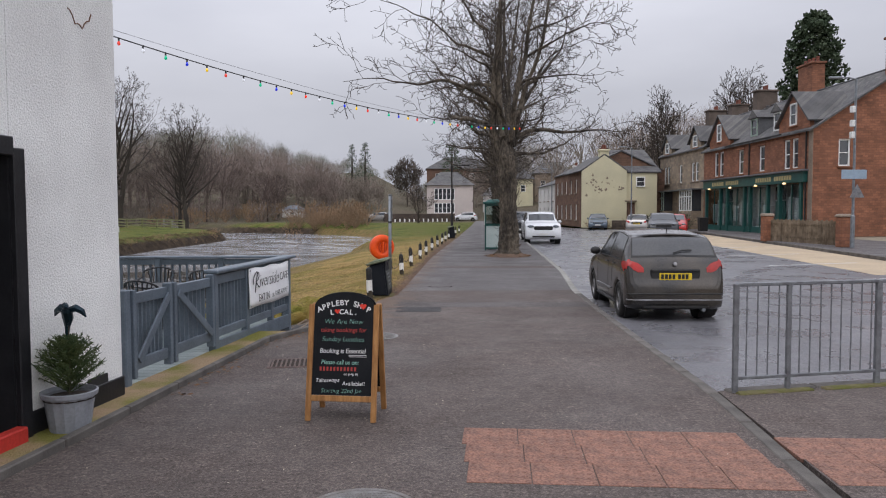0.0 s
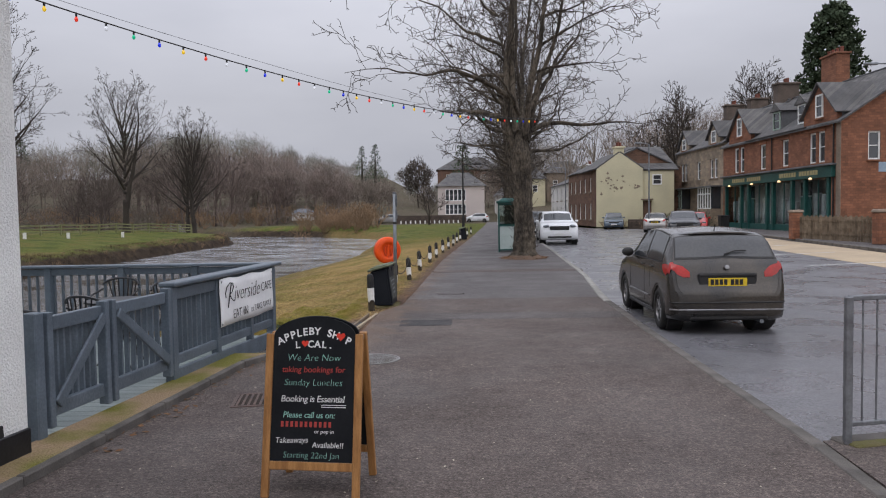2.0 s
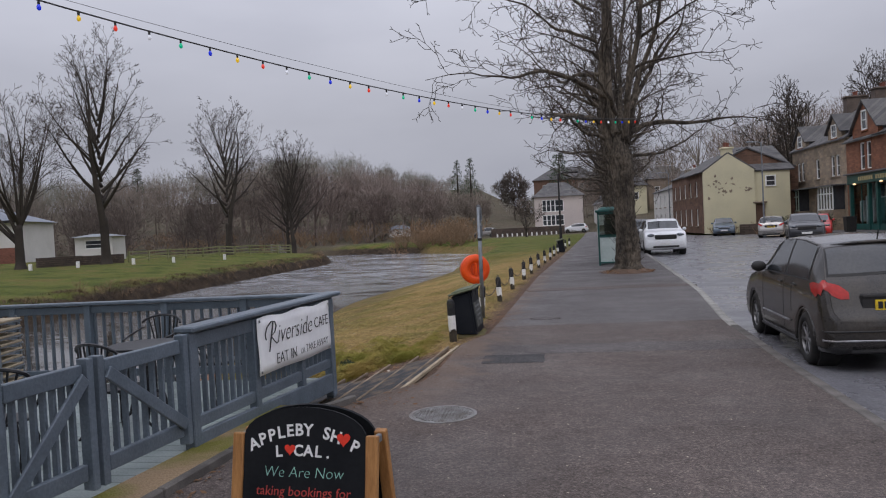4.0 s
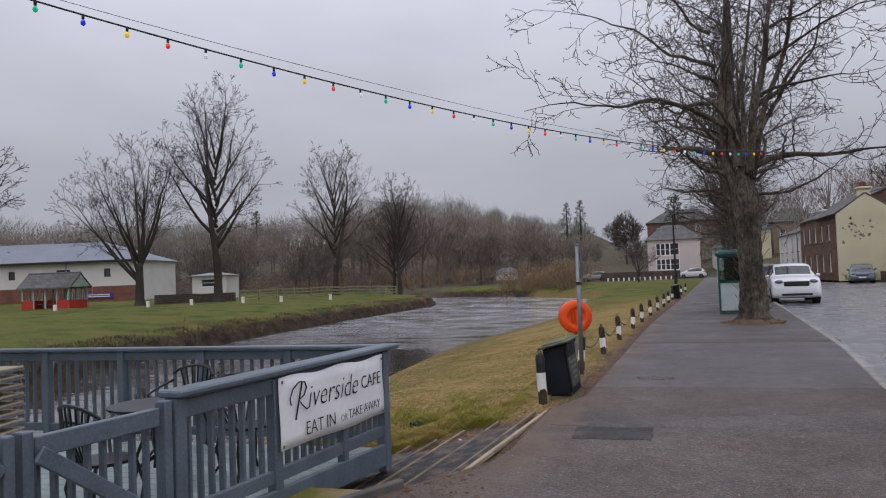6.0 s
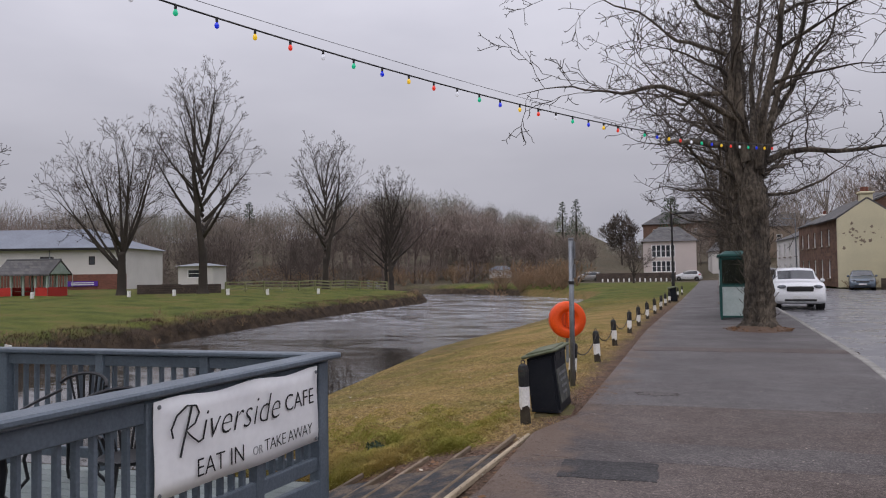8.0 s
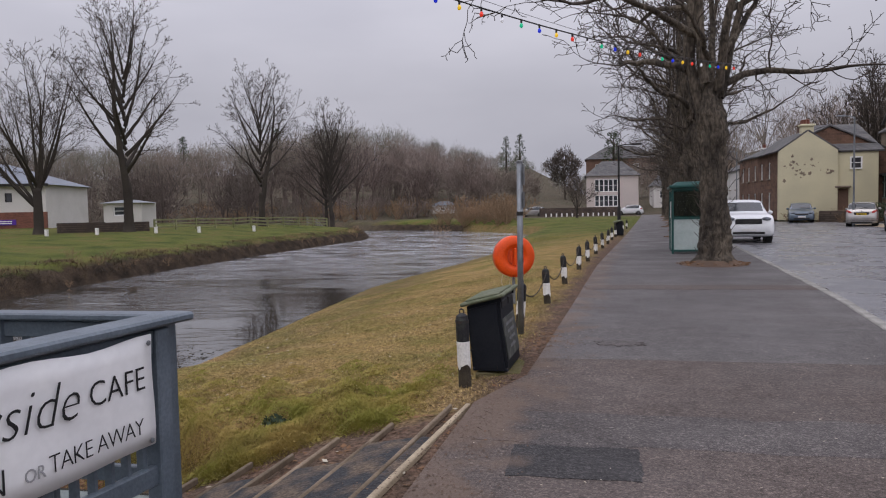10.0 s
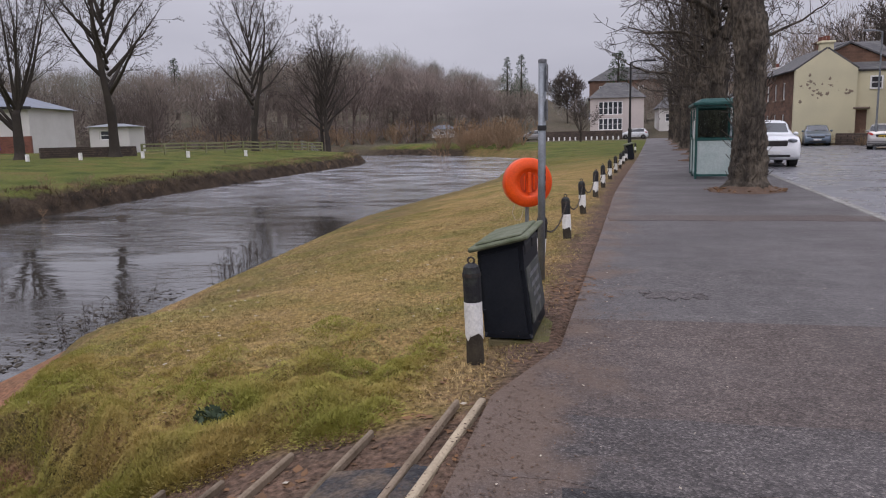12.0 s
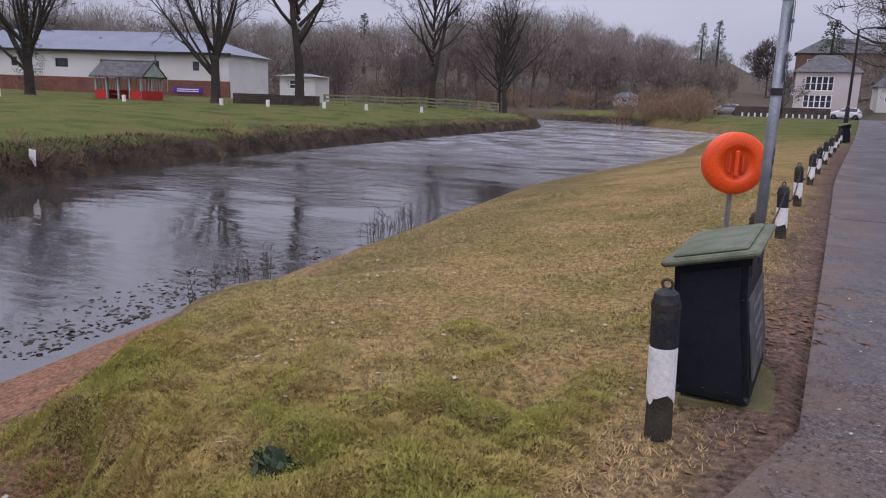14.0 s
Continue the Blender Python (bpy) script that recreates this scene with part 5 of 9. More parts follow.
# ---- railing at the crossing ----
def build_guardrail():
    ob = thing("guard_railing", Matrix.Identity(4), "grey steel pedestrian guard railing on a mossy kerb", "railing")
    a, d = Vector((3.02, 8.78, 0)), Vector((1, 0.2, 0)).normalized()
    n = 3
    L = 1.55
    for k in range(n + 1):
        p = a + d * (L * k) if k else a
        part("post", beam(p, p + Vector((0, 0, 1.03)), 0.05, 0.05, 0.006), M["rail_grey"], ob)
    p = a + d * 0.56
    part("post", beam(p, p + Vector((0, 0, 1.03)), 0.045, 0.045, 0.006), M["rail_grey"], ob)
    part("top_rail", beam(a + Vector((0, 0, 1.02)), a + d * L * n + Vector((0, 0, 1.02)), 0.045, 0.035, 0.006), M["rail_grey"], ob)
    part("bottom_rail", beam(a + Vector((0, 0, 0.14)), a + d * L * n + Vector((0, 0, 0.14)), 0.035, 0.03, 0.004), M["rail_grey"], ob)
    m = int(L * n / 0.112)
    for k in range(1, m):
        p = a + d * (L * n * k / m)
        part("bar", tube([p + Vector((0, 0, 0.14)), p + Vector((0, 0, 1.01))], 0.007, 6), M["rail_grey"], ob)
    kb = thing("kerb_4", Matrix.Identity(4), "mossy kerb stones under the guard railing", "kerb", kind="structure")
    for k in range(6):
        p = a + d * (0.92 * k - 0.05) + Vector((0, 0.06, -0.06))
        part("kerb_stone", beam(p, p + d * 0.91, 0.15, 0.16, 0.015), M["kerb"], kb)
        part("moss", beam(p + Vector((0.05, -0.09, 0.062)), p + d * 0.85 + Vector((0, -0.09, 0.062)), 0.12, 0.03, 0.012), M["moss"], kb)


build_guardrail()


# ---- bin, posts, life ring ----
def build_bin(m, label, panel=True):
    ob = thing("litter_bin", m, label, "litter bin")
    # footprint along y; the mouth faces +x
    bm = bmesh.new()
    secs = [(-0.155, 0.19, -0.38, 0.38, 0.0), (-0.16, 0.19, -0.385, 0.385, 0.03), (-0.2, 0.13, -0.4, 0.4, 0.52), (-0.205, 0.12, -0.4, 0.4, 0.62)]
    rings = [[bm.verts.new(v) for v in ((x0, y0, z), (x1, y0, z), (x1, y1, z), (x0, y1, z))] for x0, x1, y0, y1, z in secs]
    for r0, r1 in zip(rings, rings[1:]):
        for k in range(4):
            bm.faces.new((r0[k], r0[(k + 1) % 4], r1[(k + 1) % 4], r1[k]))
    for v in rings[-1]:
        v.co.z += 0.085 if v.co.x > 0 else 0.0
    bm.faces.new(rings[0][::-1])
    bm.faces.new(rings[-1])
    bmesh.ops.bevel(bm, geom=[e for e in bm.edges if abs(e.verts[0].co.z - e.verts[1].co.z) > 0.05], offset=0.03, segments=2, affect="EDGES")
    part("body", bm, M["bin"], ob)
    for z in (0.2, 0.5):
        part("rib", box((0.3, 0.012, 0.014), (-0.03, -0.39 + z * 0.03, z), 0.004), M["bin"], ob)
    bm = box((0.44, 0.9, 0.035), (0, 0, 0), 0.012)
    box((0.34, 0.8, 0.02), (0, 0, 0.024), 0.012, bm=bm)
    lid = part("lid", bm, M["bin_lid"], ob, "sloping algae-green stained lid with white specks")
    lid.matrix_basis = Matrix.Translation((-0.045, 0, 0.69)) @ Matrix.Rotation(radians(-14), 4, "Y")
    for s in (-1, 1):
        part("lid_support", box((0.03, 0.03, 0.06), (0.12, s * 0.36, 0.7), 0.004), M["bin"], ob)
        part("opening", box((0.03, 0.3, 0.1), (0.118, s * 0.185, 0.635), 0.02), M["ink"], ob, "dark letterbox opening")
    o = part("panel", box((0.012, 0.66, 0.4), (0, 0, 0), 0.005), M["bin_panel"], ob, "worn panel with faded lettering")
    o.matrix_basis = Matrix.Translation((0.162, 0, 0.3)) @ Matrix.Rotation(radians(-8.2), 4, "Y")
    if panel:
        for k in range(4):
            b = part("faded_writing", box((0.002, 0.45 - 0.06 * k, 0.03), (0, 0, 0), 0), M["rail_grey"], o)
            b.matrix_basis = Matrix.Translation((0.008, 0, 0.13 - 0.075 * k))
    return ob


build_bin(pose(-0.93, 17.68, -0.045, 0, 0, -3), "black plastic litter bin with an algae-stained lid")
pl = tagged(link_bm("bin_plinth", box((0.44, 0.82, 0.16), (-0.86, 17.72, -0.145), 0.01), M["moss"]), "weathered concrete slab under the litter bin", "slab")
bin2 = build_bin(pose(1.3, 48.9, 0.0, 0, 0, 5), "black litter bin beside the lamp column up the street", False)


def build_bollard(m, h, label, paint_tilt=0.0):
    ob = thing("bollard", m, label, "bollard", "bollards beside the footway")
    r = 0.06
    part("foot", lathe([(r * 1.02, -0.12), (r * 0.94, 0.06), (r * 0.96, 0.2)], 14), M["post_wood"], ob)
    band = lathe([(r, 0.07), (r * 1.015, 0.09), (r * 1.015, h * 0.56), (r, h * 0.57)], 14)
    jag = random.Random(int(h * 100))
    for v in band.verts:
        if v.co.z < 0.1:
            v.co.z += jag.uniform(0.0, 0.09)
    part("white_band", band, M["post_white"], ob, "flaking white paint")
    part("black_top", lathe([(r, h * 0.565), (r * 1.01, h * 0.6), (r * 1.0, h * 0.9), (r * 0.85, h * 0.97), (r * 0.5, h), (0.01, h + 0.005)], 14, close=True), M["post_black"], ob, "black painted head")
    part("strap", lathe([(r * 1.06, h * 0.86), (r * 1.06, h * 0.9)], 14, close=False), M["chain"], ob)
    ring = [(0.022 * math.cos(a), 0, h + 0.022 + 0.022 * math.sin(a)) for a in np.linspace(0, 2 * math.pi, 9)]
    part("eye", tube(ring, 0.007, 5), M["chain"], ob)
    return ob


build_bollard(pose(-1.105, 16.86, -0.005, 1, -1.5, 0), 0.58, "leaning black and white wooden bollard beside the litter bin")
POSTS = [(-0.92, 20.1), (-0.70, 22.42), (-0.53, 25.36), (-0.31, 28.6), (-0.12, 31.2), (0.11, 34.2), (0.36, 37.4), (0.6, 40.6), (0.84, 43.8), (1.08, 47.0), (1.4, 51.0), (1.75, 55.5), (2.15, 60)]
first = None
for k, (x, y) in enumerate(POSTS):
    m = pose(x, y, -0.03 + 0.02 * (k > 1), random.uniform(-3, 3), random.uniform(-3, 3), random.uniform(-60, 60))
    if first is None:
        first = build_bollard(m, 0.54, "black and white wooden bollard with a chain eye")
    else:
        copy_thing(first, m)


def build_chain(p, q, sag, step=0.032):
    """A hanging chain of oval links."""
    p, q = Vector(p), Vector(q)
    n = int((q - p).length * 1.08 / step)
    bm = bmesh.new()
    for k in range(n):
        u0, u1 = k / n, (k + 1.35) / n
        a, b = p.lerp(q, u0), p.lerp(q, min(u1, 1))
        a.z -= sag * 4 * u0 * (1 - u0)
        b.z -= sag * 4 * u1 * (1 - u1)
        d = (b - a).normalized()
        side = d.cross(Vector((0, 0, 1))).normalized()
        if k % 2:
            side = side.cross(d)
        s = side * 0.009
        tube([a, a + (b - a) * 0.2 + s, a + (b - a) * 0.8 + s, b], 0.0035, 3, bm, False)
        tube([a, a + (b - a) * 0.2 - s, a + (b - a) * 0.8 - s, b], 0.0035, 3, bm, False)
    return tagged(link_bm("chain", bm, M["chain"]), "dark iron chain hanging between two bollards", "chain", "bollard chains")


for (x0, y0), (x1, y1) in list(zip(POSTS, POSTS[1:]))[:7]:
    build_chain((x0, y0, 0.47), (x1, y1, 0.48), 0.26)


def build_lifebuoy():
    ob = thing("lifebuoy_housing", pose(-1.25, 22.65, -0.02, 0, 0, 22), "round orange plastic lifebuoy housing on a short post", "lifebuoy")
    zc, r = 0.72, 0.345
    # turned about the y axis, the face towards -y
    rot = Matrix.Translation((0, 0, zc)) @ Matrix.Rotation(radians(90), 4, "X")
    body = part("housing", lathe([(r - 0.035, -0.15), (r, -0.13), (r + 0.004, 0.0), (r, 0.015), (r - 0.03, 0.045), (r * 0.62, 0.06), (r * 0.56, 0.05), (r * 0.5, 0.02), (0.02, 0.015)], 40), M["orange"], ob, smooth=True)
    body.matrix_basis = rot
    # thin darker plates on the face paint the shade of two recesses
    for s in (-1, 1):
        pts = [(s * (0.06 + 0.07 * math.cos(a)), 0.135 * math.sin(a)) for a in np.linspace(-1.5, 1.5, 9)] + [(s * 0.045, 0.13), (s * 0.045, -0.13)]
        bm = bmesh.new()
        vs = [bm.verts.new((x, y, 0.027)) for x, y in pts]
        bm.faces.new(vs)
        rr = bmesh.ops.extrude_face_region(bm, geom=bm.faces[:])
        bmesh.ops.translate(bm, vec=(0, 0, -0.008), verts=[v for v in rr["geom"] if isinstance(v, bmesh.types.BMVert)])
        bmesh.ops.recalc_face_normals(bm, faces=bm.faces)
        o = part("recess_shade", bm, M["orange_dark"], ob)
        o.matrix_basis = rot
    o = part("handle_bar", box((0.05, 0.29, 0.05), (0, 0, 0.045), 0.012), M["orange"], ob)
    o.matrix_basis = rot
    for s in (-1, 1):
        o = part("bar", box((0.018, 0.2, 0.02), (s * 0.07, 0, 0.034), 0.006), M["orange"], ob)
        o.matrix_basis = rot
    part("post", tube([(0, 0.08, -0.1), (0, 0.08, zc)], 0.028, 10), M["galv"], ob)
    part("rope", tube([(-0.2, 0.02, 0.42), (-0.24, 0.0, 0.3), (-0.2, -0.02, 0.2), (-0.13, 0, 0.19), (-0.08, 0.03, 0.27), (-0.06, 0.05, 0.38)], 0.006, 5), M["strip_pale"], ob, "pale rope loop")
    return ob


build_lifebuoy()


def build_sign_pole():
    ob = thing("sign_pole", pose(-0.86, 19.6, 0, 0, 0.4, 0), "galvanised sign pole with small plates seen edge on", "pole")
    part("shaft", tube([(0, 0, -0.2), (0, 0, 2.08)], 0.038, 14), M["galv"], ob, smooth=True)
    part("cap", lathe([(0.042, 2.07), (0.042, 2.1), (0.02, 2.11)], 12), M["rail_grey"], ob)
    for z, h in ((1.93, 0.26), (1.62, 0.2)):
        p = part("plate", box((0.004, 0.24, h), (0.045, 0.05, z), 0.001), M["rail_grey"], ob)
        part("clip", box((0.09, 0.03, 0.03), (0.01, 0, z), 0.004), M["galv"], ob)
    part("clip", lathe([(0.044, 1.42), (0.044, 1.47)], 12), M["trim_black"], ob)
    for z in (0.85, 0.95, 1.02):
        part("sticker", box((0.003, 0.03, 0.05), (0.038, -0.01, z), 0), M["ink"], ob)
    return ob


build_sign_pole()


# ---- bus shelter ----
def build_shelter():
    ob = thing("bus_shelter", pose(2.38, 33.75, -0.004, 0, 0, -4), "dark green framed glazed bus shelter", "bus shelter")
    w, d, h = 1.15, 2.7, 2.0
    for x in (0.03, w - 0.03):
        for y in (0.03, d / 2, d - 0.03):
            part("post", box((0.06, 0.06, h), (x, y, h / 2), 0.006), M["teal"], ob)
    for z in (0.1, 1.08, h - 0.04):
        part("cross_rail", box((w - 0.12, 0.045, 0.06), (w / 2, 0.03, z), 0.005), M["teal"], ob)
        part("cross_rail", box((w - 0.12, 0.045, 0.06), (w / 2, d - 0.03, z), 0.005), M["teal"], ob)
        part("side_rail", box((0.045, d - 0.12, 0.06), (0.03, d / 2, z), 0.005), M["teal"], ob)
    bm = box((w + 0.14, d + 0.14, 0.09), (w / 2, d / 2, h + 0.045), 0.02)
    box((w + 0.02, d + 0.02, 0.12), (w / 2, d / 2, h + 0.14), 0.05, bm=bm, taper=(0.75, 0.8))
    part("roof", bm, M["teal"], ob, "dark green moulded roof")
    for y in (0.03, d - 0.03):
        part("lower_panel", box((w - 0.13, 0.012, 0.92), (w / 2, y, 0.59), 0.002), M["frosted"], ob, "frosted greenish lower panel")
        pane = part("pane", box((w - 0.13, 0.01, 0.86), (w / 2, y, 1.53), 0.001), M["shelter_glass"], ob)
        pane.visible_shadow = False
    for k in range(2):
        part("lower_panel", box((0.012, d / 2 - 0.1, 0.92), (0.03, d * (0.25 + 0.5 * k), 0.59), 0.002), M["frosted"], ob)
        pane = part("pane", box((0.01, d / 2 - 0.1, 0.86), (0.03, d * (0.25 + 0.5 * k), 1.53), 0.001), M["shelter_glass"], ob)
        pane.visible_shadow = False
    part("bench", box((0.25, d - 0.5, 0.04), (0.25, d / 2, 0.5), 0.008), M["teal"], ob)
    part("timetable", box((0.02, 0.3, 0.5), (-0.015, 0.35, 1.35), 0.004), M["plate_white"], ob, "pale timetable case")
    return ob


M["frosted"] = mat("frosted_panel", (0.42, 0.48, 0.46), (0.34, 0.41, 0.39), 0.45, scale=2, fine=30, bump=0.05)
M["shelter_glass"] = glass_mat("shelter_glass", (0.55, 0.62, 0.6), 0.05, 1.0)
build_shelter()


# ---- trees ----
class Grower:
    """Grows bare branches as tapered segments, thick ones and twigs apart."""

    def __init__(self, seed, rmin, levels, seg, ratio, kids, angle, wob, up, droop=0.0):
        self.rng = random.Random(seed)
        self.rmin, self.levels, self.seg, self.ratio, self.kids = rmin, levels, seg, ratio, kids
        self.angle, self.wob, self.up, self.droop = angle, wob, up, droop
        self.thick, self.thin, self.limbs = [], [], []
        self.kid_r, self.taper = 0.5, 0.72

    def limb(self, *args):
        self.thick = []
        self.limbs.append(self.thick)
        return self.branch(*args)

    def branch(self, p, d, r, length, level, up=None, start=0.25):
        rng = self.rng
        wob = self.wob * (0.5, 1.5, 2.0, 2.0, 2.0)[min(level, 4)]
        up = self.up if up is None else up
        n = max(2 if level > 1 else 3, int(length / self.seg[min(level, len(self.seg) - 1)]))
        p, d = Vector(p), Vector(d).normalized()
        k = self.kids[min(level, len(self.kids) - 1)]
        due = start * n
        gap = (1 - start) * n / max(k, 0.01)
        side = rng.uniform(0, 6.28)
        for i in range(n):
            f = i / n
            trop = up - (self.droop * f if level >= 2 else 0.0)
            d = (d + Vector((rng.gauss(0, 1), rng.gauss(0, 1), rng.gauss(0, 0.7))) * wob + Vector((0, 0, trop))).normalized()
            q = p + d * (length / n)
            r0, r1 = max(r * (1 - self.taper * f), self.rmin), max(r * (1 - self.taper * (i + 1) / n), self.rmin)
            (self.thick if r0 > 0.045 else self.thin).append((p.copy(), q.copy(), r0, r1))
            p = q
            while level < self.levels and i >= due:
                due += gap * rng.uniform(0.6, 1.4)
                side += 2.4 + rng.uniform(-0.5, 0.5)
                x = d.orthogonal().normalized()
                o = x * math.cos(side) + d.cross(x) * math.sin(side)
                a = self.angle * rng.uniform(0.7, 1.25)
                cd = d * math.cos(a) + o * math.sin(a)
                cl = length * self.ratio * (1.1 - 0.6 * f) * rng.uniform(0.6, 1.25)
                self.branch(p, cd, max(r0 * self.kid_r, self.rmin), cl, level + 1)
        return p, d

    def meshes(self, name, parent, bark, twig):
        out = []
        for limb in self.limbs or [self.thick]:
            if limb:
                out.append(new("limb", tubes_mesh("limb", limb, 7, bark)))
        if self.thin:
            out.append(new("crown", tubes_mesh("crown", self.thin, 3, twig)))
        for o in out:
            o.parent = parent
            o.data.polygons.foreach_set("use_smooth", [True] * len(o.data.polygons))
        return out


def knobbly_trunk(path, radii, seed, burr=0.12, sides=40, rings=110):
    """A trunk with burrs and a flared foot."""
    bm = bmesh.new()
    rows = []
    hs = np.linspace(0, 1, rings)
    for i, f in enumerate(hs):
        k = f * (len(path) - 1)
        a = min(int(k), len(path) - 2)
        c = Vector(path[a]).lerp(Vector(path[a + 1]), k - a)
        r = radii[a] + (radii[a + 1] - radii[a]) * (k - a)
        row = []
        for j in range(sides):
            an = j * 2 * math.pi / sides
            o = Vector((math.cos(an), math.sin(an), 0))
            q = Vector((o.x * 1.6 + seed, o.y * 1.6, c.z * 1.3))
            w = noise.noise(q) * 0.6 + abs(noise.noise(q * 2.6)) * 0.8 + abs(noise.noise(q * 6.0)) * 0.55 - 0.4
            row.append(bm.verts.new(c + o * r * (1 + burr * w)))
        rows.append(row)
    for a, b in zip(rows, rows[1:]):
        for j in range(sides):
            bm.faces.new((a[j], a[(j + 1) % sides], b[(j + 1) % sides], b[j]))
    bm.faces.new(rows[0][::-1])
    bm.faces.new(rows[-1])
    return bm


def street_tree(m, seed, label, detail=True):
    """An old lopped lime: a burred trunk, a sheaf of upright poles and gnarled arching side boughs."""
    ob = thing("street_tree", m, label, "tree", "trees along the footway")
    rng = random.Random(seed)
    path = [(0, 0, -0.1), (0.02, 0, 0.25), (0.04, 0, 1.2), (-0.03, 0.02, 2.6), (-0.08, 0, 3.7), (-0.08, 0, 4.5)]
    part("trunk", knobbly_trunk(path, [0.6, 0.42, 0.33, 0.32, 0.36, 0.12], seed * 1.7, 0.34), M["bark"], ob, smooth=True)
    g = Grower(seed, 0.009 if detail else 0.012, 4, (0.45, 0.32, 0.22, 0.17, 0.16), 0.37, (11, 11, 8, 3.5) if detail else (10, 8, 5, 2), 0.85, 0.15, 0.06, 0.05)
    g.kid_r, g.taper = 0.37, 0.93
    for k in range(5):
        a = k * 2.4 + seed
        tilt = 0.13 + 0.34 * ((k * 0.37) % 1)
        base = Vector((math.cos(a) * 0.22 - 0.06, math.sin(a) * 0.22, 3.7 + 0.9 * ((k * 0.61) % 1)))
        d = Vector((math.cos(a) * math.sin(tilt), math.sin(a) * math.sin(tilt), math.cos(tilt)))
        g.limb(base, d, 0.14 - 0.05 * ((k * 0.43) % 1), 8.2 + 3.0 * ((k * 0.29) % 1), 0, 0.07, 0.3)
    # gnarled boughs that leave the poles and arch over to both sides
    for a, z, L, r, e in ((3.0, 4.7, 5.0, 0.105, 0.75), (3.4, 5.6, 5.0, 0.09, 0.6), (0.1, 4.4, 4.4, 0.1, 0.8), (-0.3, 5.2, 4.8, 0.09, 0.7), (2.7, 6.4, 4.4, 0.075, 0.6), (0.4, 6.2, 4.4, 0.08, 0.6), (4.6, 5.0, 3.6, 0.07, 0.7), (1.6, 5.1, 3.6, 0.07, 0.7), (3.2, 7.4, 4.0, 0.06, 0.5), (-0.1, 7.2, 4.0, 0.06, 0.5), (2.9, 8.4, 3.4, 0.055, 0.6), (0.2, 8.3, 3.4, 0.055, 0.6), (5.4, 6.2, 3.4, 0.06, 0.6), (2.1, 6.8, 3.2, 0.06, 0.6)):
        a += rng.uniform(-0.2, 0.2)
        off = 0.22 + 0.12 * max(0.0, z - 4.4)
        g.limb((math.cos(a) * off - 0.06, math.sin(a) * off, z), (math.cos(a), math.sin(a), e), r, L * (1.34 if math.cos(a) < -0.5 else 1.06), 1, -0.012, 0.12)
    # epicormic whiskers along the trunk
    for k in range(120):
        a, z = rng.uniform(0, 6.28), rng.uniform(0.15, 4.3)
        g.branch((math.cos(a) * 0.36, math.sin(a) * 0.36, z), (math.cos(a), math.sin(a), 0.9), 0.008, rng.uniform(0.12, 0.4), 4, 0.2)
    if not detail:
        # drooping skirts of fine growth on the farther trees of the row
        for k in range(12):
            a, z = k * 2.4, 3.0 + 2.6 * rng.random()
            g.branch((math.cos(a) * 0.34, math.sin(a) * 0.34, z), (math.cos(a), math.sin(a), 0.45), 0.03, rng.uniform(1.2, 2.4), 2, 0.03, 0.1)
    g.meshes("street_tree", ob, M["bark"], M["twig"])
    bm = bmesh.new()
    for k in range(260):
        a, rr = rng.uniform(0, 6.28), 0.42 + 0.5 * rng.random() ** 1.5
        box((rng.uniform(0.03, 0.09), rng.uniform(0.02, 0.05), 0.012), (math.cos(a) * rr, math.sin(a) * rr * 0.9, 0.03 + 0.2 * max(0, 0.85 - rr) * rng.random()), 0, bm=bm, rot=Euler((rng.uniform(-0.6, 0.6), rng.uniform(-0.6, 0.6), a)).to_matrix())
    tagged(part("root_litter", bm, M["leaf_brown"], ob, "brown leaf litter round the foot"), kind="stuff")
    bm = lathe([(0.9, -0.02), (0.8, 0.01), (0.6, 0.06), (0.48, 0.12), (0.3, 0.13)], 24)
    for v in bm.verts:
        v.co.x *= 1 + 0.12 * noise.noise(v.co * 2 + Vector((seed, 0, 0)))
        v.co.y *= 1 + 0.12 * noise.noise(v.co * 2 + Vector((0, seed, 0)))
    part("root_mound", bm, M["earth"], ob, "earthy root mound", smooth=True)
    return ob


street_tree(pose(2.97, 29.6, 0), 3, "old lopped lime tree with a burred trunk beside the bus shelter")
row_tree = street_tree(pose(3.62, 38.2, 0, 0, 0, 70), 8, "bare lopped lime tree in the row along the kerb", False)
for k, (y, a, s) in enumerate(((45.5, 190, 0.95), (53.5, 300, 1.0), (61.5, 20, 0.92), (70, 140, 0.97), (79, 250, 0.9), (89, 10, 0.95), (100, 95, 0.9))):
    t = copy_thing(row_tree, pose(3.0 + 0.075 * (y - 29.6) + (0.2 if k % 2 else -0.1), y, 0, 0, 0, a) @ Matrix.Scale(s, 4))


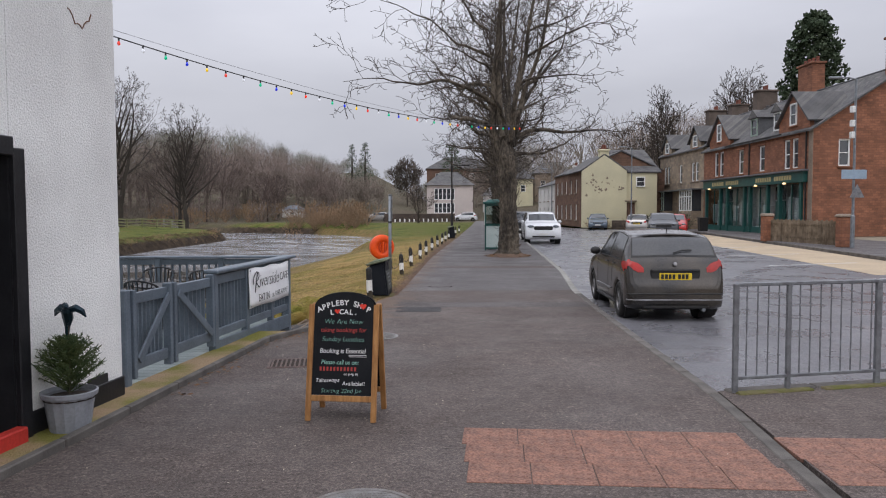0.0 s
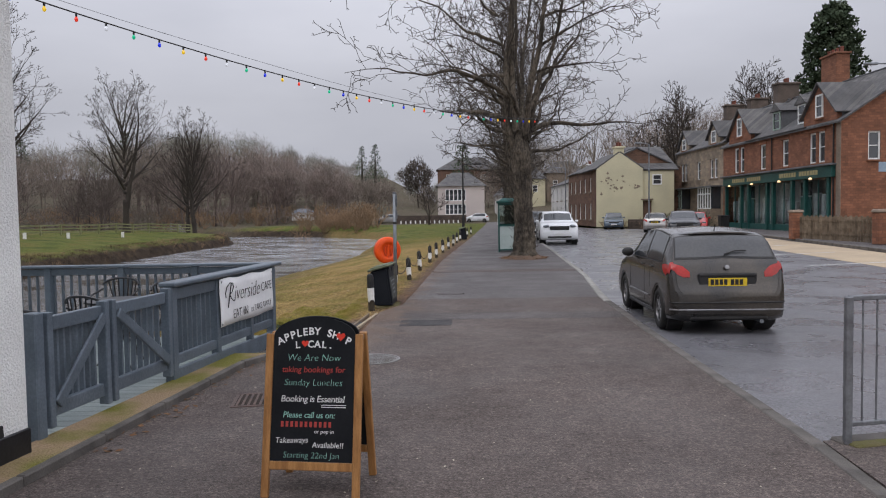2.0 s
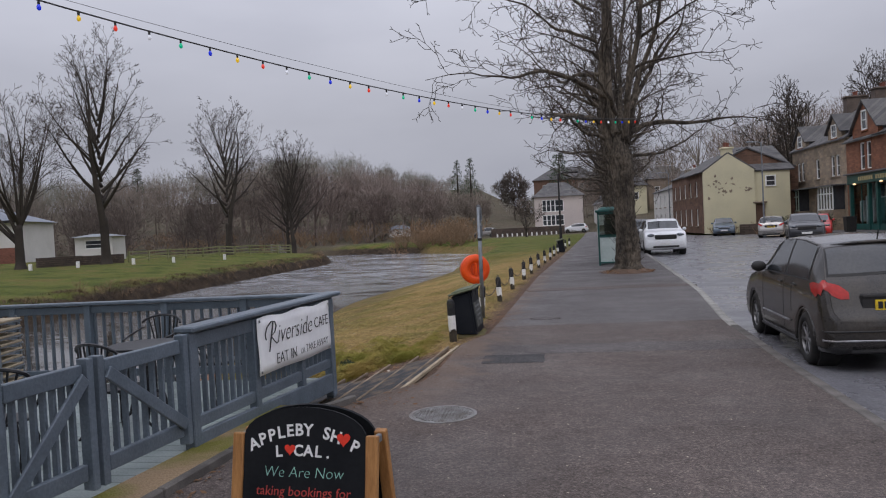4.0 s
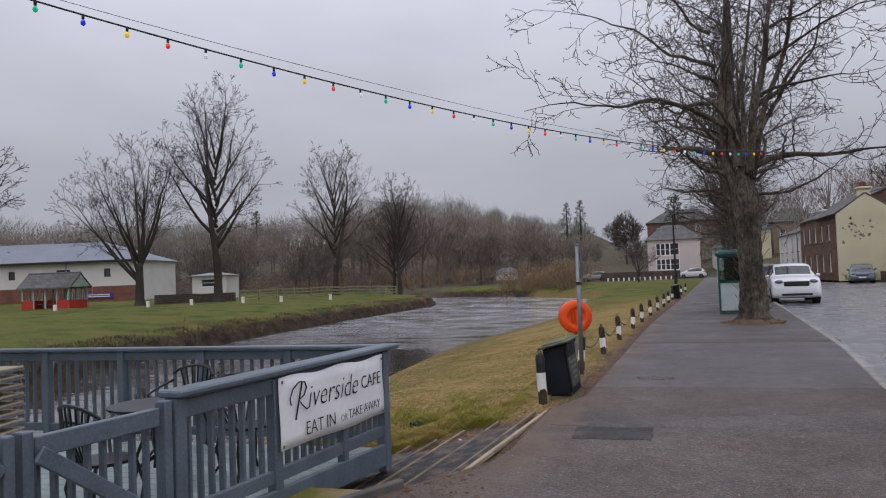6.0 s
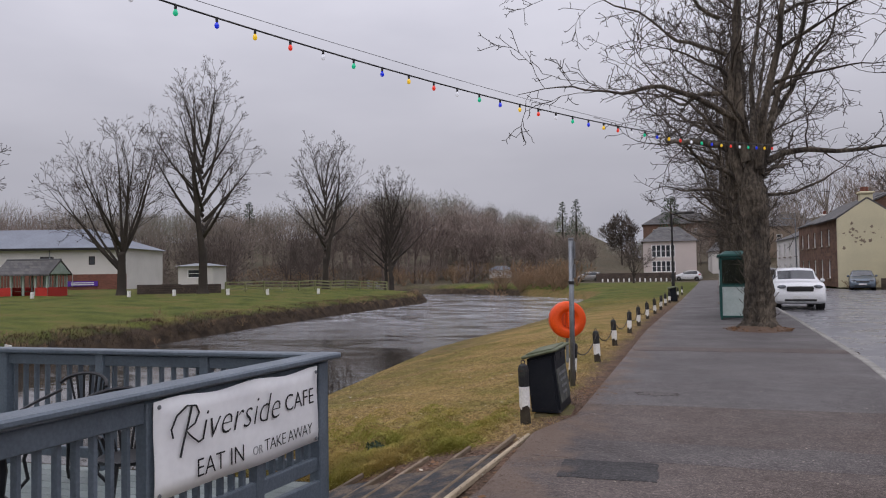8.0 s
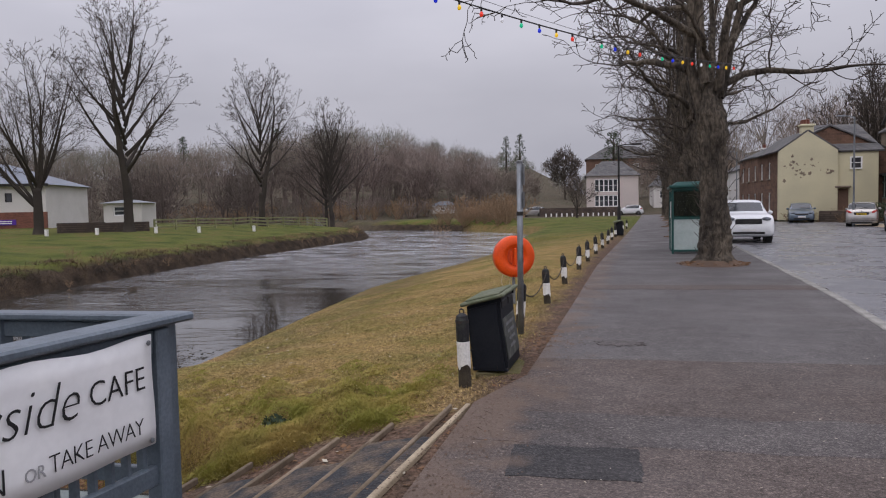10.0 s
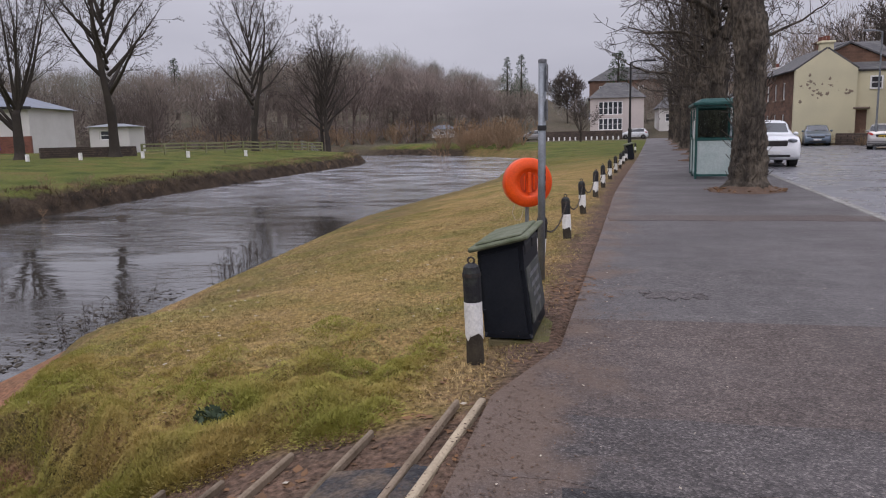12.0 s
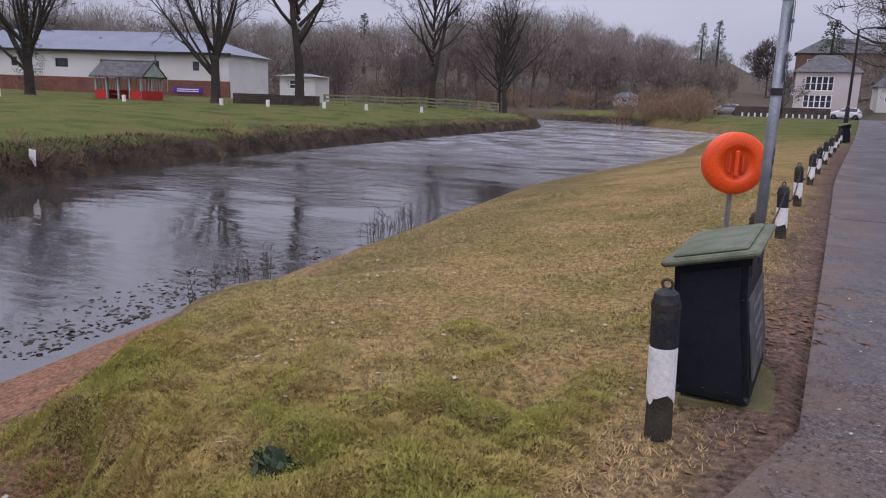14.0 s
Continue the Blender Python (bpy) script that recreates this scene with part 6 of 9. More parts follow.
def park_tree(m, seed, height, kind, label, rmin=0.0125, group="trees across the river"):
    ob = thing("park_tree", m, label, "tree", group)
    if kind == "tall":
        g = Grower(seed, rmin, 3, (0.6, 0.4, 0.3, 0.25), 0.36, (13, 10, 7), 0.66, 0.1, 0.045)
        g.kid_r, g.taper = 0.38, 0.92
        g.limb((0, 0, height * 0.1), (0.02, 0.01, 1), height * 0.017, height * 0.74, 0, 0.05, 0.3)
        for k in range(18):
            a, f = k * 2.4 + seed, k / 18
            tilt = 0.98 - 0.68 * f
            reach = height * (0.4 - 0.1 * f) * (0.85 + 0.3 * ((k * 0.37) % 1))
            g.limb((0, 0, height * (0.24 + 0.42 * f)), (math.cos(a) * math.sin(tilt), math.sin(a) * math.sin(tilt), math.cos(tilt)), height * (0.009 - 0.004 * f), reach, 0, 0.045, 0.15)
        r0 = height * 0.02
    else:
        g = Grower(seed, rmin, 4, (0.6, 0.4, 0.3, 0.25, 0.22), 0.36, (12, 9, 6, 2), 0.6, 0.09, 0.03)
        g.kid_r, g.taper = 0.4, 0.88
        r0 = height * 0.027
        for k in range(15):
            a = k * 2.4 + seed
            tilt = 0.1 + 0.85 * ((k * 0.37) % 1)
            g.limb((0, 0, height * (0.13 + 0.16 * ((k * 0.61) % 1))), (math.cos(a) * math.sin(tilt), math.sin(a) * math.sin(tilt), math.cos(tilt)), height * 0.0095, height * (0.44 + 0.28 * math.cos(tilt)), 0, 0.04, 0.15)
    h = height * (0.2 if kind == "tall" else 0.26)
    part("trunk", knobbly_trunk([(0, 0, -0.3), (0, 0, 0.5), (0.02, 0, h)], [r0 * 1.6, r0 * 1.0, r0 * 0.78], seed, 0.15, 14, 20), M["bark_far"], ob, smooth=True)
    g.meshes("park_tree", ob, M["bark_far"], M["twig"])
    return ob


gz = lambda x, y: ground_z(x, y)
park_tree(pose(-39.5, 57.0, gz(-39.5, 57)), 11, 13.0, "spreading", "bare spreading tree beside the park shelter")
park_tree(pose(-35.2, 61.4, gz(-35.2, 61.4)), 12, 19.0, "tall", "tall bare tree on the far bank")
park_tree(pose(-32.2, 78.5, gz(-32.2, 78.5)), 15, 16.5, "tall", "bare tree on the far bank beside the fence")
park_tree(pose(-31.3, 96.0, gz(-31.3, 96)), 14, 17.5, "tall", "bare tree at the bend of the far bank")
park_tree(pose(-32.6, 97.5, gz(-32.6, 97.5)), 24, 15.0, "tall", "slender bare tree at the bend of the far bank")
park_tree(pose(-55.2, 53.6, 0.1), 17, 14.5, "spreading", "ivy-clad tree on the park lawn", 0.02)
park_tree(pose(-2.0, 104, gz(-2, 104)), 19, 4.6, "spreading", "low round bare fruit tree on the bank", 0.012)


def leaf_mass(name, centres, per, spread, size, seed, material, parent=None):
    """Foliage as many small tilted leaves round the given centres (x, y, z, radius)."""
    rng = np.random.default_rng(seed)
    c = np.repeat(np.array(centres, dtype=float), per, axis=0)
    d = rng.normal(size=(len(c), 3))
    d /= np.linalg.norm(d, axis=1)[:, None]
    p = c[:, :3] + d * (c[:, 3] * rng.uniform(0.35, 1.0, len(c)) ** 0.6)[:, None] * np.array(spread)
    a, b = rng.normal(size=(len(c), 3)), rng.normal(size=(len(c), 3))
    a /= np.linalg.norm(a, axis=1)[:, None]
    b = np.cross(a, b)
    b /= np.linalg.norm(b, axis=1)[:, None]
    s = size * rng.uniform(0.6, 1.4, len(c))[:, None]
    v = np.stack([p - a * s, p + b * s * 0.6, p + a * s, p - b * s * 0.6], axis=1).reshape(-1, 3)
    ob = new(name, quick_mesh(name, v, np.arange(len(v)).reshape(-1, 4), material))
    if parent:
        ob.parent = parent
    return ob


def conifer(m, height, radius, seed, label, n=70, per=110):
    ob = thing("conifer", m, label, "tree")
    rng = random.Random(seed)
    part("trunk", tube([(0, 0, -0.3), (0, 0, height * 0.5), (0, 0, height * 0.97)], [radius * 0.16, radius * 0.1, 0.05], 8), M["bark_far"], ob)
    cs = []
    for k in range(n):
        f = (k + 0.5) / n
        z = height * (0.1 + 0.88 * f)
        r = radius * (1 - f) ** 0.42 * rng.uniform(0.75, 1.1)
        a = k * 2.4
        cs.append((math.cos(a) * r * 0.72, math.sin(a) * r * 0.72, z, radius * (0.42 - 0.24 * f)))
    leaf_mass("crown", cs, per, (1, 1, 0.7), radius * 0.045, seed, M["evergreen"], ob)
    return ob


park_tree(pose(33.0, 108, gz(33, 108)), 61, 17.5, "spreading", "wide bare tree rising behind the stone houses", 0.026, "trees behind the houses")
park_tree(pose(47.5, 112, gz(47.5, 112)), 63, 20.0, "spreading", "wide bare tree rising behind the shop roof", 0.026, "trees behind the houses")
conifer(pose(46.3, 92, 1.2), 24.5, 5.7, 5, "tall dark green conifer above the rooftops", 90, 150)
conifer(pose(-55.0, 53.6, 0.1), 8.5, 1.3, 6, "dark ivy-clad trunk on the park lawn", 40, 60)
for x, y, h, r, s in ((-18.6, 172, 11.5, 2.0, 7), (-15.6, 172, 12.5, 2.2, 8), (-95, 170, 14, 2.6, 9), (-80, 190, 15, 2.8, 10), (4.0, 160, 14, 3.4, 13)):
    conifer(pose(x, y, gz(x, y)), h, r, s, "dark evergreen among the bare woods", 40, 60)


def stamp_woods(name, spots, seed, label, rmin, material, bush=False):
    """Far bare woods as one mass: a few small trees stamped many times."""
    variants = []
    for k in range(5):
        g = Grower(seed + k, rmin, 2, (0.17, 0.16, 0.14), 0.42, (5, 3) if bush else (9, 4), 0.7, 0.09, 0.06)
        if bush:
            for j in range(9):
                a = j * 2.4
                t = 0.15 + 0.8 * ((j * 0.37) % 1)
                g.branch((0.05 * math.cos(a), 0.05 * math.sin(a), 0), (math.cos(a) * math.sin(t), math.sin(a) * math.sin(t), math.cos(t)), rmin * 1.5, 0.85, 0, 0.03, 0.25)
        else:
            g.branch((0, 0, -0.05), (0, 0, 1), 0.016, 1.0, 0, 0.03, 0.22)
            for j in range(4):
                a = j * 2.4 + k
                g.branch((0, 0, 0.18 + 0.075 * j), (math.cos(a) * 0.8, math.sin(a) * 0.8, 0.85), 0.009, 0.5, 0, 0.05, 0.15)
        me = tubes_mesh("tmp", g.thick + g.thin, 3)
        v = np.zeros(len(me.vertices) * 3, dtype=np.float32)
        me.vertices.foreach_get("co", v)
        f = np.zeros(len(me.loops), dtype=np.int32)
        me.loops.foreach_get("vertex_index", f)
        variants.append((v.reshape(-1, 3), f.reshape(-1, 4)))
        bpy.data.meshes.remove(me)
    rng = np.random.default_rng(seed)
    vs, fs, off = [], [], 0
    for x, y, h in spots:
        v, f = variants[rng.integers(len(variants))]
        a = rng.uniform(0, 6.28)
        w = h * rng.uniform(0.85, 1.25)
        q = np.stack([(v[:, 0] * math.cos(a) - v[:, 1] * math.sin(a)) * w + x, (v[:, 0] * math.sin(a) + v[:, 1] * math.cos(a)) * w + y, v[:, 2] * h + ground_z(x, y)], axis=1)
        vs.append(q)
        fs.append(f + off)
        off += len(v)
    ob = new(name, quick_mesh(name, np.concatenate(vs), np.concatenate(fs), material))
    return tagged(ob, label, "trees", kind="stuff")


rs = random.Random(77)


def polar(n, az0, az1, d0, d1, h0, h1):
    out = []
    for _ in range(n):
        a, d = radians(rs.uniform(az0, az1)), rs.uniform(d0, d1)
        out.append((math.sin(a) * d, 6 + math.cos(a) * d, rs.uniform(h0, h1)))
    return out


# height of the wooded skyline in degrees, by bearing
SKYLINE = [(-65, 5.0), (-48, 5.1), (-36, 4.7), (-28, 5.1), (-21, 6.0), (-15, 6.1), (-9, 4.5), (-6, 3.0), (0, 2.8), (4, 4.3), (9, 6.6), (14, 7.6), (20, 8.4), (26, 9.0), (44, 9.0)]


def wood_spots(n, az0, az1, d0, d1, f0, f1, hmin=5.0, hmax=19.0):
    out = []
    for _ in range(n):
        az, d = rs.uniform(az0, az1), rs.uniform(d0, d1)
        x, y = math.sin(radians(az)) * d, 4 + math.cos(radians(az)) * d
        top = 1.7 + d * math.tan(radians(lerp_line(az, SKYLINE))) * rs.uniform(f0, f1)
        out.append((x, y, min(hmax, max(hmin, top - ground_z(x, y)))))
    return out


def twig_woods(name, spots, seed, label, material, per=560, slim=0.34, width=0.034):
    """Far bare trees as one mass: each a trunk, a few limbs and a rounded cloud of fine twigs."""
    rng = np.random.default_rng(seed)
    segs, vs = [], []
    for x, y, h in spots:
        z0 = ground_z(x, y) - 0.3
        base = np.array((x, y, z0))
        rx, rz = h * slim * rng.uniform(0.8, 1.25), h * rng.uniform(0.34, 0.42)
        c = base + np.array((rng.normal(0, 0.03) * h, rng.normal(0, 0.03) * h, h - rz))
        segs.append((base, base + (c - base) * 0.75, h * 0.016, h * 0.011))
        d = rng.normal(size=(11, 3))
        d[:, 2] = np.abs(d[:, 2]) * 1.1 + 0.2
        d /= np.linalg.norm(d, axis=1)[:, None]
        for q in d:
            p0 = base + (c - base) * rng.uniform(0.45, 0.85)
            segs.append((p0, c + q * np.array((rx, rx, rz)) * 0.75, h * 0.007, h * 0.002))
        u = rng.normal(size=(per, 3))
        u /= np.linalg.norm(u, axis=1)[:, None]
        lump = 1 + 0.16 * np.sin(u[:, 0] * 5 + x) * np.sin(u[:, 1] * 5 + y) + 0.12 * np.sin(u[:, 2] * 7 + x)
        rad = rng.uniform(0.2, 1.0, per) ** 0.5 * lump
        p = c + u * rad[:, None] * np.array((rx, rx, rz))
        t = p - (base + (c - base) * 0.55)
        t /= np.maximum(np.linalg.norm(t, axis=1), 1e-6)[:, None]
        t += rng.normal(0, 0.5, (per, 3)) + np.array((0, 0, 0.3))
        t *= (h * rng.uniform(0.05, 0.12, per) / np.linalg.norm(t, axis=1))[:, None]
        s = np.cross(t, rng.normal(size=(per, 3)))
        s *= (width * rng.uniform(0.6, 1.4, per) / np.maximum(np.linalg.norm(s, axis=1), 1e-6))[:, None]
        vs.append(np.stack([p - s, p + s, p + t], axis=1).reshape(-1, 3))
    ob = new(name, tubes_mesh(name, segs, 4, material))
    v = np.concatenate(vs)
    tagged(ob, label, "trees", kind="stuff")
    tw = new("twigs", quick_mesh("twigs", v, np.arange(len(v)).reshape(-1, 3), material))
    tw.parent = ob
    return ob


# Base colours grow paler with distance: haze painted into the farther woods.
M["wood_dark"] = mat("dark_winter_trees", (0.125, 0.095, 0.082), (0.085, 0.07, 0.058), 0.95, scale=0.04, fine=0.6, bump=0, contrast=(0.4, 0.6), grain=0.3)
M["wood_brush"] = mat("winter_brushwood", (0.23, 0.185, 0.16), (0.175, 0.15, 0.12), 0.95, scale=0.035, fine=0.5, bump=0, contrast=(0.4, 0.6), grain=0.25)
M["wood_hazy"] = mat("hazy_hill_trees", (0.28, 0.255, 0.23), (0.205, 0.205, 0.165), 0.95, scale=0.03, fine=0.4, bump=0, contrast=(0.42, 0.58), grain=0.2)
twig_woods("woods", wood_spots(150, -64, -7, 172, 250, 0.92, 1.04) + wood_spots(34, -7, 8, 190, 260, 0.8, 1.0), 36, "bare woods along the ridge of the far hill, painted pale grey for haze", M["wood_hazy"], 800)
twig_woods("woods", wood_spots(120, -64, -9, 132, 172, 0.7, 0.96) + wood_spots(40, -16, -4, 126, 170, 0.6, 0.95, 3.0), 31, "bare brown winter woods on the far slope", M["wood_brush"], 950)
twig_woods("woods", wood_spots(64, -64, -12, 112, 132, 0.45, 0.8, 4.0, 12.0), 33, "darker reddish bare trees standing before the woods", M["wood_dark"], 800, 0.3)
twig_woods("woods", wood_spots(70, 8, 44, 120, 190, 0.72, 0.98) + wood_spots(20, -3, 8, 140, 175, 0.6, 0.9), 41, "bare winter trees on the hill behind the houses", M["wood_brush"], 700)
twig_woods("tree", [(-5.7, 165, 13.2 - ground_z(-5.7, 165))], 43, "round ivy-brown tree on the skyline", M["wood_dark"], 2600, 0.3, 0.07)
brush = [(rs.uniform(-70, -24), rs.uniform(112, 135), rs.uniform(1.6, 3.0)) for _ in range(60)]
brush += [(-14 - 5 * rs.random() * 2 + 3, rs.uniform(99, 112), rs.uniform(1.1, 2.0)) for _ in range(30)]
for _ in range(46):
    y, k = rs.uniform(93, 105), rs.uniform(-0.214, -0.09)
    x = -0.63 + (y - 13.4) * k
    if x > lerp_line(y, NEAR_SHORE) + 0.3:
        brush.append((x, y, rs.uniform(1.5, 3.3)))
under = polar(170, -62, -8, 116, 150, 1.6, 3.4)
stamp_woods("bushes", under, 55, "brown leafless scrub at the foot of the woods", 0.012, M["wood_brush"], True)
stamp_woods("bushes", brush, 51, "brown leafless willow scrub along the river bend", 0.011, M["shrub"], True)
weeds = []
for k in range(40):
    y = rs.uniform(24, 80)
    weeds.append((lerp_line(y, FAR_SHORE) - rs.uniform(0.1, 1.0), y, rs.uniform(0.2, 0.6)))
stamp_woods("weeds", weeds, 61, "dry brown weed stalks at the water's edge", 0.009, M["shrub"], True)

stalks = []
for k in range(110):
    y = rs.choice((20.4, 21.6, 25.2, 25.6, 26.1, 26.5, 31.0, 31.3)) + rs.gauss(0, 0.3)
    x = lerp_line(y, NEAR_SHORE) + rs.uniform(0.05, 0.6)
    p, h = Vector((x, y, ground_z(x, y) - 0.02)), rs.uniform(0.2, 0.62)
    q = p + Vector((rs.gauss(0, 0.1), rs.gauss(0, 0.1), 1)).normalized() * h
    stalks.append((p, q, 0.005, 0.003))
    for j in range(3):
        c = p.lerp(q, rs.uniform(0.55, 1.0))
        stalks.append((c, c + Vector((rs.gauss(0, 0.05), rs.gauss(0, 0.05), 0.06)), 0.004, 0.006))
tagged(new("weed_stalks", tubes_mesh("weed_stalks", stalks, 3, M["bark_far"])), "dry brown weed stalks on the near shore", "weeds", kind="stuff")


# ---- houses ----
def coursed(name, base, joint, w, h, gap=0.012):
    """Coursed masonry: blocks of varied tone with recessed joints, by world-size coordinates on the wall."""
    m = mat(name, base, tuple(c * 0.7 for c in base), 0.9, scale=0.9, fine=14, bump=0.4)
    n, l = m.node_tree.nodes, m.node_tree.links
    b = n["Principled BSDF"]
    tc, sep, comb, add = n.new("ShaderNodeTexCoord"), n.new("ShaderNodeSeparateXYZ"), n.new("ShaderNodeCombineXYZ"), n.new("ShaderNodeMath")
    l.new(tc.outputs["Object"], sep.inputs[0])
    l.new(sep.outputs["X"], add.inputs[0])
    l.new(sep.outputs["Y"], add.inputs[1])
    l.new(add.outputs[0], comb.inputs["X"])
    l.new(sep.outputs["Z"], comb.inputs["Y"])
    br = n.new("ShaderNodeTexBrick")
    br.inputs["Scale"].default_value = 1.0
    br.inputs["Brick Width"].default_value, br.inputs["Row Height"].default_value, br.inputs["Mortar Size"].default_value = w, h, gap
    br.inputs["Color1"].default_value, br.inputs["Color2"].default_value = (1.18, 1.15, 1.1, 1), (0.74, 0.75, 0.77, 1)
    br.inputs["Mortar"].default_value = (*joint, 1)
    l.new(comb.outputs[0], br.inputs["Vector"])
    mul = n.new("ShaderNodeMix")
    mul.data_type, mul.blend_type = "RGBA", "MULTIPLY"
    mul.inputs[0].default_value = 1.0
    src = b.inputs["Base Color"].links[0].from_socket
    l.new(src, mul.inputs[6])
    l.new(br.outputs["Color"], mul.inputs[7])
    l.new(mul.outputs[2], b.inputs["Base Color"])
    return m


M["sandstone_wall"] = coursed("red_sandstone_masonry", (0.27, 0.118, 0.07), (0.72, 0.8, 0.88), 0.34, 0.15, 0.012)
M["pale_wall"] = coursed("pale_stone_masonry", (0.34, 0.27, 0.20), (0.8, 0.82, 0.85), 0.5, 0.24)
M["dark_wall"] = coursed("brown_stone_masonry", (0.17, 0.10, 0.07), (1.2, 1.2, 1.2), 0.45, 0.22)
M["brick_wall"] = coursed("brown_brickwork", (0.20, 0.085, 0.06), (1.2, 1.3, 1.4), 0.23, 0.075, 0.008)
M["field_wall"] = coursed("dark_field_wall", (0.11, 0.085, 0.07), (0.5, 0.5, 0.5), 0.35, 0.16, 0.02)
M["slates"] = coursed("slate_courses", (0.125, 0.122, 0.122), (0.6, 0.6, 0.6), 0.3, 0.22, 0.01)


def holed_wall(w, h, thick, holes, x0=0.0, z0=0.0):
    """A wall panel in x and z, thick along +y, with rectangular openings (x, z, w, h) right through it."""
    xs = sorted({0.0, w, *[v for a, _, c, _ in holes for v in (a, a + c)]})
    zs = sorted({0.0, h, *[v for _, b, _, d in holes for v in (b, b + d)]})
    bm = bmesh.new()
    for i in range(len(xs) - 1):
        for j in range(len(zs) - 1):
            cx, cz = (xs[i] + xs[i + 1]) / 2, (zs[j] + zs[j + 1]) / 2
            if any(a < cx < a + c and b < cz < b + d for a, b, c, d in holes):
                continue
            box((xs[i + 1] - xs[i], thick, zs[j + 1] - zs[j]), (x0 + cx, thick / 2, z0 + cz), bm=bm)
    bmesh.ops.remove_doubles(bm, verts=bm.verts, dist=0.0005)
    return bm


def window_unit(parent, x, z, w, h, material=None, sill=None, bars=(1, 2), deep=0.12, split=None):
    """A framed window in an opening whose lower left corner is (x, z)."""
    fr = material or M["white_frame"]
    bm = bmesh.new()
    t = 0.1
    for sx, sz, cx, cz in ((t, h, t / 2, h / 2), (t, h, w - t / 2, h / 2), (w - 2 * t, t, w / 2, t / 2), (w - 2 * t, t, w / 2, h - t / 2)):
        box((sx, 0.08, sz), (x + cx, deep, z + cz), bm=bm)
    for k in range(1, bars[0]):
        box((0.05, 0.06, h - 2 * t), (x + w * k / bars[0], deep, z + h / 2), bm=bm)
    for k in range(1, bars[1]):
        box((w - 2 * t, 0.06, 0.05), (x + w / 2, deep - 0.002, z + h * k / bars[1]), bm=bm)
    f = part("window", bm, fr, parent)
    part("pane", box((w - 2 * t, 0.01, h - 2 * t), (x + w / 2, deep + 0.025, z + h / 2)), M["pane"], f)
    if sill:
        part("sill", box((w + 0.2, 0.2, 0.1), (x + w / 2, -0.01, z - 0.05), 0.01), sill, f)
    return f


def gable_roof(parent, w, d, z0, ridge, over=0.25, material=None, x0=0.0, thick=0.12):
    """A pitched roof with its ridge along x."""
    for s, name in ((0, "roof"), (1, "roof")):
        a = Vector((0, -over if s == 0 else d + over, z0 - over * (ridge - z0) / (d / 2)))
        b = Vector((0, d / 2, ridge))
        bm = bmesh.new()
        vs = []
        for x in (x0 - over, x0 + w + over):
            for p in (a, b):
                vs.append(bm.verts.new((x, p.y, p.z)))
                vs.append(bm.verts.new((x, p.y, p.z + thick)))
        for f in ((1, 3, 7, 5), (0, 4, 6, 2), (0, 1, 5, 4), (2, 6, 7, 3), (0, 2, 3, 1), (4, 5, 7, 6)):
            bm.faces.new([vs[k] for k in f])
        bmesh.ops.recalc_face_normals(bm, faces=bm.faces)
        part(name, bm, material or M["slates"], parent)
    part("ridge_tiles", beam((x0 - over, d / 2, ridge + thick), (x0 + w + over, d / 2, ridge + thick), 0.22, 0.12, 0.03), M["slate"], parent)


def gable_end(w, d, z0, ridge, thick=0.3, x=0.0):
    bm = bmesh.new()
    for k in (0, thick):
        vs = [bm.verts.new((x + k, y, z)) for y, z in ((0, z0), (d, z0), (d / 2, ridge))]
        bm.faces.new(vs if k else vs[::-1])
    bm.verts.ensure_lookup_table()
    v = bm.verts
    for a, b in ((0, 1), (1, 2), (2, 0)):
        bm.faces.new((v[a], v[b], v[b + 3], v[a + 3]))
    bmesh.ops.recalc_face_normals(bm, faces=bm.faces)
    return bm


def chimney(parent, x, y, z0, h, sx, sy, material, pots=3):
    bm = box((sx, sy, h), (x, y, z0 + h / 2), 0.02)
    box((sx + 0.22, sy + 0.22, 0.16), (x, y, z0 + h - 0.1), 0.03, bm=bm)
    c = part("chimney", bm, material, parent)
    for k in range(pots):
        part("chimney_pot", lathe([(0.13, 0), (0.11, 0.3), (0.14, 0.34), (0.12, 0.4)], 10, at=(x + (k - (pots - 1) / 2) * sx * 0.28, y, z0 + h - 0.02)), M["brick"], c)


STREET = lambda y_far, x: Matrix(((0, 1, 0, x), (-1, 0, 0, y_far), (0, 0, 1, 0), (0, 0, 0, 1)))


def wall_gable(parent, u0, u1, z0, apex, material, win=None, depth=3.2):
    """A gabled dormer rising flush from the front wall, with its own little roof."""
    c = (u0 + u1) / 2
    part("gable", prism([(u0, z0), (u1, z0), (u1, z0 + 0.7), (c, apex), (u0, z0 + 0.7)], 0.3), material, parent)
    for s in (-1, 1):
        e = u0 if s < 0 else u1
        bm = beam((( c + e) / 2 + s * 0.12, -0.22, (apex + z0 + 0.7) / 2 + 0.06), ((c + e) / 2 + s * 0.12, depth, (apex + z0 + 0.7) / 2 + 0.06), math.hypot(e - c, apex - z0 - 0.7) + 0.35, 0.1, 0.0)
        ang = math.atan2(apex - z0 - 0.7, abs(e - c)) * s
        o = part("gable_roof", bm, M["slates"], parent)
        piv = Vector(((c + e) / 2, 0, (apex + z0 + 0.7) / 2))
        o.matrix_basis = Matrix.Translation(piv) @ Matrix.Rotation(ang, 4, "Y") @ Matrix.Translation(-piv)
        part("cheek", box((0.1, depth - 0.3, 0.72), (e - s * 0.05, depth / 2 + 0.15, z0 + 0.35)), M["slate"], parent)
    if win:
        x, z, w, h = win
        window_unit(parent, x, z, w, h, sill=M["sandstone"], deep=-0.03)


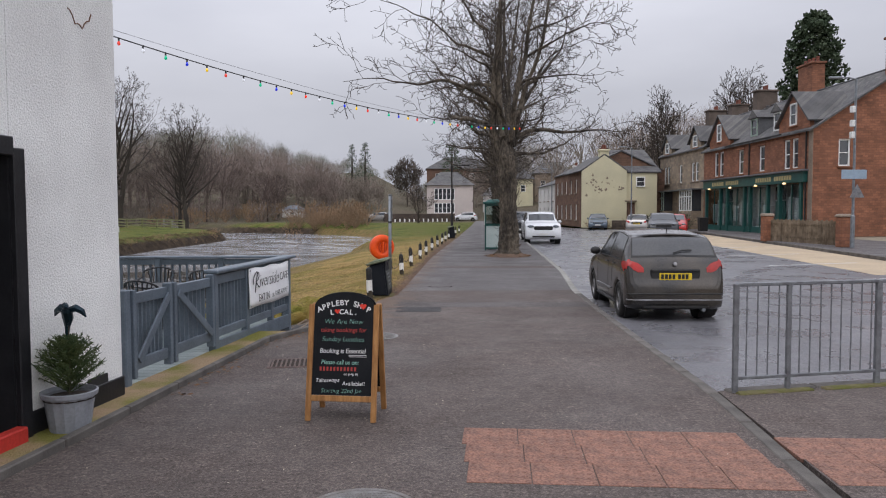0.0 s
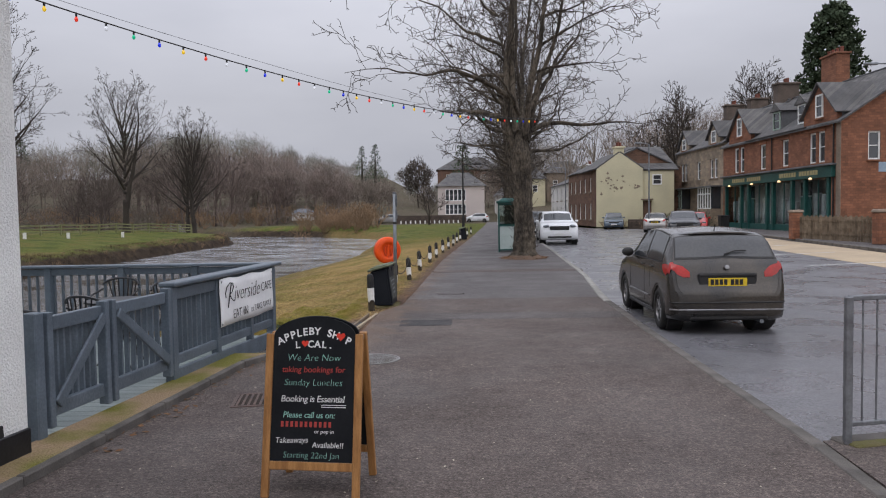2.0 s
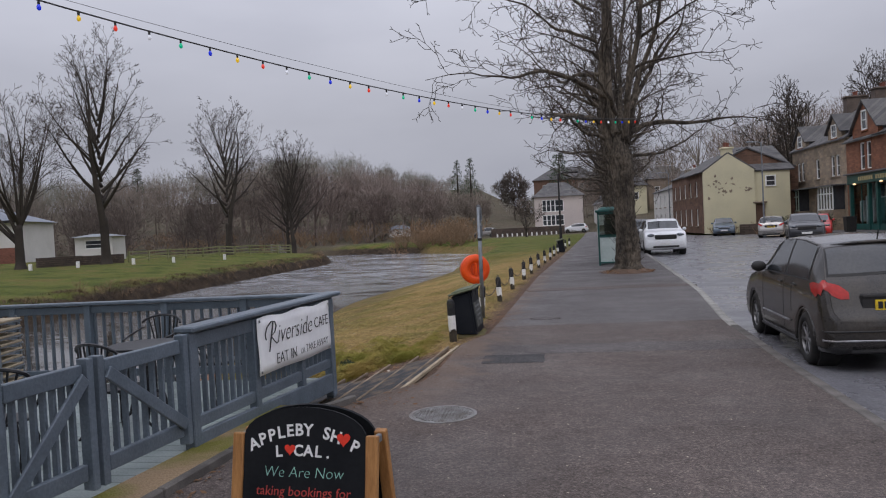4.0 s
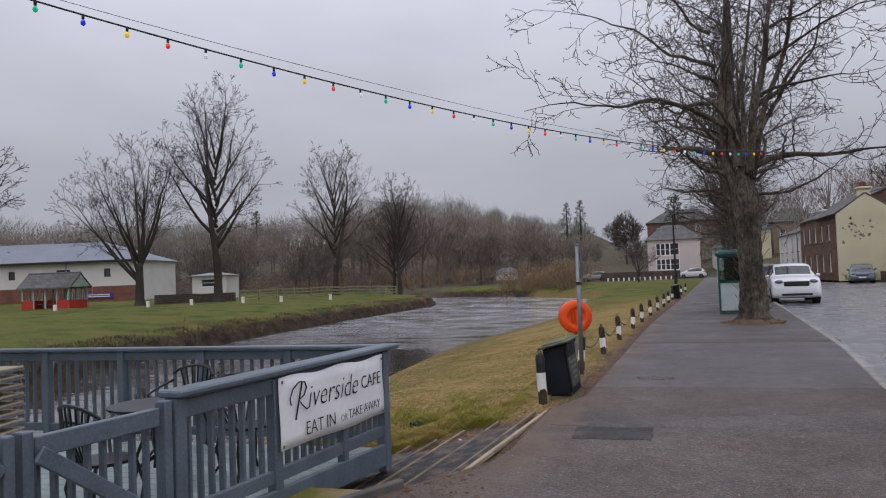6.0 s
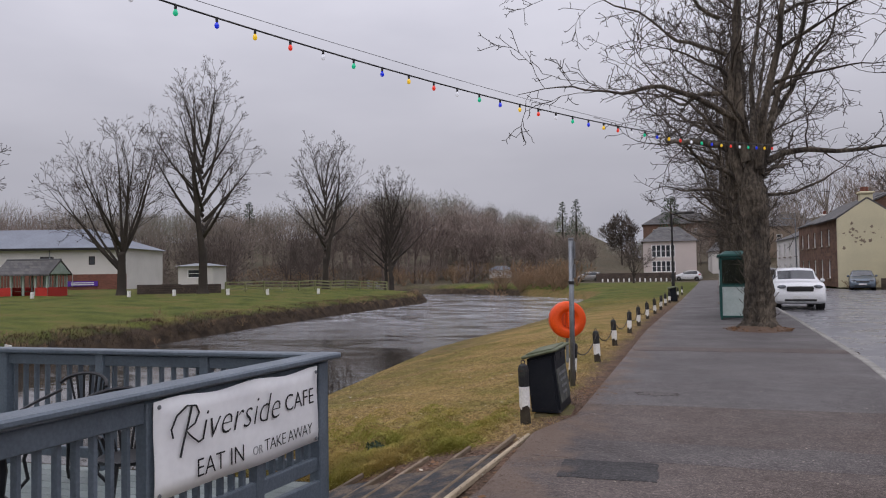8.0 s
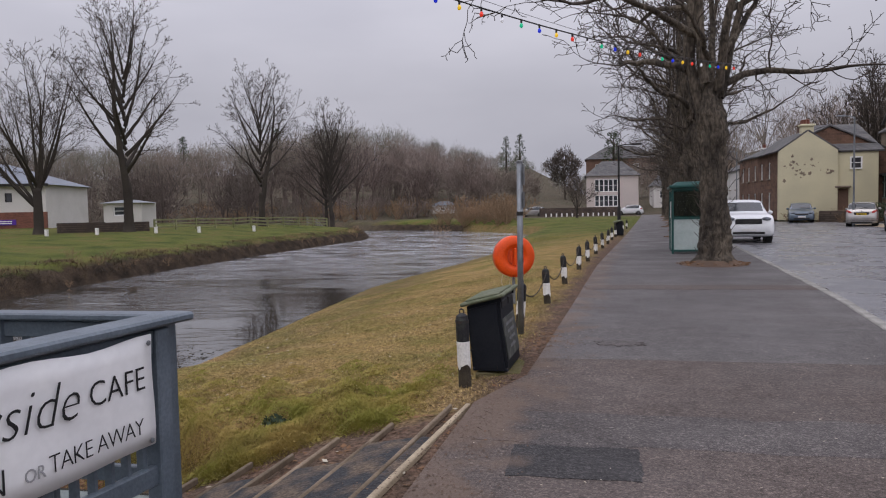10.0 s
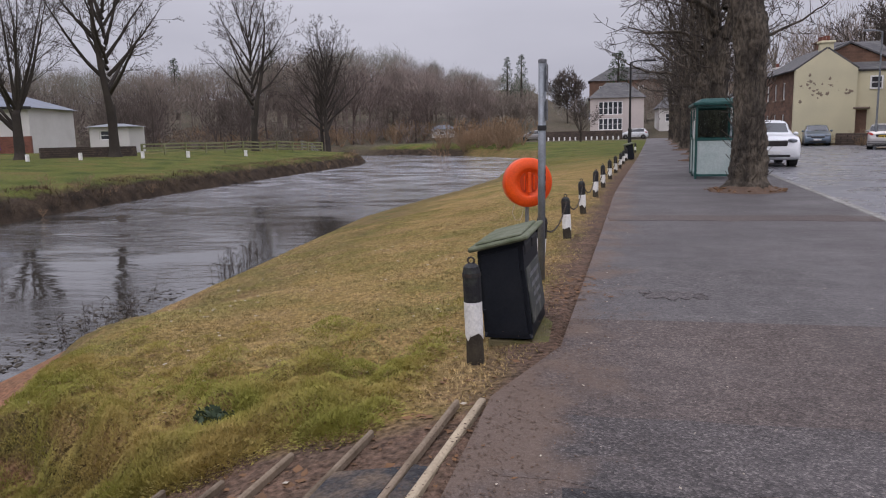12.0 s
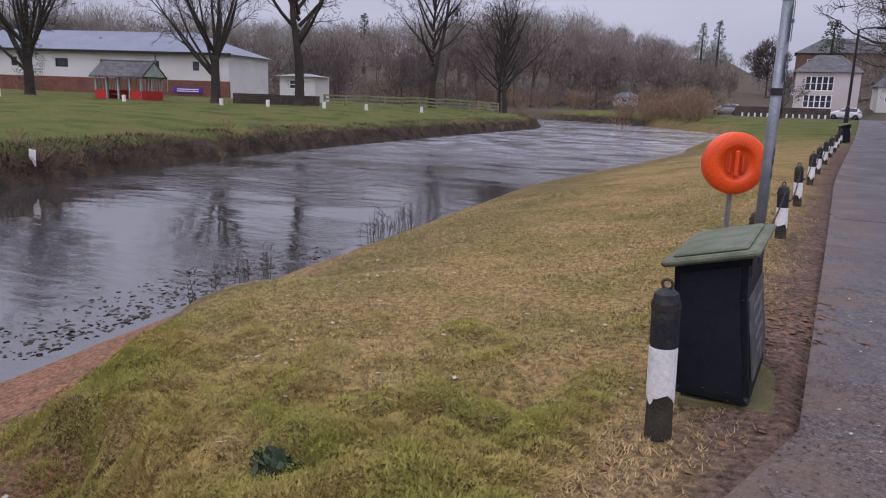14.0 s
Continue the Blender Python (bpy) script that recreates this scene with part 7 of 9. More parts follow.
def small_dormer(parent, u, z, w, h, frame):
    part("dormer", box((w, 1.6, h), (u + w / 2, 1.35, z + h / 2), 0.02), M["slate"], parent)
    part("dormer_roof", prism([(u - 0.2, z + h), (u + w + 0.2, z + h), (u + w / 2, z + h + 0.65)], 2.4, m=Matrix.Translation((0, 0.35, 0))), M["slates"], parent)
    window_unit(parent, u + 0.12, z + 0.08, w - 0.24, h - 0.1, frame, deep=0.52)


def build_shop():
    ob = thing("shop_building", STREET(66.45, 23.8), "red sandstone terrace with a dark green shopfront and gabled dormers", "building")
    W, H, D, R = 18.6, 6.75, 12.0, 10.7
    sand, st = M["sandstone_wall"], M["sandstone"]
    wins = [(2.4, 4.45, 0.85, 2.0), (3.5, 4.45, 0.85, 2.0), (7.3, 4.45, 0.95, 1.85), (10.9, 4.45, 0.95, 1.85), (14.75, 4.4, 0.85, 1.95), (15.85, 4.4, 0.85, 1.95)]
    part("wall", holed_wall(W, H, 0.4, wins + [(0.6, 0.0, 16.9, 3.42)]), sand, ob)
    for x, z, w, h in wins:
        window_unit(ob, x, z, w, h, sill=st, deep=0.12)
        part("lintel", box((w + 0.3, 0.06, 0.22), (x + w / 2, -0.015, z + h + 0.11), 0.01), st, ob)
    side = part("side_wall", holed_wall(D - 0.4, H, 0.4, [(1.2, 4.4, 0.75, 1.7), (5.0, 4.4, 0.8, 1.7), (4.9, 0.3, 1.1, 2.2)]), sand, ob)
    side.matrix_basis = Matrix.Translation((W, 0.4, 0)) @ Matrix.Rotation(radians(90), 4, "Z")
    for x, z, w, h in ((1.2, 4.4, 0.75, 1.7), (5.0, 4.4, 0.8, 1.7), (4.9, 0.3, 1.1, 2.2)):
        o = window_unit(ob, x, z, w, h, deep=0.12, sill=st)
        o.matrix_basis = side.matrix_basis
    part("side_wall", box((0.4, D - 0.4, H), (0.2, D / 2 + 0.2, H / 2)), sand, ob)
    part("gable", gable_end(0, D, H, R - 0.05, 0.4, W - 0.4), sand, ob)
    part("gable", gable_end(0, D, H, R - 0.05, 0.4, 0), sand, ob)
    part("corner_stone", box((0.5, 0.03, H), (W - 0.25, -0.015, H / 2)), M["pale_stone"], ob)
    part("downpipe", tube([(W - 0.75, -0.07, H), (W - 0.75, -0.07, 0)], 0.05, 8), M["trim_black"], ob)
    part("downpipe", tube([(9.4, -0.07, H), (9.4, -0.07, 4.2)], 0.05, 8), M["trim_black"], ob)
    part("gutter", box((W - 9.0, 0.12, 0.1), (9.9, -0.2, H + 0.02), 0.02), M["trim_black"], ob)
    gable_roof(ob, W, D, H, R, 0.22)
    wall_gable(ob, 1.3, 5.6, H, 9.4, sand, (3.0, 7.3, 0.9, 1.45))
    wall_gable(ob, 14.0, 18.1, H, 9.3, sand, (15.6, 7.2, 0.9, 1.45))
    small_dormer(ob, 8.2, 7.15, 1.35, 1.4, M["pale_green"])
    small_dormer(ob, 12.0, 7.15, 1.3, 1.4, M["white_frame"])
    chimney(ob, 6.4, D / 2, R - 0.8, 3.2, 2.2, 1.0, sand, 4)
    chimney(ob, W - 0.6, D / 2, R - 0.5, 2.4, 1.0, 1.9, sand, 3)
    # shopfront
    part("fascia", box((17.4, 0.3, 0.72), (9.3, -0.12, 3.8), 0.03), M["teal"], ob, "dark green shop fascia")
    part("cornice", box((17.7, 0.55, 0.12), (9.3, -0.2, 4.2), 0.02), M["slate"], ob)
    for k, u in enumerate((0.75, 3.9, 5.3, 8.6, 9.6, 12.5, 14.3, 17.3)):
        part("pilaster", box((0.28, 0.24, 3.44), (u, 0.0, 1.72), 0.02), M["teal"], ob)
    part("stall_riser", box((16.6, 0.16, 0.45), (9.05, 0.08, 0.225), 0.01), M["teal"], ob)
    for a, b in ((0.9, 3.76), (5.44, 8.46), (9.74, 12.36), (14.44, 17.16)):
        part("shop_window", box((b - a, 0.02, 2.9), ((a + b) / 2, 0.12, 1.92)), M["shop_glass"], ob)
        part("mullion", box((0.07, 0.08, 2.9), ((a + b) / 2, 0.09, 1.92), 0.01), M["teal"], ob)
    rng = random.Random(9)
    for a, b in ((0.9, 3.76), (5.44, 8.46), (9.74, 12.36), (14.44, 17.16)):
        for k in range(3):
            part("carpet_roll", box((rng.uniform(0.3, 0.7), 0.3, rng.uniform(1.1, 2.4)), (a + (b - a) * (k + 0.5) / 3, 0.55, 1.4), 0.06), M["shop_inside"], ob)
    for a, b in ((4.04, 5.16), (12.64, 14.16)):
        part("shop_door", box((b - a, 0.06, 2.3), ((a + b) / 2, 0.5, 1.15), 0.01), M["teal"], ob)
        part("transom", box((b - a, 0.05, 0.9), ((a + b) / 2, 0.5, 2.85), 0.01), M["pane"], ob)
    part("shop_back", box((16.8, 0.1, 3.4), (9.05, 1.5, 1.7)), M["shop_inside"], ob)
    part("shop_floor", box((16.8, 1.2, 0.06), (9.05, 0.86, 0.03)), M["concrete"], ob)
    part("shop_ceiling", box((16.8, 1.2, 0.06), (9.05, 0.96, 3.45)), M["shop_inside"], ob)
    for u in (3.6, 12.0):
        for k in range(7):
            part("lettering", box((0.26, 0.02, 0.3), (u - 0.8 + k * 0.36, -0.28, 3.8), 0.0), M["gold"], ob)
        for k in range(7):
            part("lettering", box((0.26, 0.02, 0.3), (u + 2.1 + k * 0.36, -0.28, 3.8), 0.0), M["gold"], ob)
    for u in (2.2, 6.6, 11.2, 15.6):
        lamp = part("fascia_lamp", lathe([(0.04, 0), (0.1, -0.05), (0.1, -0.12)], 10, at=(u, -0.35, 3.5)), M["warm_lamp"], ob, "small lit lamp under the fascia")
    return ob


M["shop_glass"] = glass_mat("shop_glass", (0.85, 0.9, 0.9), 0.02, 1.0)
m = bpy.data.materials.new("warm_lamp")
m.use_nodes = True
m.node_tree.nodes["Principled BSDF"].inputs["Emission Color"].default_value = (1.0, 0.6, 0.2, 1)
m.node_tree.nodes["Principled BSDF"].inputs["Emission Strength"].default_value = 1.5
M["warm_lamp"] = m
build_shop()


def build_stone_house():
    ob = thing("stone_house", STREET(79.2, 23.9) @ Matrix.Translation((0, 0, 0.0)), "pale stone terraced houses with bay windows and gables", "house")
    W, H, D, R = 12.5, 7.2, 11.0, 10.6
    wall = M["pale_wall"]
    wins = [(1.3, 4.3, 0.8, 1.7), (2.3, 4.3, 0.8, 1.7), (5.9, 4.3, 0.9, 1.7), (9.3, 4.3, 0.8, 1.7), (10.3, 4.3, 0.8, 1.7), (5.7, 0.9, 1.1, 2.1)]
    part("wall", holed_wall(W, H, 0.4, wins), wall, ob)
    for x, z, w, h in wins:
        window_unit(ob, x, z, w, h, sill=M["pale_stone"])
    part("side_wall", box((0.4, D, H), (0.2, D / 2 + 0.4, H / 2)), wall, ob)
    part("gable", gable_end(0, D, H, R - 0.05, 0.4, 0), wall, ob)
    gable_roof(ob, W, D, H, R, 0.2)
    wall_gable(ob, 0.9, 3.7, H, 9.2, wall, (1.75, 7.35, 1.1, 1.1))
    wall_gable(ob, 8.9, 11.7, H, 9.2, wall, (9.75, 7.35, 1.1, 1.1))
    chimney(ob, 0.6, D / 2, R - 0.6, 2.0, 0.9, 1.8, M["chimney_stone"])
    chimney(ob, W - 0.5, D / 2, R - 0.6, 2.2, 0.9, 1.8, M["chimney_stone"])
    chimney(ob, 6.2, D / 2, R - 0.6, 1.8, 0.9, 1.6, M["chimney_stone"])
    for u, fr in ((0.8, M["pale_green"]), (8.7, M["white_frame"])):
        part("bay_wall", box((3.2, 0.9, 1.6), (u + 1.6, -0.45, 0.8), 0.01), wall, ob)
        f = part("bay_window", box((3.2, 0.85, 1.9), (u + 1.6, -0.42, 2.56), 0.01), M["pane"], ob)
        for k in range(6):
            part("mullion", box((0.1, 0.06, 1.9), (u + 0.05 + k * 0.62, -0.87, 2.56), 0.0), fr, ob)
        for z in (1.65, 2.9, 3.47):
            part("transom", box((3.2, 0.05, 0.1), (u + 1.6, -0.875, z), 0.0), fr, ob)
    part("canopy", prism([(0.2, 3.5), (12.3, 3.5), (12.3, 3.6), (0.2, 3.6)], 1.2, m=Matrix.Translation((0, -1.1, 0))), M["slate"], ob)
    return ob


build_stone_house()


def build_yellow_house():
    ob = thing("cream_house", pose(14.75, 74.5, 0), "cream rendered gable-end house with flaking patches", "house")
    W, H, R, D = 4.4, 5.55, 7.1, 9.0
    part("wall", prism([(0, 0), (W, 0), (W, H), (W / 2, R), (0, H)], 0.4), M["cream"], ob)
    part("wall", box((3.1, 0.4, 5.45), (W + 1.551, 0.6, 2.725)), M["cream"], ob)
    window_unit(ob, 5.4, 4.0, 0.9, 1.0, deep=0.36)
    for s in (-1, 1):
        e = 0 if s < 0 else W
        ang = math.atan2(R - H, W / 2) * s
        L = math.hypot(W / 2, R - H) + 0.1
        o = part("roof", box((L, D, 0.12), (0, D / 2 + 0.02, 0.06)), M["slates"], ob)
        o.matrix_basis = Matrix.Translation(((W / 2 + e) / 2 + s * 0.03, 0, (R + H) / 2)) @ Matrix.Rotation(ang, 4, "Y")
    part("roof", box((3.9, 6.8, 0.14), (W + 1.55, 3.4, 6.75), 0, rot=Matrix.Rotation(radians(23), 3, "X")), M["slates"], ob)
    chimney(ob, W / 2, 0.5, R - 0.5, 1.1, 0.9, 0.7, M["cream"], 2)
    part("canopy", box((1.2, 0.5, 0.15), (4.8, 0.2, 2.6), 0.03), M["pale_stone"], ob)
    part("door", box((0.8, 0.06, 1.9), (4.9, 0.38, 1.5)), M["brown_stone"], ob)
    rng = random.Random(3)
    for cx, cz, n in ((0.9, 4.4, 9), (1.8, 3.9, 11), (2.6, 4.5, 6), (3.7, 3.9, 7), (0.4, 3.0, 5), (1.3, 4.9, 4)):
        for k in range(n):
            x, z, r = cx + rng.gauss(0, 0.28), cz + rng.gauss(0, 0.22), rng.uniform(0.03, 0.12)
            pts = [(x + r * (1 + 0.4 * math.sin(3 * a + k)) * math.cos(a), z + r * (1 + 0.4 * math.cos(2 * a + k)) * math.sin(a)) for a in np.linspace(0, 6.28, 10)[:-1]]
            if all(0.05 < px < W - 0.05 for px, _ in pts):
                part("bare_patch", prism(pts[::-1], 0.006, m=Matrix.Translation((0, -0.005, 0))), M["pale_stone"], ob)
    return ob


build_yellow_house()


def terrace(name, y_far, y_near, x, H, R, material, label, wins, D=8.0, quoin=None):
    W = y_far - y_near
    ob = thing(name, STREET(y_far, x), label, "house")
    part("wall", holed_wall(W, H, 0.35, wins), material, ob)
    for wx, wz, ww, wh in wins:
        window_unit(ob, wx, wz, ww, wh, sill=M["pale_stone"])
    part("side_wall", box((0.35, D, H), (0.175, D / 2 + 0.35, H / 2)), material, ob)
    part("side_wall", box((0.35, D, H), (W - 0.175, D / 2 + 0.35, H / 2)), material, ob)
    gable_roof(ob, W, D, H, R, 0.15)
    part("gable", gable_end(0, D, H, R - 0.05, 0.35, 0.0), material, ob)
    part("gable", gable_end(0, D, H, R - 0.05, 0.35, W - 0.35), material, ob)
    chimney(ob, W * 0.5, D / 2, R - 0.3, 1.3, 0.9, 0.7, material)
    return ob


terrace("terraced_house", 92.5, 76.3, 15.05, 5.75, 7.6, M["dark_wall"], "brown stone terraced houses facing the street",
        [(1.2 + 2.9 * k, 3.5, 0.9, 1.4) for k in range(5)] + [(1.2 + 2.9 * k, 0.7, 0.9, 1.6) for k in range(5)])
terrace("white_house", 107, 93.0, 15.05, 4.9, 6.6, M["white_wall"], "white rendered house with dark windows in the terrace",
        [(1.5 + 3.6 * k, 2.9, 1.0, 1.5) for k in range(4)] + [(1.5 + 3.6 * k, 0.4, 1.0, 1.7) for k in range(4)])


def plain_house(name, m, w, d, h, r, material, label, wins, roof=None):
    ob = thing(name, m, label, "house")
    part("wall", holed_wall(w, h, 0.3, wins), material, ob)
    for x, z, ww, wh in wins:
        window_unit(ob, x, z, ww, wh)
    part("side_wall", box((0.3, d, h), (0.15, d / 2 + 0.3, h / 2)), material, ob)
    part("side_wall", box((0.3, d, h), (w - 0.15, d / 2 + 0.3, h / 2)), material, ob)
    part("rear_wall", box((w, 0.3, h), (w / 2, d + 0.45, h / 2)), material, ob)
    bm = bmesh.new()
    o = 0.35
    vs = [bm.verts.new(v) for v in ((-o, -o, h), (w + o, -o, h), (w + o, d + o, h), (-o, d + o, h), (w * 0.3, d / 2, r), (w * 0.7, d / 2, r))]
    for f in ((0, 1, 5, 4), (1, 2, 5), (2, 3, 4, 5), (3, 0, 4), (3, 2, 1, 0)):
        bm.faces.new([vs[k] for k in f])
    part("roof", bm, roof or M["slates"], ob)
    return ob


big = plain_house("villa", pose(-1.0, 124, 0.9), 7.6, 9, 5.0, 7.4, M["pinkish_wall"], "pale rendered villa with tall white window bays", [(1.2, 2.6, 3.4, 1.9), (1.2, 0.4, 3.4, 1.7)])
for k in range(6):
    part("mullion", box((0.16, 0.06, 1.9), (1.2 + 3.4 * k / 5, 0.05, 3.55)), M["white_frame"], big)
    part("mullion", box((0.16, 0.06, 1.7), (1.2 + 3.4 * k / 5, 0.05, 1.25)), M["white_frame"], big)
plain_house("bungalow", pose(-25.7, 128, 0.6), 3.4, 3, 1.4, 2.1, M["white_wall"], "low white bungalow beyond the bank", [(1.2, 0.5, 0.9, 0.6)], M["slate_blue"])
plain_house("hill_house", pose(-1.5, 175, 6.0), 15, 9, 5.5, 8.5, M["brown_stone"], "brown house on the hill above the villa", [(2 + 4 * k, 3, 1.1, 1.4) for k in range(3)])
plain_house("hill_house", pose(13.5, 150, 2.0), 6.5, 8, 6.0, 9.0, M["cream"], "cream house further up the street", [(1.2, 3.4, 1.0, 1.4), (4.0, 3.4, 1.0, 1.4)])
plain_house("hill_house", pose(21.5, 158, 3.0), 8.0, 8, 6.5, 9.2, M["pale_stone"], "stone house further up the street", [(1.2, 3.6, 1.0, 1.4), (4.6, 3.6, 1.0, 1.4)])
plain_house("roadside_house", pose(9.3, 131, 0.2), 4.0, 8, 4.2, 6.0, M["white_wall"], "white house at the bend of the street", [(0.9, 2.2, 0.9, 1.2), (2.4, 2.2, 0.9, 1.2)])


def build_hall():
    """The long park hall across the river."""
    a, b = Vector((-87, 65.0, 0.1)), Vector((-53.4, 74.5, 0.1))
    ux = (b - a).normalized()
    m = Matrix((ux, Vector((0, 0, 1)).cross(ux), (0, 0, 1))).transposed().to_4x4()
    m.translation = a
    ob = thing("park_hall", m, "long white hall with a brick base and a blue-grey slate roof", "building")
    W, D, H, R = (b - a).length, 10.0, 4.6, 7.0
    part("brick_base", box((W, 0.3, 1.9), (W / 2, 0.15, 0.95)), M["brick_wall"], ob, "dark red brick base")
    wins = [(5.0 + 5.2 * k, 1.0, 0.7 if k % 2 else 1.5, 0.9) for k in range(6)]
    o = part("wall", holed_wall(W, H - 1.9, 0.3, wins), M["white_wall"], ob)
    o.matrix_basis = Matrix.Translation((0, 0.004, 1.9))
    for k, (x, z, w, h) in enumerate(wins):
        f = window_unit(ob, x, z + 1.9, w, h, M["trim_black"], deep=0.1)
    part("side_wall", box((0.3, D, H), (W - 0.15, D / 2 + 0.3, H / 2)), M["white_wall"], ob)
    part("eaves_board", box((W + 1.0, 0.1, 0.25), (W / 2, -0.5, H - 0.02)), M["trim_black"], ob)
    bm = bmesh.new()
    o = 0.5
    vs = [bm.verts.new(v) for v in ((-o, -o, H), (W + o, -o, H), (W + o, D + o, H), (-o, D + o, H), (6, D / 2, R), (W - 6, D / 2, R))]
    for f in ((0, 1, 5, 4), (1, 2, 5), (2, 3, 4, 5), (3, 0, 4), (3, 2, 1, 0)):
        bm.faces.new([vs[k] for k in f])
    part("roof", bm, M["slate_blue"], ob)
    part("vent", box((0.3, 0.3, 0.4), (W - 16, 3.0, 6.0), 0.03), M["galv"], ob)
    part("downpipe", tube([(W - 8, -0.08, H), (W - 8, -0.08, 0)], 0.06, 6), M["galv"], ob)
    sg = part("sign", box((3.2, 0.06, 0.55), (W - 4.5, -0.06, 0.9), 0.01), M["purple"], ob, "purple sign panel")
    for k in range(2):
        part("sign_bar", box((2.4, 0.01, 0.1), (W - 4.5, -0.096, 1.0 - 0.2 * k)), M["plate_white"], sg)
    return ob


M["purple"] = mat("purple_sign", (0.10, 0.03, 0.30), (0.08, 0.03, 0.26), 0.5, bump=0)
build_hall()
cabin = plain_house("park_cabin", pose(-45.5, 72.5, 0.25, 0, 0, 12), 3.6, 3.0, 2.4, 2.7, M["white_wall"], "small pale cabin with a glazed front", [(0.9, 1.2, 1.7, 0.9)], M["galv"])


def build_kiosk():
    ob = thing("park_shelter", pose(-46.6, 52.4, gz(-45, 53) - 0.12, 0, 0, 14), "small glazed park shelter with red boarding and a slate roof", "shelter")
    W, D, H = 3.7, 2.8, 1.75
    for x in (0.06, W * 0.25, W * 0.5, W * 0.75, W - 0.06):
        part("post", box((0.12, 0.12, H), (x, 0.06, H / 2), 0.01), M["pale_green"], ob)
        part("post", box((0.12, 0.12, H), (x, D - 0.06, H / 2), 0.01), M["pale_green"], ob)
    for y in (D * 0.5,):
        part("post", box((0.12, 0.12, H), (0.06, y, H / 2), 0.01), M["pale_green"], ob)
        part("post", box((0.12, 0.12, H), (W - 0.06, y, H / 2), 0.01), M["pale_green"], ob)
    part("boarding", box((W * 0.25, 0.07, 0.75), (W * 0.125, 0.03, 0.375), 0.01), M["red_paint"], ob, "red painted boarding")
    part("boarding", box((W * 0.25, 0.07, 0.75), (W * 0.875, 0.03, 0.375), 0.01), M["red_paint"], ob)
    part("boarding", box((W, 0.07, 0.75), (W / 2, D - 0.03, 0.375), 0.01), M["red_paint"], ob)
    for x in (0.03, W - 0.03):
        part("boarding", box((0.07, D - 0.1, 0.75), (x, D / 2, 0.375), 0.01), M["red_paint"], ob)
        for k in range(7):
            part("glazing_bar", box((0.04, 0.04, 0.95), (x, 0.2 + k * 0.37, 1.22)), M["pale_green"], ob)
    for k in range(10):
        part("glazing_bar", box((0.04, 0.04, 0.95), (0.25 + k * 0.43, D - 0.05, 1.22)), M["pale_green"], ob)
    part("bench", box((W * 0.45, 0.5, 0.06), (W / 2, 0.6, 0.45), 0.01), M["brown_stone"], ob)
    for y in (0.06, D - 0.06):
        part("beam", box((W, 0.13, 0.14), (W / 2, y, H - 0.02), 0.01), M["pale_green"], ob)
    gable_roof(ob, W, D, H + 0.05, 2.75, 0.25)
    for x in (-0.24, W + 0.14):
        part("gable", gable_end(0, D, H, 2.7, 0.1, x), M["pale_green"], ob)
    part("base", box((W + 0.6, D + 0.6, 0.1), (W / 2, D / 2, -0.05), 0.01), M["concrete"], ob)
    return ob


build_kiosk()


def wall_run(name, a, b, h, t, material, label):
    a, b = Vector(a), Vector(b)
    ob = thing(name, Matrix.Identity(4), label, "wall")
    n = max(1, int((b - a).length / 3))
    for k in range(n):
        p, q = a.lerp(b, k / n), a.lerp(b, (k + 1) / n)
        z = min(gz(p.x, p.y), gz(q.x, q.y))
        part("section", beam((p.x, p.y, z + h / 2 - 0.15), (q.x, q.y, z + h / 2 - 0.15), t, h + 0.3, 0.02), material, ob)
    return ob


wall_run("park_wall", (-40.0, 59.5, 0), (-35.9, 65.0, 0), 0.8, 0.5, M["field_wall"], "low dark stone wall beside the park lawn")
wall_run("garden_wall", (-7.5, 116, 0), (3.4, 118.5, 0), 1.25, 0.4, M["field_wall"], "brown stone garden wall before the villa")
wall_run("garden_wall", (17.0, 71.5, 0), (22.5, 68.5, 0), 1.0, 0.4, M["field_wall"], "low garden wall with shrubs before the stone houses")


def rail_fence(a, b, n, label, material):
    a, b = Vector(a), Vector(b)
    ob = thing("rail_fence", Matrix.Identity(4), label, "fence")
    for k in range(n + 1):
        p = a.lerp(b, k / n)
        z = gz(p.x, p.y)
        part("post", box((0.14, 0.14, 1.0), (p.x, p.y, z + 0.45), 0.01), material, ob)
        if k < n:
            q = a.lerp(b, (k + 1) / n)
            zq = gz(q.x, q.y)
            for h in (0.3, 0.6, 0.9):
                part("rail", beam((p.x, p.y, z + h), (q.x, q.y, zq + h), 0.05, 0.12, 0.0), material, ob)
    return ob


M["fence_green"] = mat("mossy_fence_rails", (0.17, 0.18, 0.08), (0.24, 0.235, 0.13), 0.9, scale=2, fine=30, bump=0.3)
rail_fence((-35.6, 65.4, 0), (-27.5, 84, 0), 10, "low weathered green rail fence along the park", M["fence_green"])
rail_fence((-30.5, 86, 0), (-29, 104, 0), 8, "low pale rail fence at the bend", M["kerb_far"])
post0 = None
for x, y in ((-52, 44.5), (-48.2, 46.2), (-36.8, 54.5), (-34.6, 56.8), (-32.0, 60.0), (-30.2, 63.0), (-28.0, 68.0), (-41.3, 50.2)):
    m = pose(x, y, gz(x, y))
    if post0 is None:
        post0 = thing("marker_post", m, "short white painted marker post on the lawn", "post", "white marker posts")
        part("shaft", box((0.2, 0.2, 0.55), (0, 0, 0.2), 0.02), M["post_white"], post0)
    else:
        copy_thing(post0, m)
for k in range(14):
    copy_thing(post0, pose(-6.5 + k * 0.72, 114.5 + k * 0.17, gz(-6 + k * 0.7, 115)))
gauge = thing("depth_gauge", pose(-19.3, 27.2, -1.5), "small white depth board at the water's edge", "gauge")
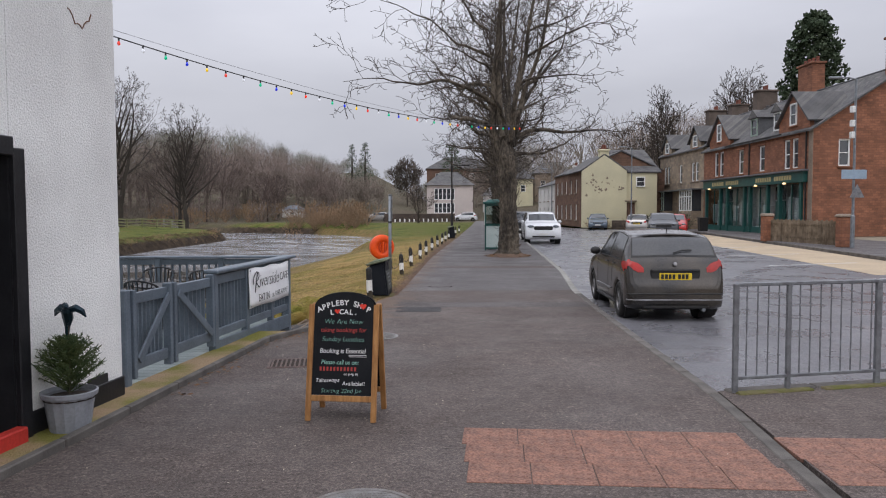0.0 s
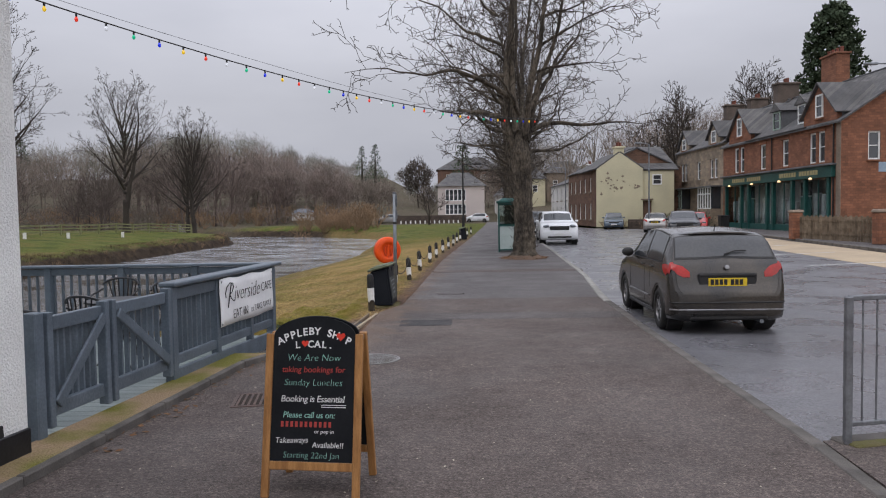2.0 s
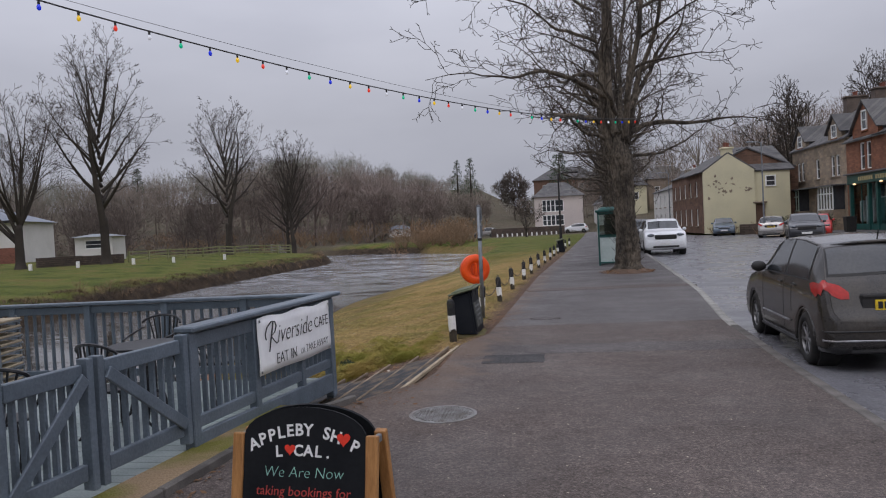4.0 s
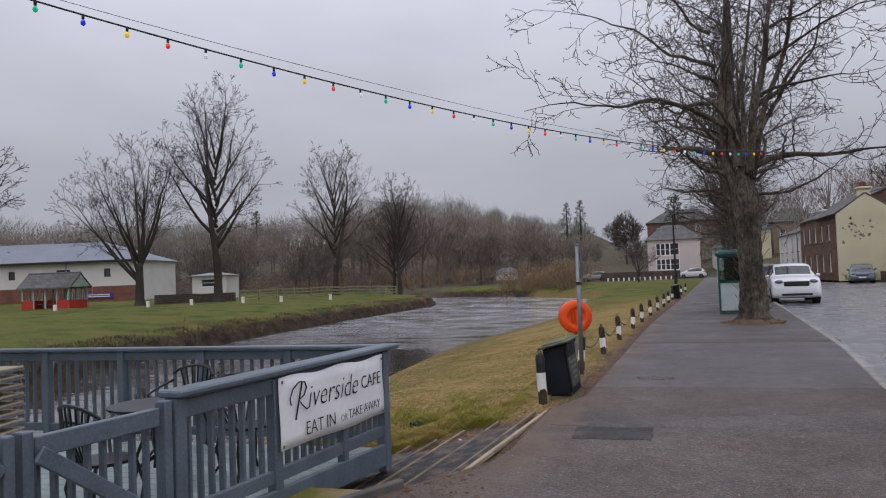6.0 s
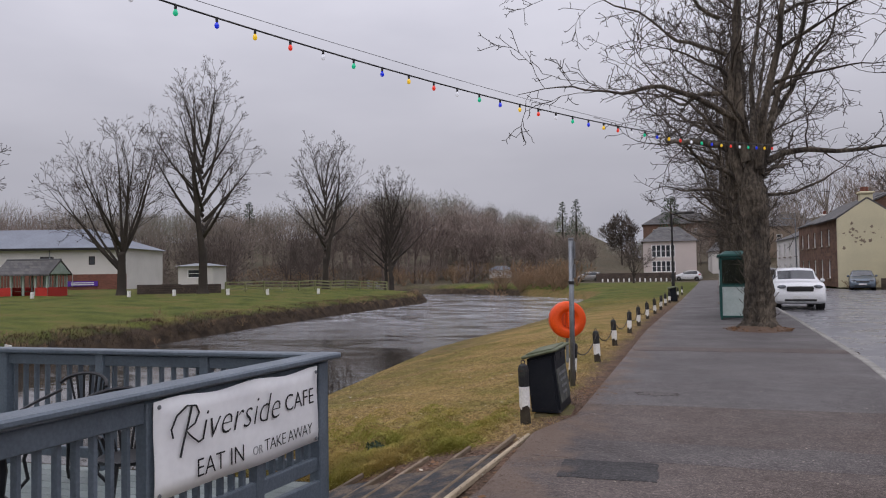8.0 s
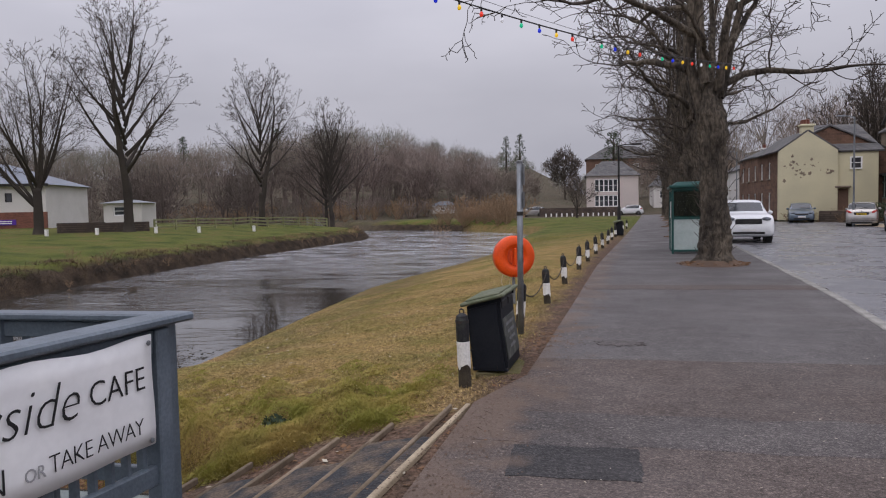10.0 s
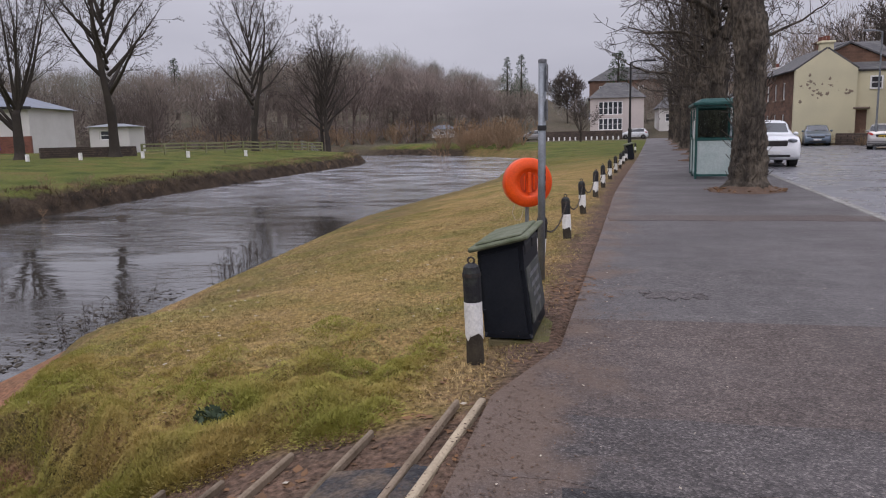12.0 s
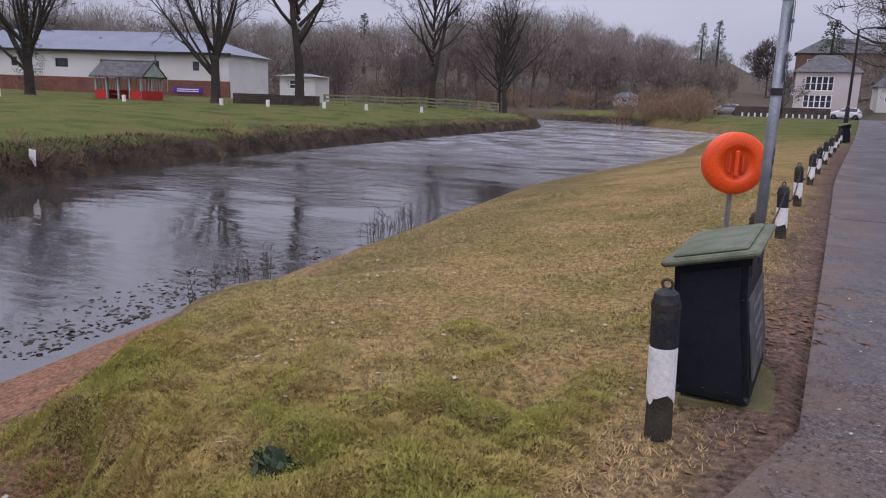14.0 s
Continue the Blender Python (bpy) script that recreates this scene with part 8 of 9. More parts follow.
part("board", box((0.25, 0.04, 1.1), (0, 0, 0.5), 0.005, rot=Matrix.Rotation(0.12, 3, "Y")), M["post_white"], gauge)


# ---- street furniture ----
def lamp_column(m, h, label, signs=False, material=None):
    ob = thing("street_lamp", m, label, "street lamp")
    c = material or M["galv"]
    part("column", tube([(0, 0, -0.1), (0, 0, 1.4), (0, 0, 1.45), (0, 0, h)], [0.09, 0.09, 0.06, 0.045], 10), c, ob)
    part("bracket", tube([(0, 0, h - 0.02), (-0.3, 0, h + 0.05), (-0.75, 0, h + 0.06)], 0.03, 6), c, ob)
    part("lantern", box((0.55, 0.18, 0.1), (-0.9, 0, h + 0.05), 0.03), c, ob)
    if signs:
        part("sign_plate", box((1.1, 0.03, 0.4), (-0.05, -0.1, 3.2), 0.01), M["sign_blue"], ob, "pale blue direction sign")
        part("warning_sign", prism([(-0.32, 2.2), (0.32, 2.2), (0, 2.78)], 0.03, m=Matrix.Translation((0.1, -0.12, 0))), M["rail_grey"], ob)
        for z in (6.0, 5.4, 4.9):
            part("cable_box", box((0.16, 0.2, 0.28), (-0.12, 0, z), 0.02), M["plate_white"], ob)
    return ob


M["sign_blue"] = mat("pale_sign_back", (0.28, 0.36, 0.44), (0.24, 0.31, 0.38), 0.5, bump=0)
lamp_column(pose(18.4, 33.85, 0.02), 7.3, "tall grey street lamp carrying road signs", True)
lamp_column(pose(15.6, 59.5, -0.05, 0, 0, 20), 6.6, "grey street lamp beside the parked cars")
lamp_column(pose(13.6, 86.0, -0.05, 0, 0, 10), 6.4, "grey street lamp before the terrace")
lamp_column(pose(1.35, 50.0, 0, 0, 0, 180), 4.6, "slim black lamp column beside the footway", False, M["trim_black"])


def build_gateway():
    for x, y in ((18.0, 41.2), (18.55, 34.8)):
        ob = thing("gate_pillar", pose(x, y, 0.02), "red sandstone gate pillar with a flat cap", "pillar", "gate pillars")
        part("shaft", box((0.5, 0.5, 1.35), (0, 0, 0.675), 0.03), M["sandstone_wall"], ob)
        part("cap", box((0.62, 0.62, 0.14), (0, 0, 1.42), 0.03, taper=(0.8, 0.8)), M["pale_stone"], ob)
    ob = thing("picket_fence", Matrix.Identity(4), "weathered grey picket fence between stone pillars", "fence")
    a, b = Vector((18.1, 40.9, 0.02)), Vector((18.5, 35.1, 0.02))
    for h in (0.3, 0.95):
        part("rail", beam(a + Vector((0, 0, h)), b + Vector((0, 0, h)), 0.05, 0.09, 0.0), M["strip_wood"], ob)
    for k in range(30):
        p = a.lerp(b, (k + 0.5) / 30)
        part("pale", beam(p + Vector((-0.04, 0, 0.05)), p + Vector((-0.04, 0, 1.15 + 0.06 * (k % 2))), 0.025, 0.1, 0.0), M["strip_wood"], ob)
    wheelie = thing("wheelie_bin", pose(21.6, 60.5, 0.02), "dark wheeled rubbish bin outside the shop", "bin")
    part("body", box((0.6, 0.6, 1.0), (0, 0, 0.5), 0.04, taper=(1.15, 1.15)), M["trim_black"], wheelie)
    part("lid", box((0.74, 0.74, 0.08), (0, 0, 1.04), 0.03), M["trim_black"], wheelie)


build_gateway()


def build_shrubs():
    spots = [(17.2 + rs.uniform(0, 5.2), 70.6 - rs.uniform(0, 2.4), rs.uniform(0.4, 0.9)) for _ in range(24)]
    spots += [(15.2 + rs.uniform(0, 6), 73.9 - rs.uniform(0, 0.8), rs.uniform(0.5, 1.2)) for _ in range(18)]
    stamp_woods("shrubs", spots, 91, "brown leafless garden shrubs before the cream house", 0.009, M["shrub"], True)
    for x, y in ((20.5, 68.3), (22.2, 67.4)):
        h = thing("hedge", pose(x, y, 0), "clipped green garden hedge", "hedge")
        leaf_mass("foliage", [(rs.uniform(-0.8, 0.8), rs.uniform(-0.4, 0.4), rs.uniform(0.3, 1.1), 0.55) for _ in range(12)], 120, (1, 1, 0.8), 0.05, 5, M["evergreen"], h)


build_shrubs()


# ---- festoon lights ----
def build_festoon():
    T, B, sag = Vector((3.45, 29.2, 4.8)), Vector((-6.56, 11.9, 4.9)), 0.53
    ob = thing("festoon_lights", Matrix.Identity(4), "string of coloured festoon bulbs from the cafe to the tree", "lights")
    P = lambda u: T.lerp(B, u) - Vector((0, 0, sag * 4 * u * (1 - u)))
    us = [1.135 * k / 70 for k in range(71)]
    part("cable", tube([P(u) for u in us], 0.011, 5), M["trim_black"], ob)
    hang = [P(u) + Vector((0, 0, 0.02 + 0.13 * abs(math.sin(u * 2.8)) * min(1, u * 1.5))) for u in us]
    part("catenary_wire", tube(hang, 0.004, 4), M["bolt"], ob)
    cols = ["b_yellow", "b_red", "b_white", "b_green", "b_blue"]
    n = 46
    for k in range(n):
        u = 0.012 + 1.1 * k / n
        p = P(u)
        h = part("lamp_holder", lathe([(0.013, -0.05), (0.016, -0.045), (0.016, 0.005), (0.01, 0.012)], 8, at=p), M["trim_black"], ob)
        part("bulb", lathe([(0.012, -0.05), (0.024, -0.07), (0.028, -0.09), (0.022, -0.112), (0.008, -0.122)], 8, at=p), M[cols[(n - k) % 5]], h)
    return ob


def bulb_mat(name, c, e):
    m = bpy.data.materials.new(name)
    m.use_nodes = True
    b = m.node_tree.nodes["Principled BSDF"]
    b.inputs["Base Color"].default_value, b.inputs["Roughness"].default_value = (*c, 1), 0.25
    b.inputs["Emission Color"].default_value, b.inputs["Emission Strength"].default_value = (*c, 1), e
    return m


for nm, c in (("b_yellow", (0.8, 0.5, 0.02)), ("b_red", (0.75, 0.04, 0.02)), ("b_white", (0.6, 0.62, 0.66)), ("b_green", (0.0, 0.45, 0.22)), ("b_blue", (0.01, 0.03, 0.6))):
    M[nm] = bulb_mat(nm, c, 0.5)
build_festoon()


# ---- vehicles ----
def wheel_parts(parent, x, y, r, w):
    s = 1 if x > 0 else -1
    rot = Matrix.Translation((x, y, r)) @ Matrix.Rotation(radians(90 * s), 4, "Y")
    tyre = part("wheel", lathe([(r * 0.62, -w / 2), (r * 0.9, -w / 2), (r, -w * 0.36), (r, w * 0.36), (r * 0.9, w / 2), (r * 0.66, w / 2), (r * 0.64, w * 0.3)], 28), M["tyre"], parent, smooth=True)
    tyre.matrix_basis = rot
    bm = lathe([(r * 0.65, w * 0.1), (r * 0.66, w * 0.42), (r * 0.6, w * 0.44), (r * 0.57, w * 0.2), (0.03, w * 0.18)], 24)
    for k in range(7):
        a = k * 2 * math.pi / 7
        box((r * 0.52, r * 0.12, w * 0.12), (math.cos(a) * r * 0.33, math.sin(a) * r * 0.33, w * 0.34), 0.006, bm=bm, rot=Matrix.Rotation(a, 3, "Z"))
    lathe([(r * 0.14, w * 0.3), (r * 0.14, w * 0.42), (r * 0.08, w * 0.44)], 12, bm=bm)
    part("rim", bm, M["alloy"], tyre)


# roofline of each kind of car: distance from the rear over the length, height over the full height
ROOFLINE = {
    "hatch": [(0, 0.38), (0.002, 0.42), (0.012, 0.45), (0.018, 0.50), (0.024, 0.58), (0.034, 0.655), (0.05, 0.705), (0.075, 0.80), (0.10, 0.885), (0.125, 0.935), (0.16, 0.96), (0.3, 0.995), (0.42, 1.0), (0.53, 0.985), (0.60, 0.93), (0.70, 0.77), (0.765, 0.675), (0.80, 0.655), (0.9, 0.60), (0.96, 0.52), (0.985, 0.45), (1, 0.34)],
    "suv": [(0, 0.38), (0.002, 0.42), (0.012, 0.46), (0.018, 0.52), (0.024, 0.60), (0.035, 0.66), (0.05, 0.71), (0.075, 0.82), (0.10, 0.90), (0.14, 0.96), (0.3, 0.995), (0.42, 1.0), (0.53, 0.985), (0.60, 0.93), (0.69, 0.76), (0.73, 0.69), (0.9, 0.645), (0.96, 0.585), (0.985, 0.5), (1, 0.38)],
    "van": [(0, 0.34), (0.004, 0.6), (0.012, 0.88), (0.03, 0.97), (0.1, 1.0), (0.6, 1.0), (0.67, 0.965), (0.79, 0.73), (0.83, 0.66), (0.95, 0.58), (0.985, 0.48), (1, 0.36)],
}


class CarShell:
    """The outer skin of a car as a smooth surface over (share of the length from the rear, station round the section)."""

    def __init__(self, L, W, H, r, style):
        self.L, self.hw, self.H, self.r, self.style = L, W / 2, H, r, style
        self.zb = 0.165 if style != "suv" else 0.25
        self.belt = H * {"hatch": 0.655, "suv": 0.645, "van": 0.60}[style]
        self.ra = r + 0.05
        wb = L * 0.63
        self.wheels = (-wb / 2 - L * 0.015, wb / 2 - L * 0.015)
        f = np.linspace(0, 1, 801)
        z = np.interp(f, *zip(*ROOFLINE[style]))
        k = np.hanning(9)
        pad = np.concatenate([np.full(4, z[0]), z, np.full(4, z[-1])])
        self.f, self.z = f, np.convolve(pad, k / k.sum(), "valid") * H

    def section(self, f):
        hw, y = self.hw, (f - 0.5) * self.L
        top = float(np.interp(f, self.f, self.z))
        e = min(f, 1 - f) * self.L
        w = hw * float(np.interp(e, [0, 0.03, 0.08, 0.18, 0.45, 0.9], [0.85, 0.915, 0.955, 0.98, 0.995, 1.0]))
        low = float(np.interp(e, [0, 0.1, 0.3], [self.zb + 0.1, self.zb + 0.03, self.zb]))
        belt = min(self.belt, top - 0.05)
        belt = max(belt, low + 0.08)
        arch = 0.0
        for yw in self.wheels:
            if abs(y - yw) < self.ra:
                arch = max(arch, self.r + math.sqrt(self.ra ** 2 - (y - yw) ** 2))
        za = max(low + 0.04, arch)
        zm = max(low + (belt - low) * 0.5, za + 0.02)
        roof = w * float(np.interp(f, [0, 0.05, 0.12, 0.5, 0.7, 1], [0.88, 0.87, 0.78, 0.72, 0.77, 0.82])) if self.style != "van" else w * 0.84
        side = w * 0.955
        at = lambda h: side + (roof - side) * h ** 1.25
        pts = [(0, low), (w * 0.8, low), (w * 0.965, za), (w, zm), (w * 0.99, max(belt - 0.13, zm + 0.015)), (side, max(belt, zm + 0.03))]
        b = pts[-1][1]
        top = max(top, b + 0.03)
        pts += [(at(0.4), b + 0.4 * (top - b)), (at(0.78), b + 0.78 * (top - b)), (roof * 0.97, b + 0.95 * (top - b)), (roof * 0.55, top), (0, top + 0.012)]
        return y, pts

    def at(self, f, s):
        """The point at station s (0: keel, 5: beltline, 8: cant rail, 10: roof centre)."""
        y, p = self.section(f)
        k = min(int(s), len(p) - 2)
        t = s - k
        p0, p1, p2 = p[max(k - 1, 0)], p[k], p[k + 1]
        p3 = p[k + 2] if k + 2 < len(p) else (-p[k][0], p[k][1])
        if k < 2:
            return Vector((p1[0] + (p2[0] - p1[0]) * t, y, p1[1] + (p2[1] - p1[1]) * t))
        c = [0.5 * (2 * p1[i] + (p2[i] - p0[i]) * t + (2 * p0[i] - 5 * p1[i] + 4 * p2[i] - p3[i]) * t * t + (3 * p1[i] - p0[i] - 3 * p2[i] + p3[i]) * t ** 3) for i in (0, 1)]
        return Vector((c[0], y, c[1]))

    def skin(self, fs, ss):
        bm = bmesh.new()
        rings = []
        for f in fs:
            half = [self.at(f, s) for s in ss]
            rings.append([bm.verts.new(v) for v in half] + [bm.verts.new((-v.x, v.y, v.z)) for v in half[-2:0:-1]])
        n = len(rings[0])
        for a, b in zip(rings, rings[1:]):
            for k in range(n):
                bm.faces.new((a[k], a[(k + 1) % n], b[(k + 1) % n], b[k]))
        bm.faces.new(rings[0][::-1])
        bm.faces.new(rings[-1])
        bmesh.ops.recalc_face_normals(bm, faces=bm.faces)
        return bm

    def panel(self, fs, ss, side=1, out=0.005, both=False):
        """A pane that lies on the skin between the given stations; both: across the car from side to side."""
        bm = bmesh.new()
        rows = []
        for f in fs:
            row = []
            at = ss(f) if callable(ss) else ss
            for sg, s in ([(1, q) for q in at] + [(-1, q) for q in at[-2::-1]]) if both else [(side, q) for q in at]:
                p = self.at(f, s)
                du, dv = self.at(f + 0.004, s) - self.at(f - 0.004, s), self.at(f, min(s + 0.05, 10)) - self.at(f, s - 0.05)
                nrm = dv.cross(du).normalized()
                if nrm.dot(p - Vector((0, p.y * 0.75, self.H * 0.45))) < 0:
                    nrm.negate()
                q = p + nrm * out
                row.append(bm.verts.new((q.x * sg, q.y, q.z)))
            rows.append(row)
        for a, b in zip(rows, rows[1:]):
            for k in range(len(a) - 1):
                bm.faces.new((a[k], a[k + 1], b[k + 1], b[k]))
        bmesh.ops.recalc_face_normals(bm, faces=bm.faces)
        return bm


def ellipsoid(rx, ry, rz, seg=16):
    bm = bmesh.new()
    bmesh.ops.create_uvsphere(bm, u_segments=seg, v_segments=seg * 2 // 3, radius=1.0)
    for v in bm.verts:
        v.co = Vector((v.co.x * rx, v.co.y * ry, v.co.z * rz))
    return bm


def build_car(m, paint, label, L=4.03, W=1.68, H=1.47, r=0.31, style="hatch", category="car", glass="car_glass", fine=False):
    ob = thing("car" if style != "van" else "van", m, label, category)
    P, T, hw = M[paint], M["trim_black"], W / 2
    sh = CarShell(L, W, H, r, style)
    y0, y1, belt, zb, ra = -L / 2, L / 2, sh.belt, sh.zb, sh.ra
    fs = sorted(set([round(x, 4) for x in list(np.arange(0, 0.16, 0.006 * (1 if fine else 2))) + list(np.arange(0.16, 0.94, 0.011 * (1 if fine else 2))) + list(np.arange(0.94, 1.0, 0.008))] + [1.0]))
    ss = [0, 1] + list(np.arange(2, 10.01, 0.25 * (1 if fine else 2)))
    part("body", sh.skin(fs, ss), P, ob, smooth=True)
    for yw in sh.wheels:
        for q in (-1, 1):
            wheel_parts(ob, q * (hw - 0.11), yw, r, 0.2)
            lin = part("arch_liner", lathe([(ra - 0.01, -0.12), (ra - 0.01, 0.1)], 20, close=True), T, ob)
            lin.matrix_basis = Matrix.Translation((q * (hw - 0.2), yw, r)) @ Matrix.Rotation(radians(90), 4, "Y")
            arc = [(q * hw * 0.975, yw + ra * math.cos(a), r + ra * math.sin(a)) for a in np.linspace(0.15, math.pi - 0.15, 14)]
            part("wheel_arch", tube(arc, 0.016, 6), P if style != "suv" else T, ob)
    G = M["car_glass"]
    span = lambda a, b, n: list(np.linspace(a, b, n))
    if style != "van":
        part("rear_window", sh.panel(span(0.056, 0.118, 9), [8.0] + span(8.25, 10, 8), both=True), M[glass], ob, smooth=True)
        part("window_seal", sh.panel(span(0.051, 0.122, 9), [7.85] + span(8.2, 10, 8), both=True, out=0.0025), T, ob, smooth=True)
    a, b = (0.60, 0.745) if style == "hatch" else ((0.60, 0.71) if style == "suv" else (0.67, 0.81))
    part("windscreen", sh.panel(span(a, b, 8), [8.1] + span(8.3, 10, 7), both=True), G, ob, smooth=True)
    cells = ((0.15, 0.375), (0.395, 0.655)) if style != "van" else ((0.56, 0.70),)
    for q in (-1, 1):
        for f0, f1 in cells:
            part("side_window", sh.panel(span(f0, f1, 10), span(5.2, 7.6, 7), q), G, ob, smooth=True)
        if style != "van":
            part("window_seal", sh.panel(span(0.142, 0.668, 16), span(5.08, 7.75, 7), q, 0.0025), T, ob, smooth=True)
        for f in (0.30, 0.39, 0.66):
            line = [sh.at(f, s) for s in span(3.0 if f < 0.35 else 2.4, 5.0, 7)]
            part("door_gap", tube([(v.x * q, v.y, v.z) for v in line], 0.004, 4), T, ob)
        for f in (0.28, 0.435):
            v = sh.at(f, 4.45)
            part("door_handle", box((0.03, 0.17, 0.03), (q * (v.x + 0.006), v.y, v.z), 0.01), P, ob)
        v = sh.at(0.645, 5.2)
        mir = part("mirror", ellipsoid(0.1, 0.07, 0.075, 14), P if paint != "car_grey" else T, ob, smooth=True)
        mir.matrix_basis = Matrix.Translation((q * (v.x + 0.1), v.y, v.z + 0.05))
        part("side_moulding", tube([(q * (sh.at(f, 3.2).x + 0.004), sh.at(f, 3.2).y, zb + 0.27) for f in span(0.31, 0.65, 6)], 0.014, 6), M["alloy"] if fine else T, ob)
        part("sill", tube([(q * hw * 0.95, sh.wheels[0] + ra, zb + 0.05), (q * hw * 0.95, sh.wheels[1] - ra, zb + 0.05)], 0.025, 6), T, ob)
        # lamps
        if style == "van":
            lamp = box((0.12, 0.08, 0.4), (q * (hw * 0.88), y0 + 0.04, belt - 0.12), 0.02)
        else:
            ends = lambda f, fs, lo, hi: span(float(np.interp(f, fs, lo)), float(np.interp(f, fs, hi)), 9)
            lamp = sh.panel(span(0.0215, 0.052, 14), lambda f: ends(f, (0.0215, 0.026, 0.034, 0.052), (8.3, 7.6, 5.0, 5.0), (8.6, 8.62, 8.3, 6.2)), q, 0.008)
            side = sh.panel(span(0.034, 0.125, 14), lambda f: ends(f, (0.034, 0.06, 0.1, 0.125), (4.4, 3.9, 4.25, 4.85), (5.1, 5.1, 5.08, 4.95)), q, 0.008)
            tmp = bpy.data.meshes.new("tmp")
            side.to_mesh(tmp)
            side.free()
            lamp.from_mesh(tmp)
            bpy.data.meshes.remove(tmp)
        part("tail_lamp", lamp, M["tail_red"], ob, "red tail lamp", True)
        head = part("headlamp", ellipsoid(0.17, 0.24, 0.085), M["lamp_clear"], ob, "clear headlamp", True)
        head.matrix_basis = Matrix.Translation((q * hw * 0.7, y1 - 0.22, sh.at(0.955, 10).z - 0.09)) @ Matrix.Rotation(radians(q * 28), 4, "Z") @ Matrix.Rotation(radians(10), 4, "X")
    # rear end: grooves across the bumper, plate, handle, wiper
    cross = lambda z, ks, dy: [(q * hw * k, y0 + d + dy, z) for q, k, d in ks]
    wrap = [(-1, 0.955, 0.1), (-1, 0.91, 0.03), (-1, 0.84, 0.004), (1, 0.0, 0.0), (1, 0.84, 0.004), (1, 0.91, 0.03), (1, 0.955, 0.1)]
    part("bumper_strip", tube(cross(zb + 0.29, wrap, 0.0), 0.012, 6), T, ob)
    part("bumper_strip", tube(cross(zb + 0.19, wrap, 0.0), 0.012, 6), M["alloy"] if fine else T, ob)
    part("bumper_insert", box((W * 0.66, 0.06, 0.1), (0, y0 + 0.03, zb + 0.1), 0.02), T, ob)
    zp = belt - 0.215
    yp = y0 + 0.055
    part("plate_recess", box((0.8, 0.06, 0.19), (0, yp + 0.032, zp + 0.015), 0.02), T, ob)
    pl = part("number_plate", box((0.52, 0.012, 0.112), (0, yp - 0.004, zp - 0.01), 0.003), M["plate_yellow"], ob, "yellow number plate")
    for k in range(7):
        part("character", box((0.045, 0.004, 0.075), (-0.21 + k * 0.06 + (0.03 if k > 3 else 0), yp - 0.012, zp - 0.01)), M["ink"], pl)
    part("boot_handle", box((0.78, 0.05, 0.045), (0, yp + 0.012, zp + 0.085), 0.018, seg=2), T, ob)
    badge = part("badge", lathe([(0.036, 0), (0.03, 0.01), (0.01, 0.012)], 8), M["alloy"], ob)
    badge.matrix_basis = Matrix.Translation((0, y0 + 0.085, belt - 0.025)) @ Matrix.Rotation(radians(75), 4, "X")
    if style != "van":
        w0, w1 = sh.at(0.06, 10), sh.at(0.068, 9.2)
        part("rear_wiper", tube([w0 + Vector((0, -0.03, 0.01)), Vector((w1.x * 0.5, w1.y - 0.035, w1.z + 0.02)), Vector((w1.x, w1.y - 0.03, w1.z + 0.02))], 0.011, 5), T, ob)
        v = sh.at(0.135, 10)
        part("spoiler", tube([(-hw * 0.66, v.y + 0.02, v.z - 0.035), (-hw * 0.4, v.y - 0.03, v.z - 0.004), (0, v.y - 0.05, v.z + 0.008), (hw * 0.4, v.y - 0.03, v.z - 0.004), (hw * 0.66, v.y + 0.02, v.z - 0.035)], 0.022, 8), P, ob, smooth=True)
    part("exhaust", tube([(hw * 0.55, y0 + 0.3, zb + 0.03), (hw * 0.55, y0 + 0.01, zb + 0.03)], 0.03, 8), M["galv"], ob)
    v = sh.at(0.17, 10)
    part("antenna", tube([v, v + Vector((0, -0.05, 0.1))], 0.008, 5), T, ob)
    # front end
    zn = sh.at(0.96, 10).z
    part("grille", box((W * 0.5, 0.1, 0.13 if style == "hatch" else 0.2), (0, y1 - 0.045, zn - 0.15), 0.03), T, ob)
    for k in range(2):
        part("grille_bar", box((W * 0.44, 0.02, 0.014), (0, y1 - 0.008, zn - 0.15 + 0.04 * k), 0.004), M["alloy"], ob)
    part("air_intake", box((W * 0.62, 0.06, 0.12), (0, y1 - 0.015, zb + 0.16), 0.03), T, ob)
    part("front_plate", box((0.52, 0.012, 0.112), (0, y1 + 0.018, zb + 0.28), 0.003), M["plate_white"], ob)
    for q in (-1, 1):
        part("fog_lamp", box((0.2, 0.04, 0.07), (q * hw * 0.66, y1 - 0.06, zb + 0.18), 0.015, rot=Matrix.Rotation(-q * 0.3, 3, "Z")), T, ob)
    return ob


RZ = -0.09
build_car(pose(4.18, 15.66, RZ, 0, 0, -2.5), "car_grey", "muddy dark grey hatchback parked at the kerb", 3.85, 1.62, 1.46, 0.3, glass="dusty_glass", fine=True)
build_car(pose(6.15, 43.3, RZ, 0, 0, 176), "car_white", "large white off-road car parked at the kerb", 4.75, 1.95, 1.72, 0.37, "suv")
build_car(pose(6.3, 53.5, RZ, 0, 0, 176), "car_black", "black car parked behind the white one", 4.6, 1.85, 1.75, 0.35, "suv")
build_car(pose(16.2, 80.5, RZ, 0, 0, 176), "car_white", "white delivery van parked before the terrace", 4.9, 1.9, 1.9, 0.34, "van", "van")
build_car(pose(15.6, 71.3, RZ, 0, 0, 168), "car_blue", "blue-grey hatchback parked before the cream house", 4.1, 1.75, 1.48, 0.31, "hatch")
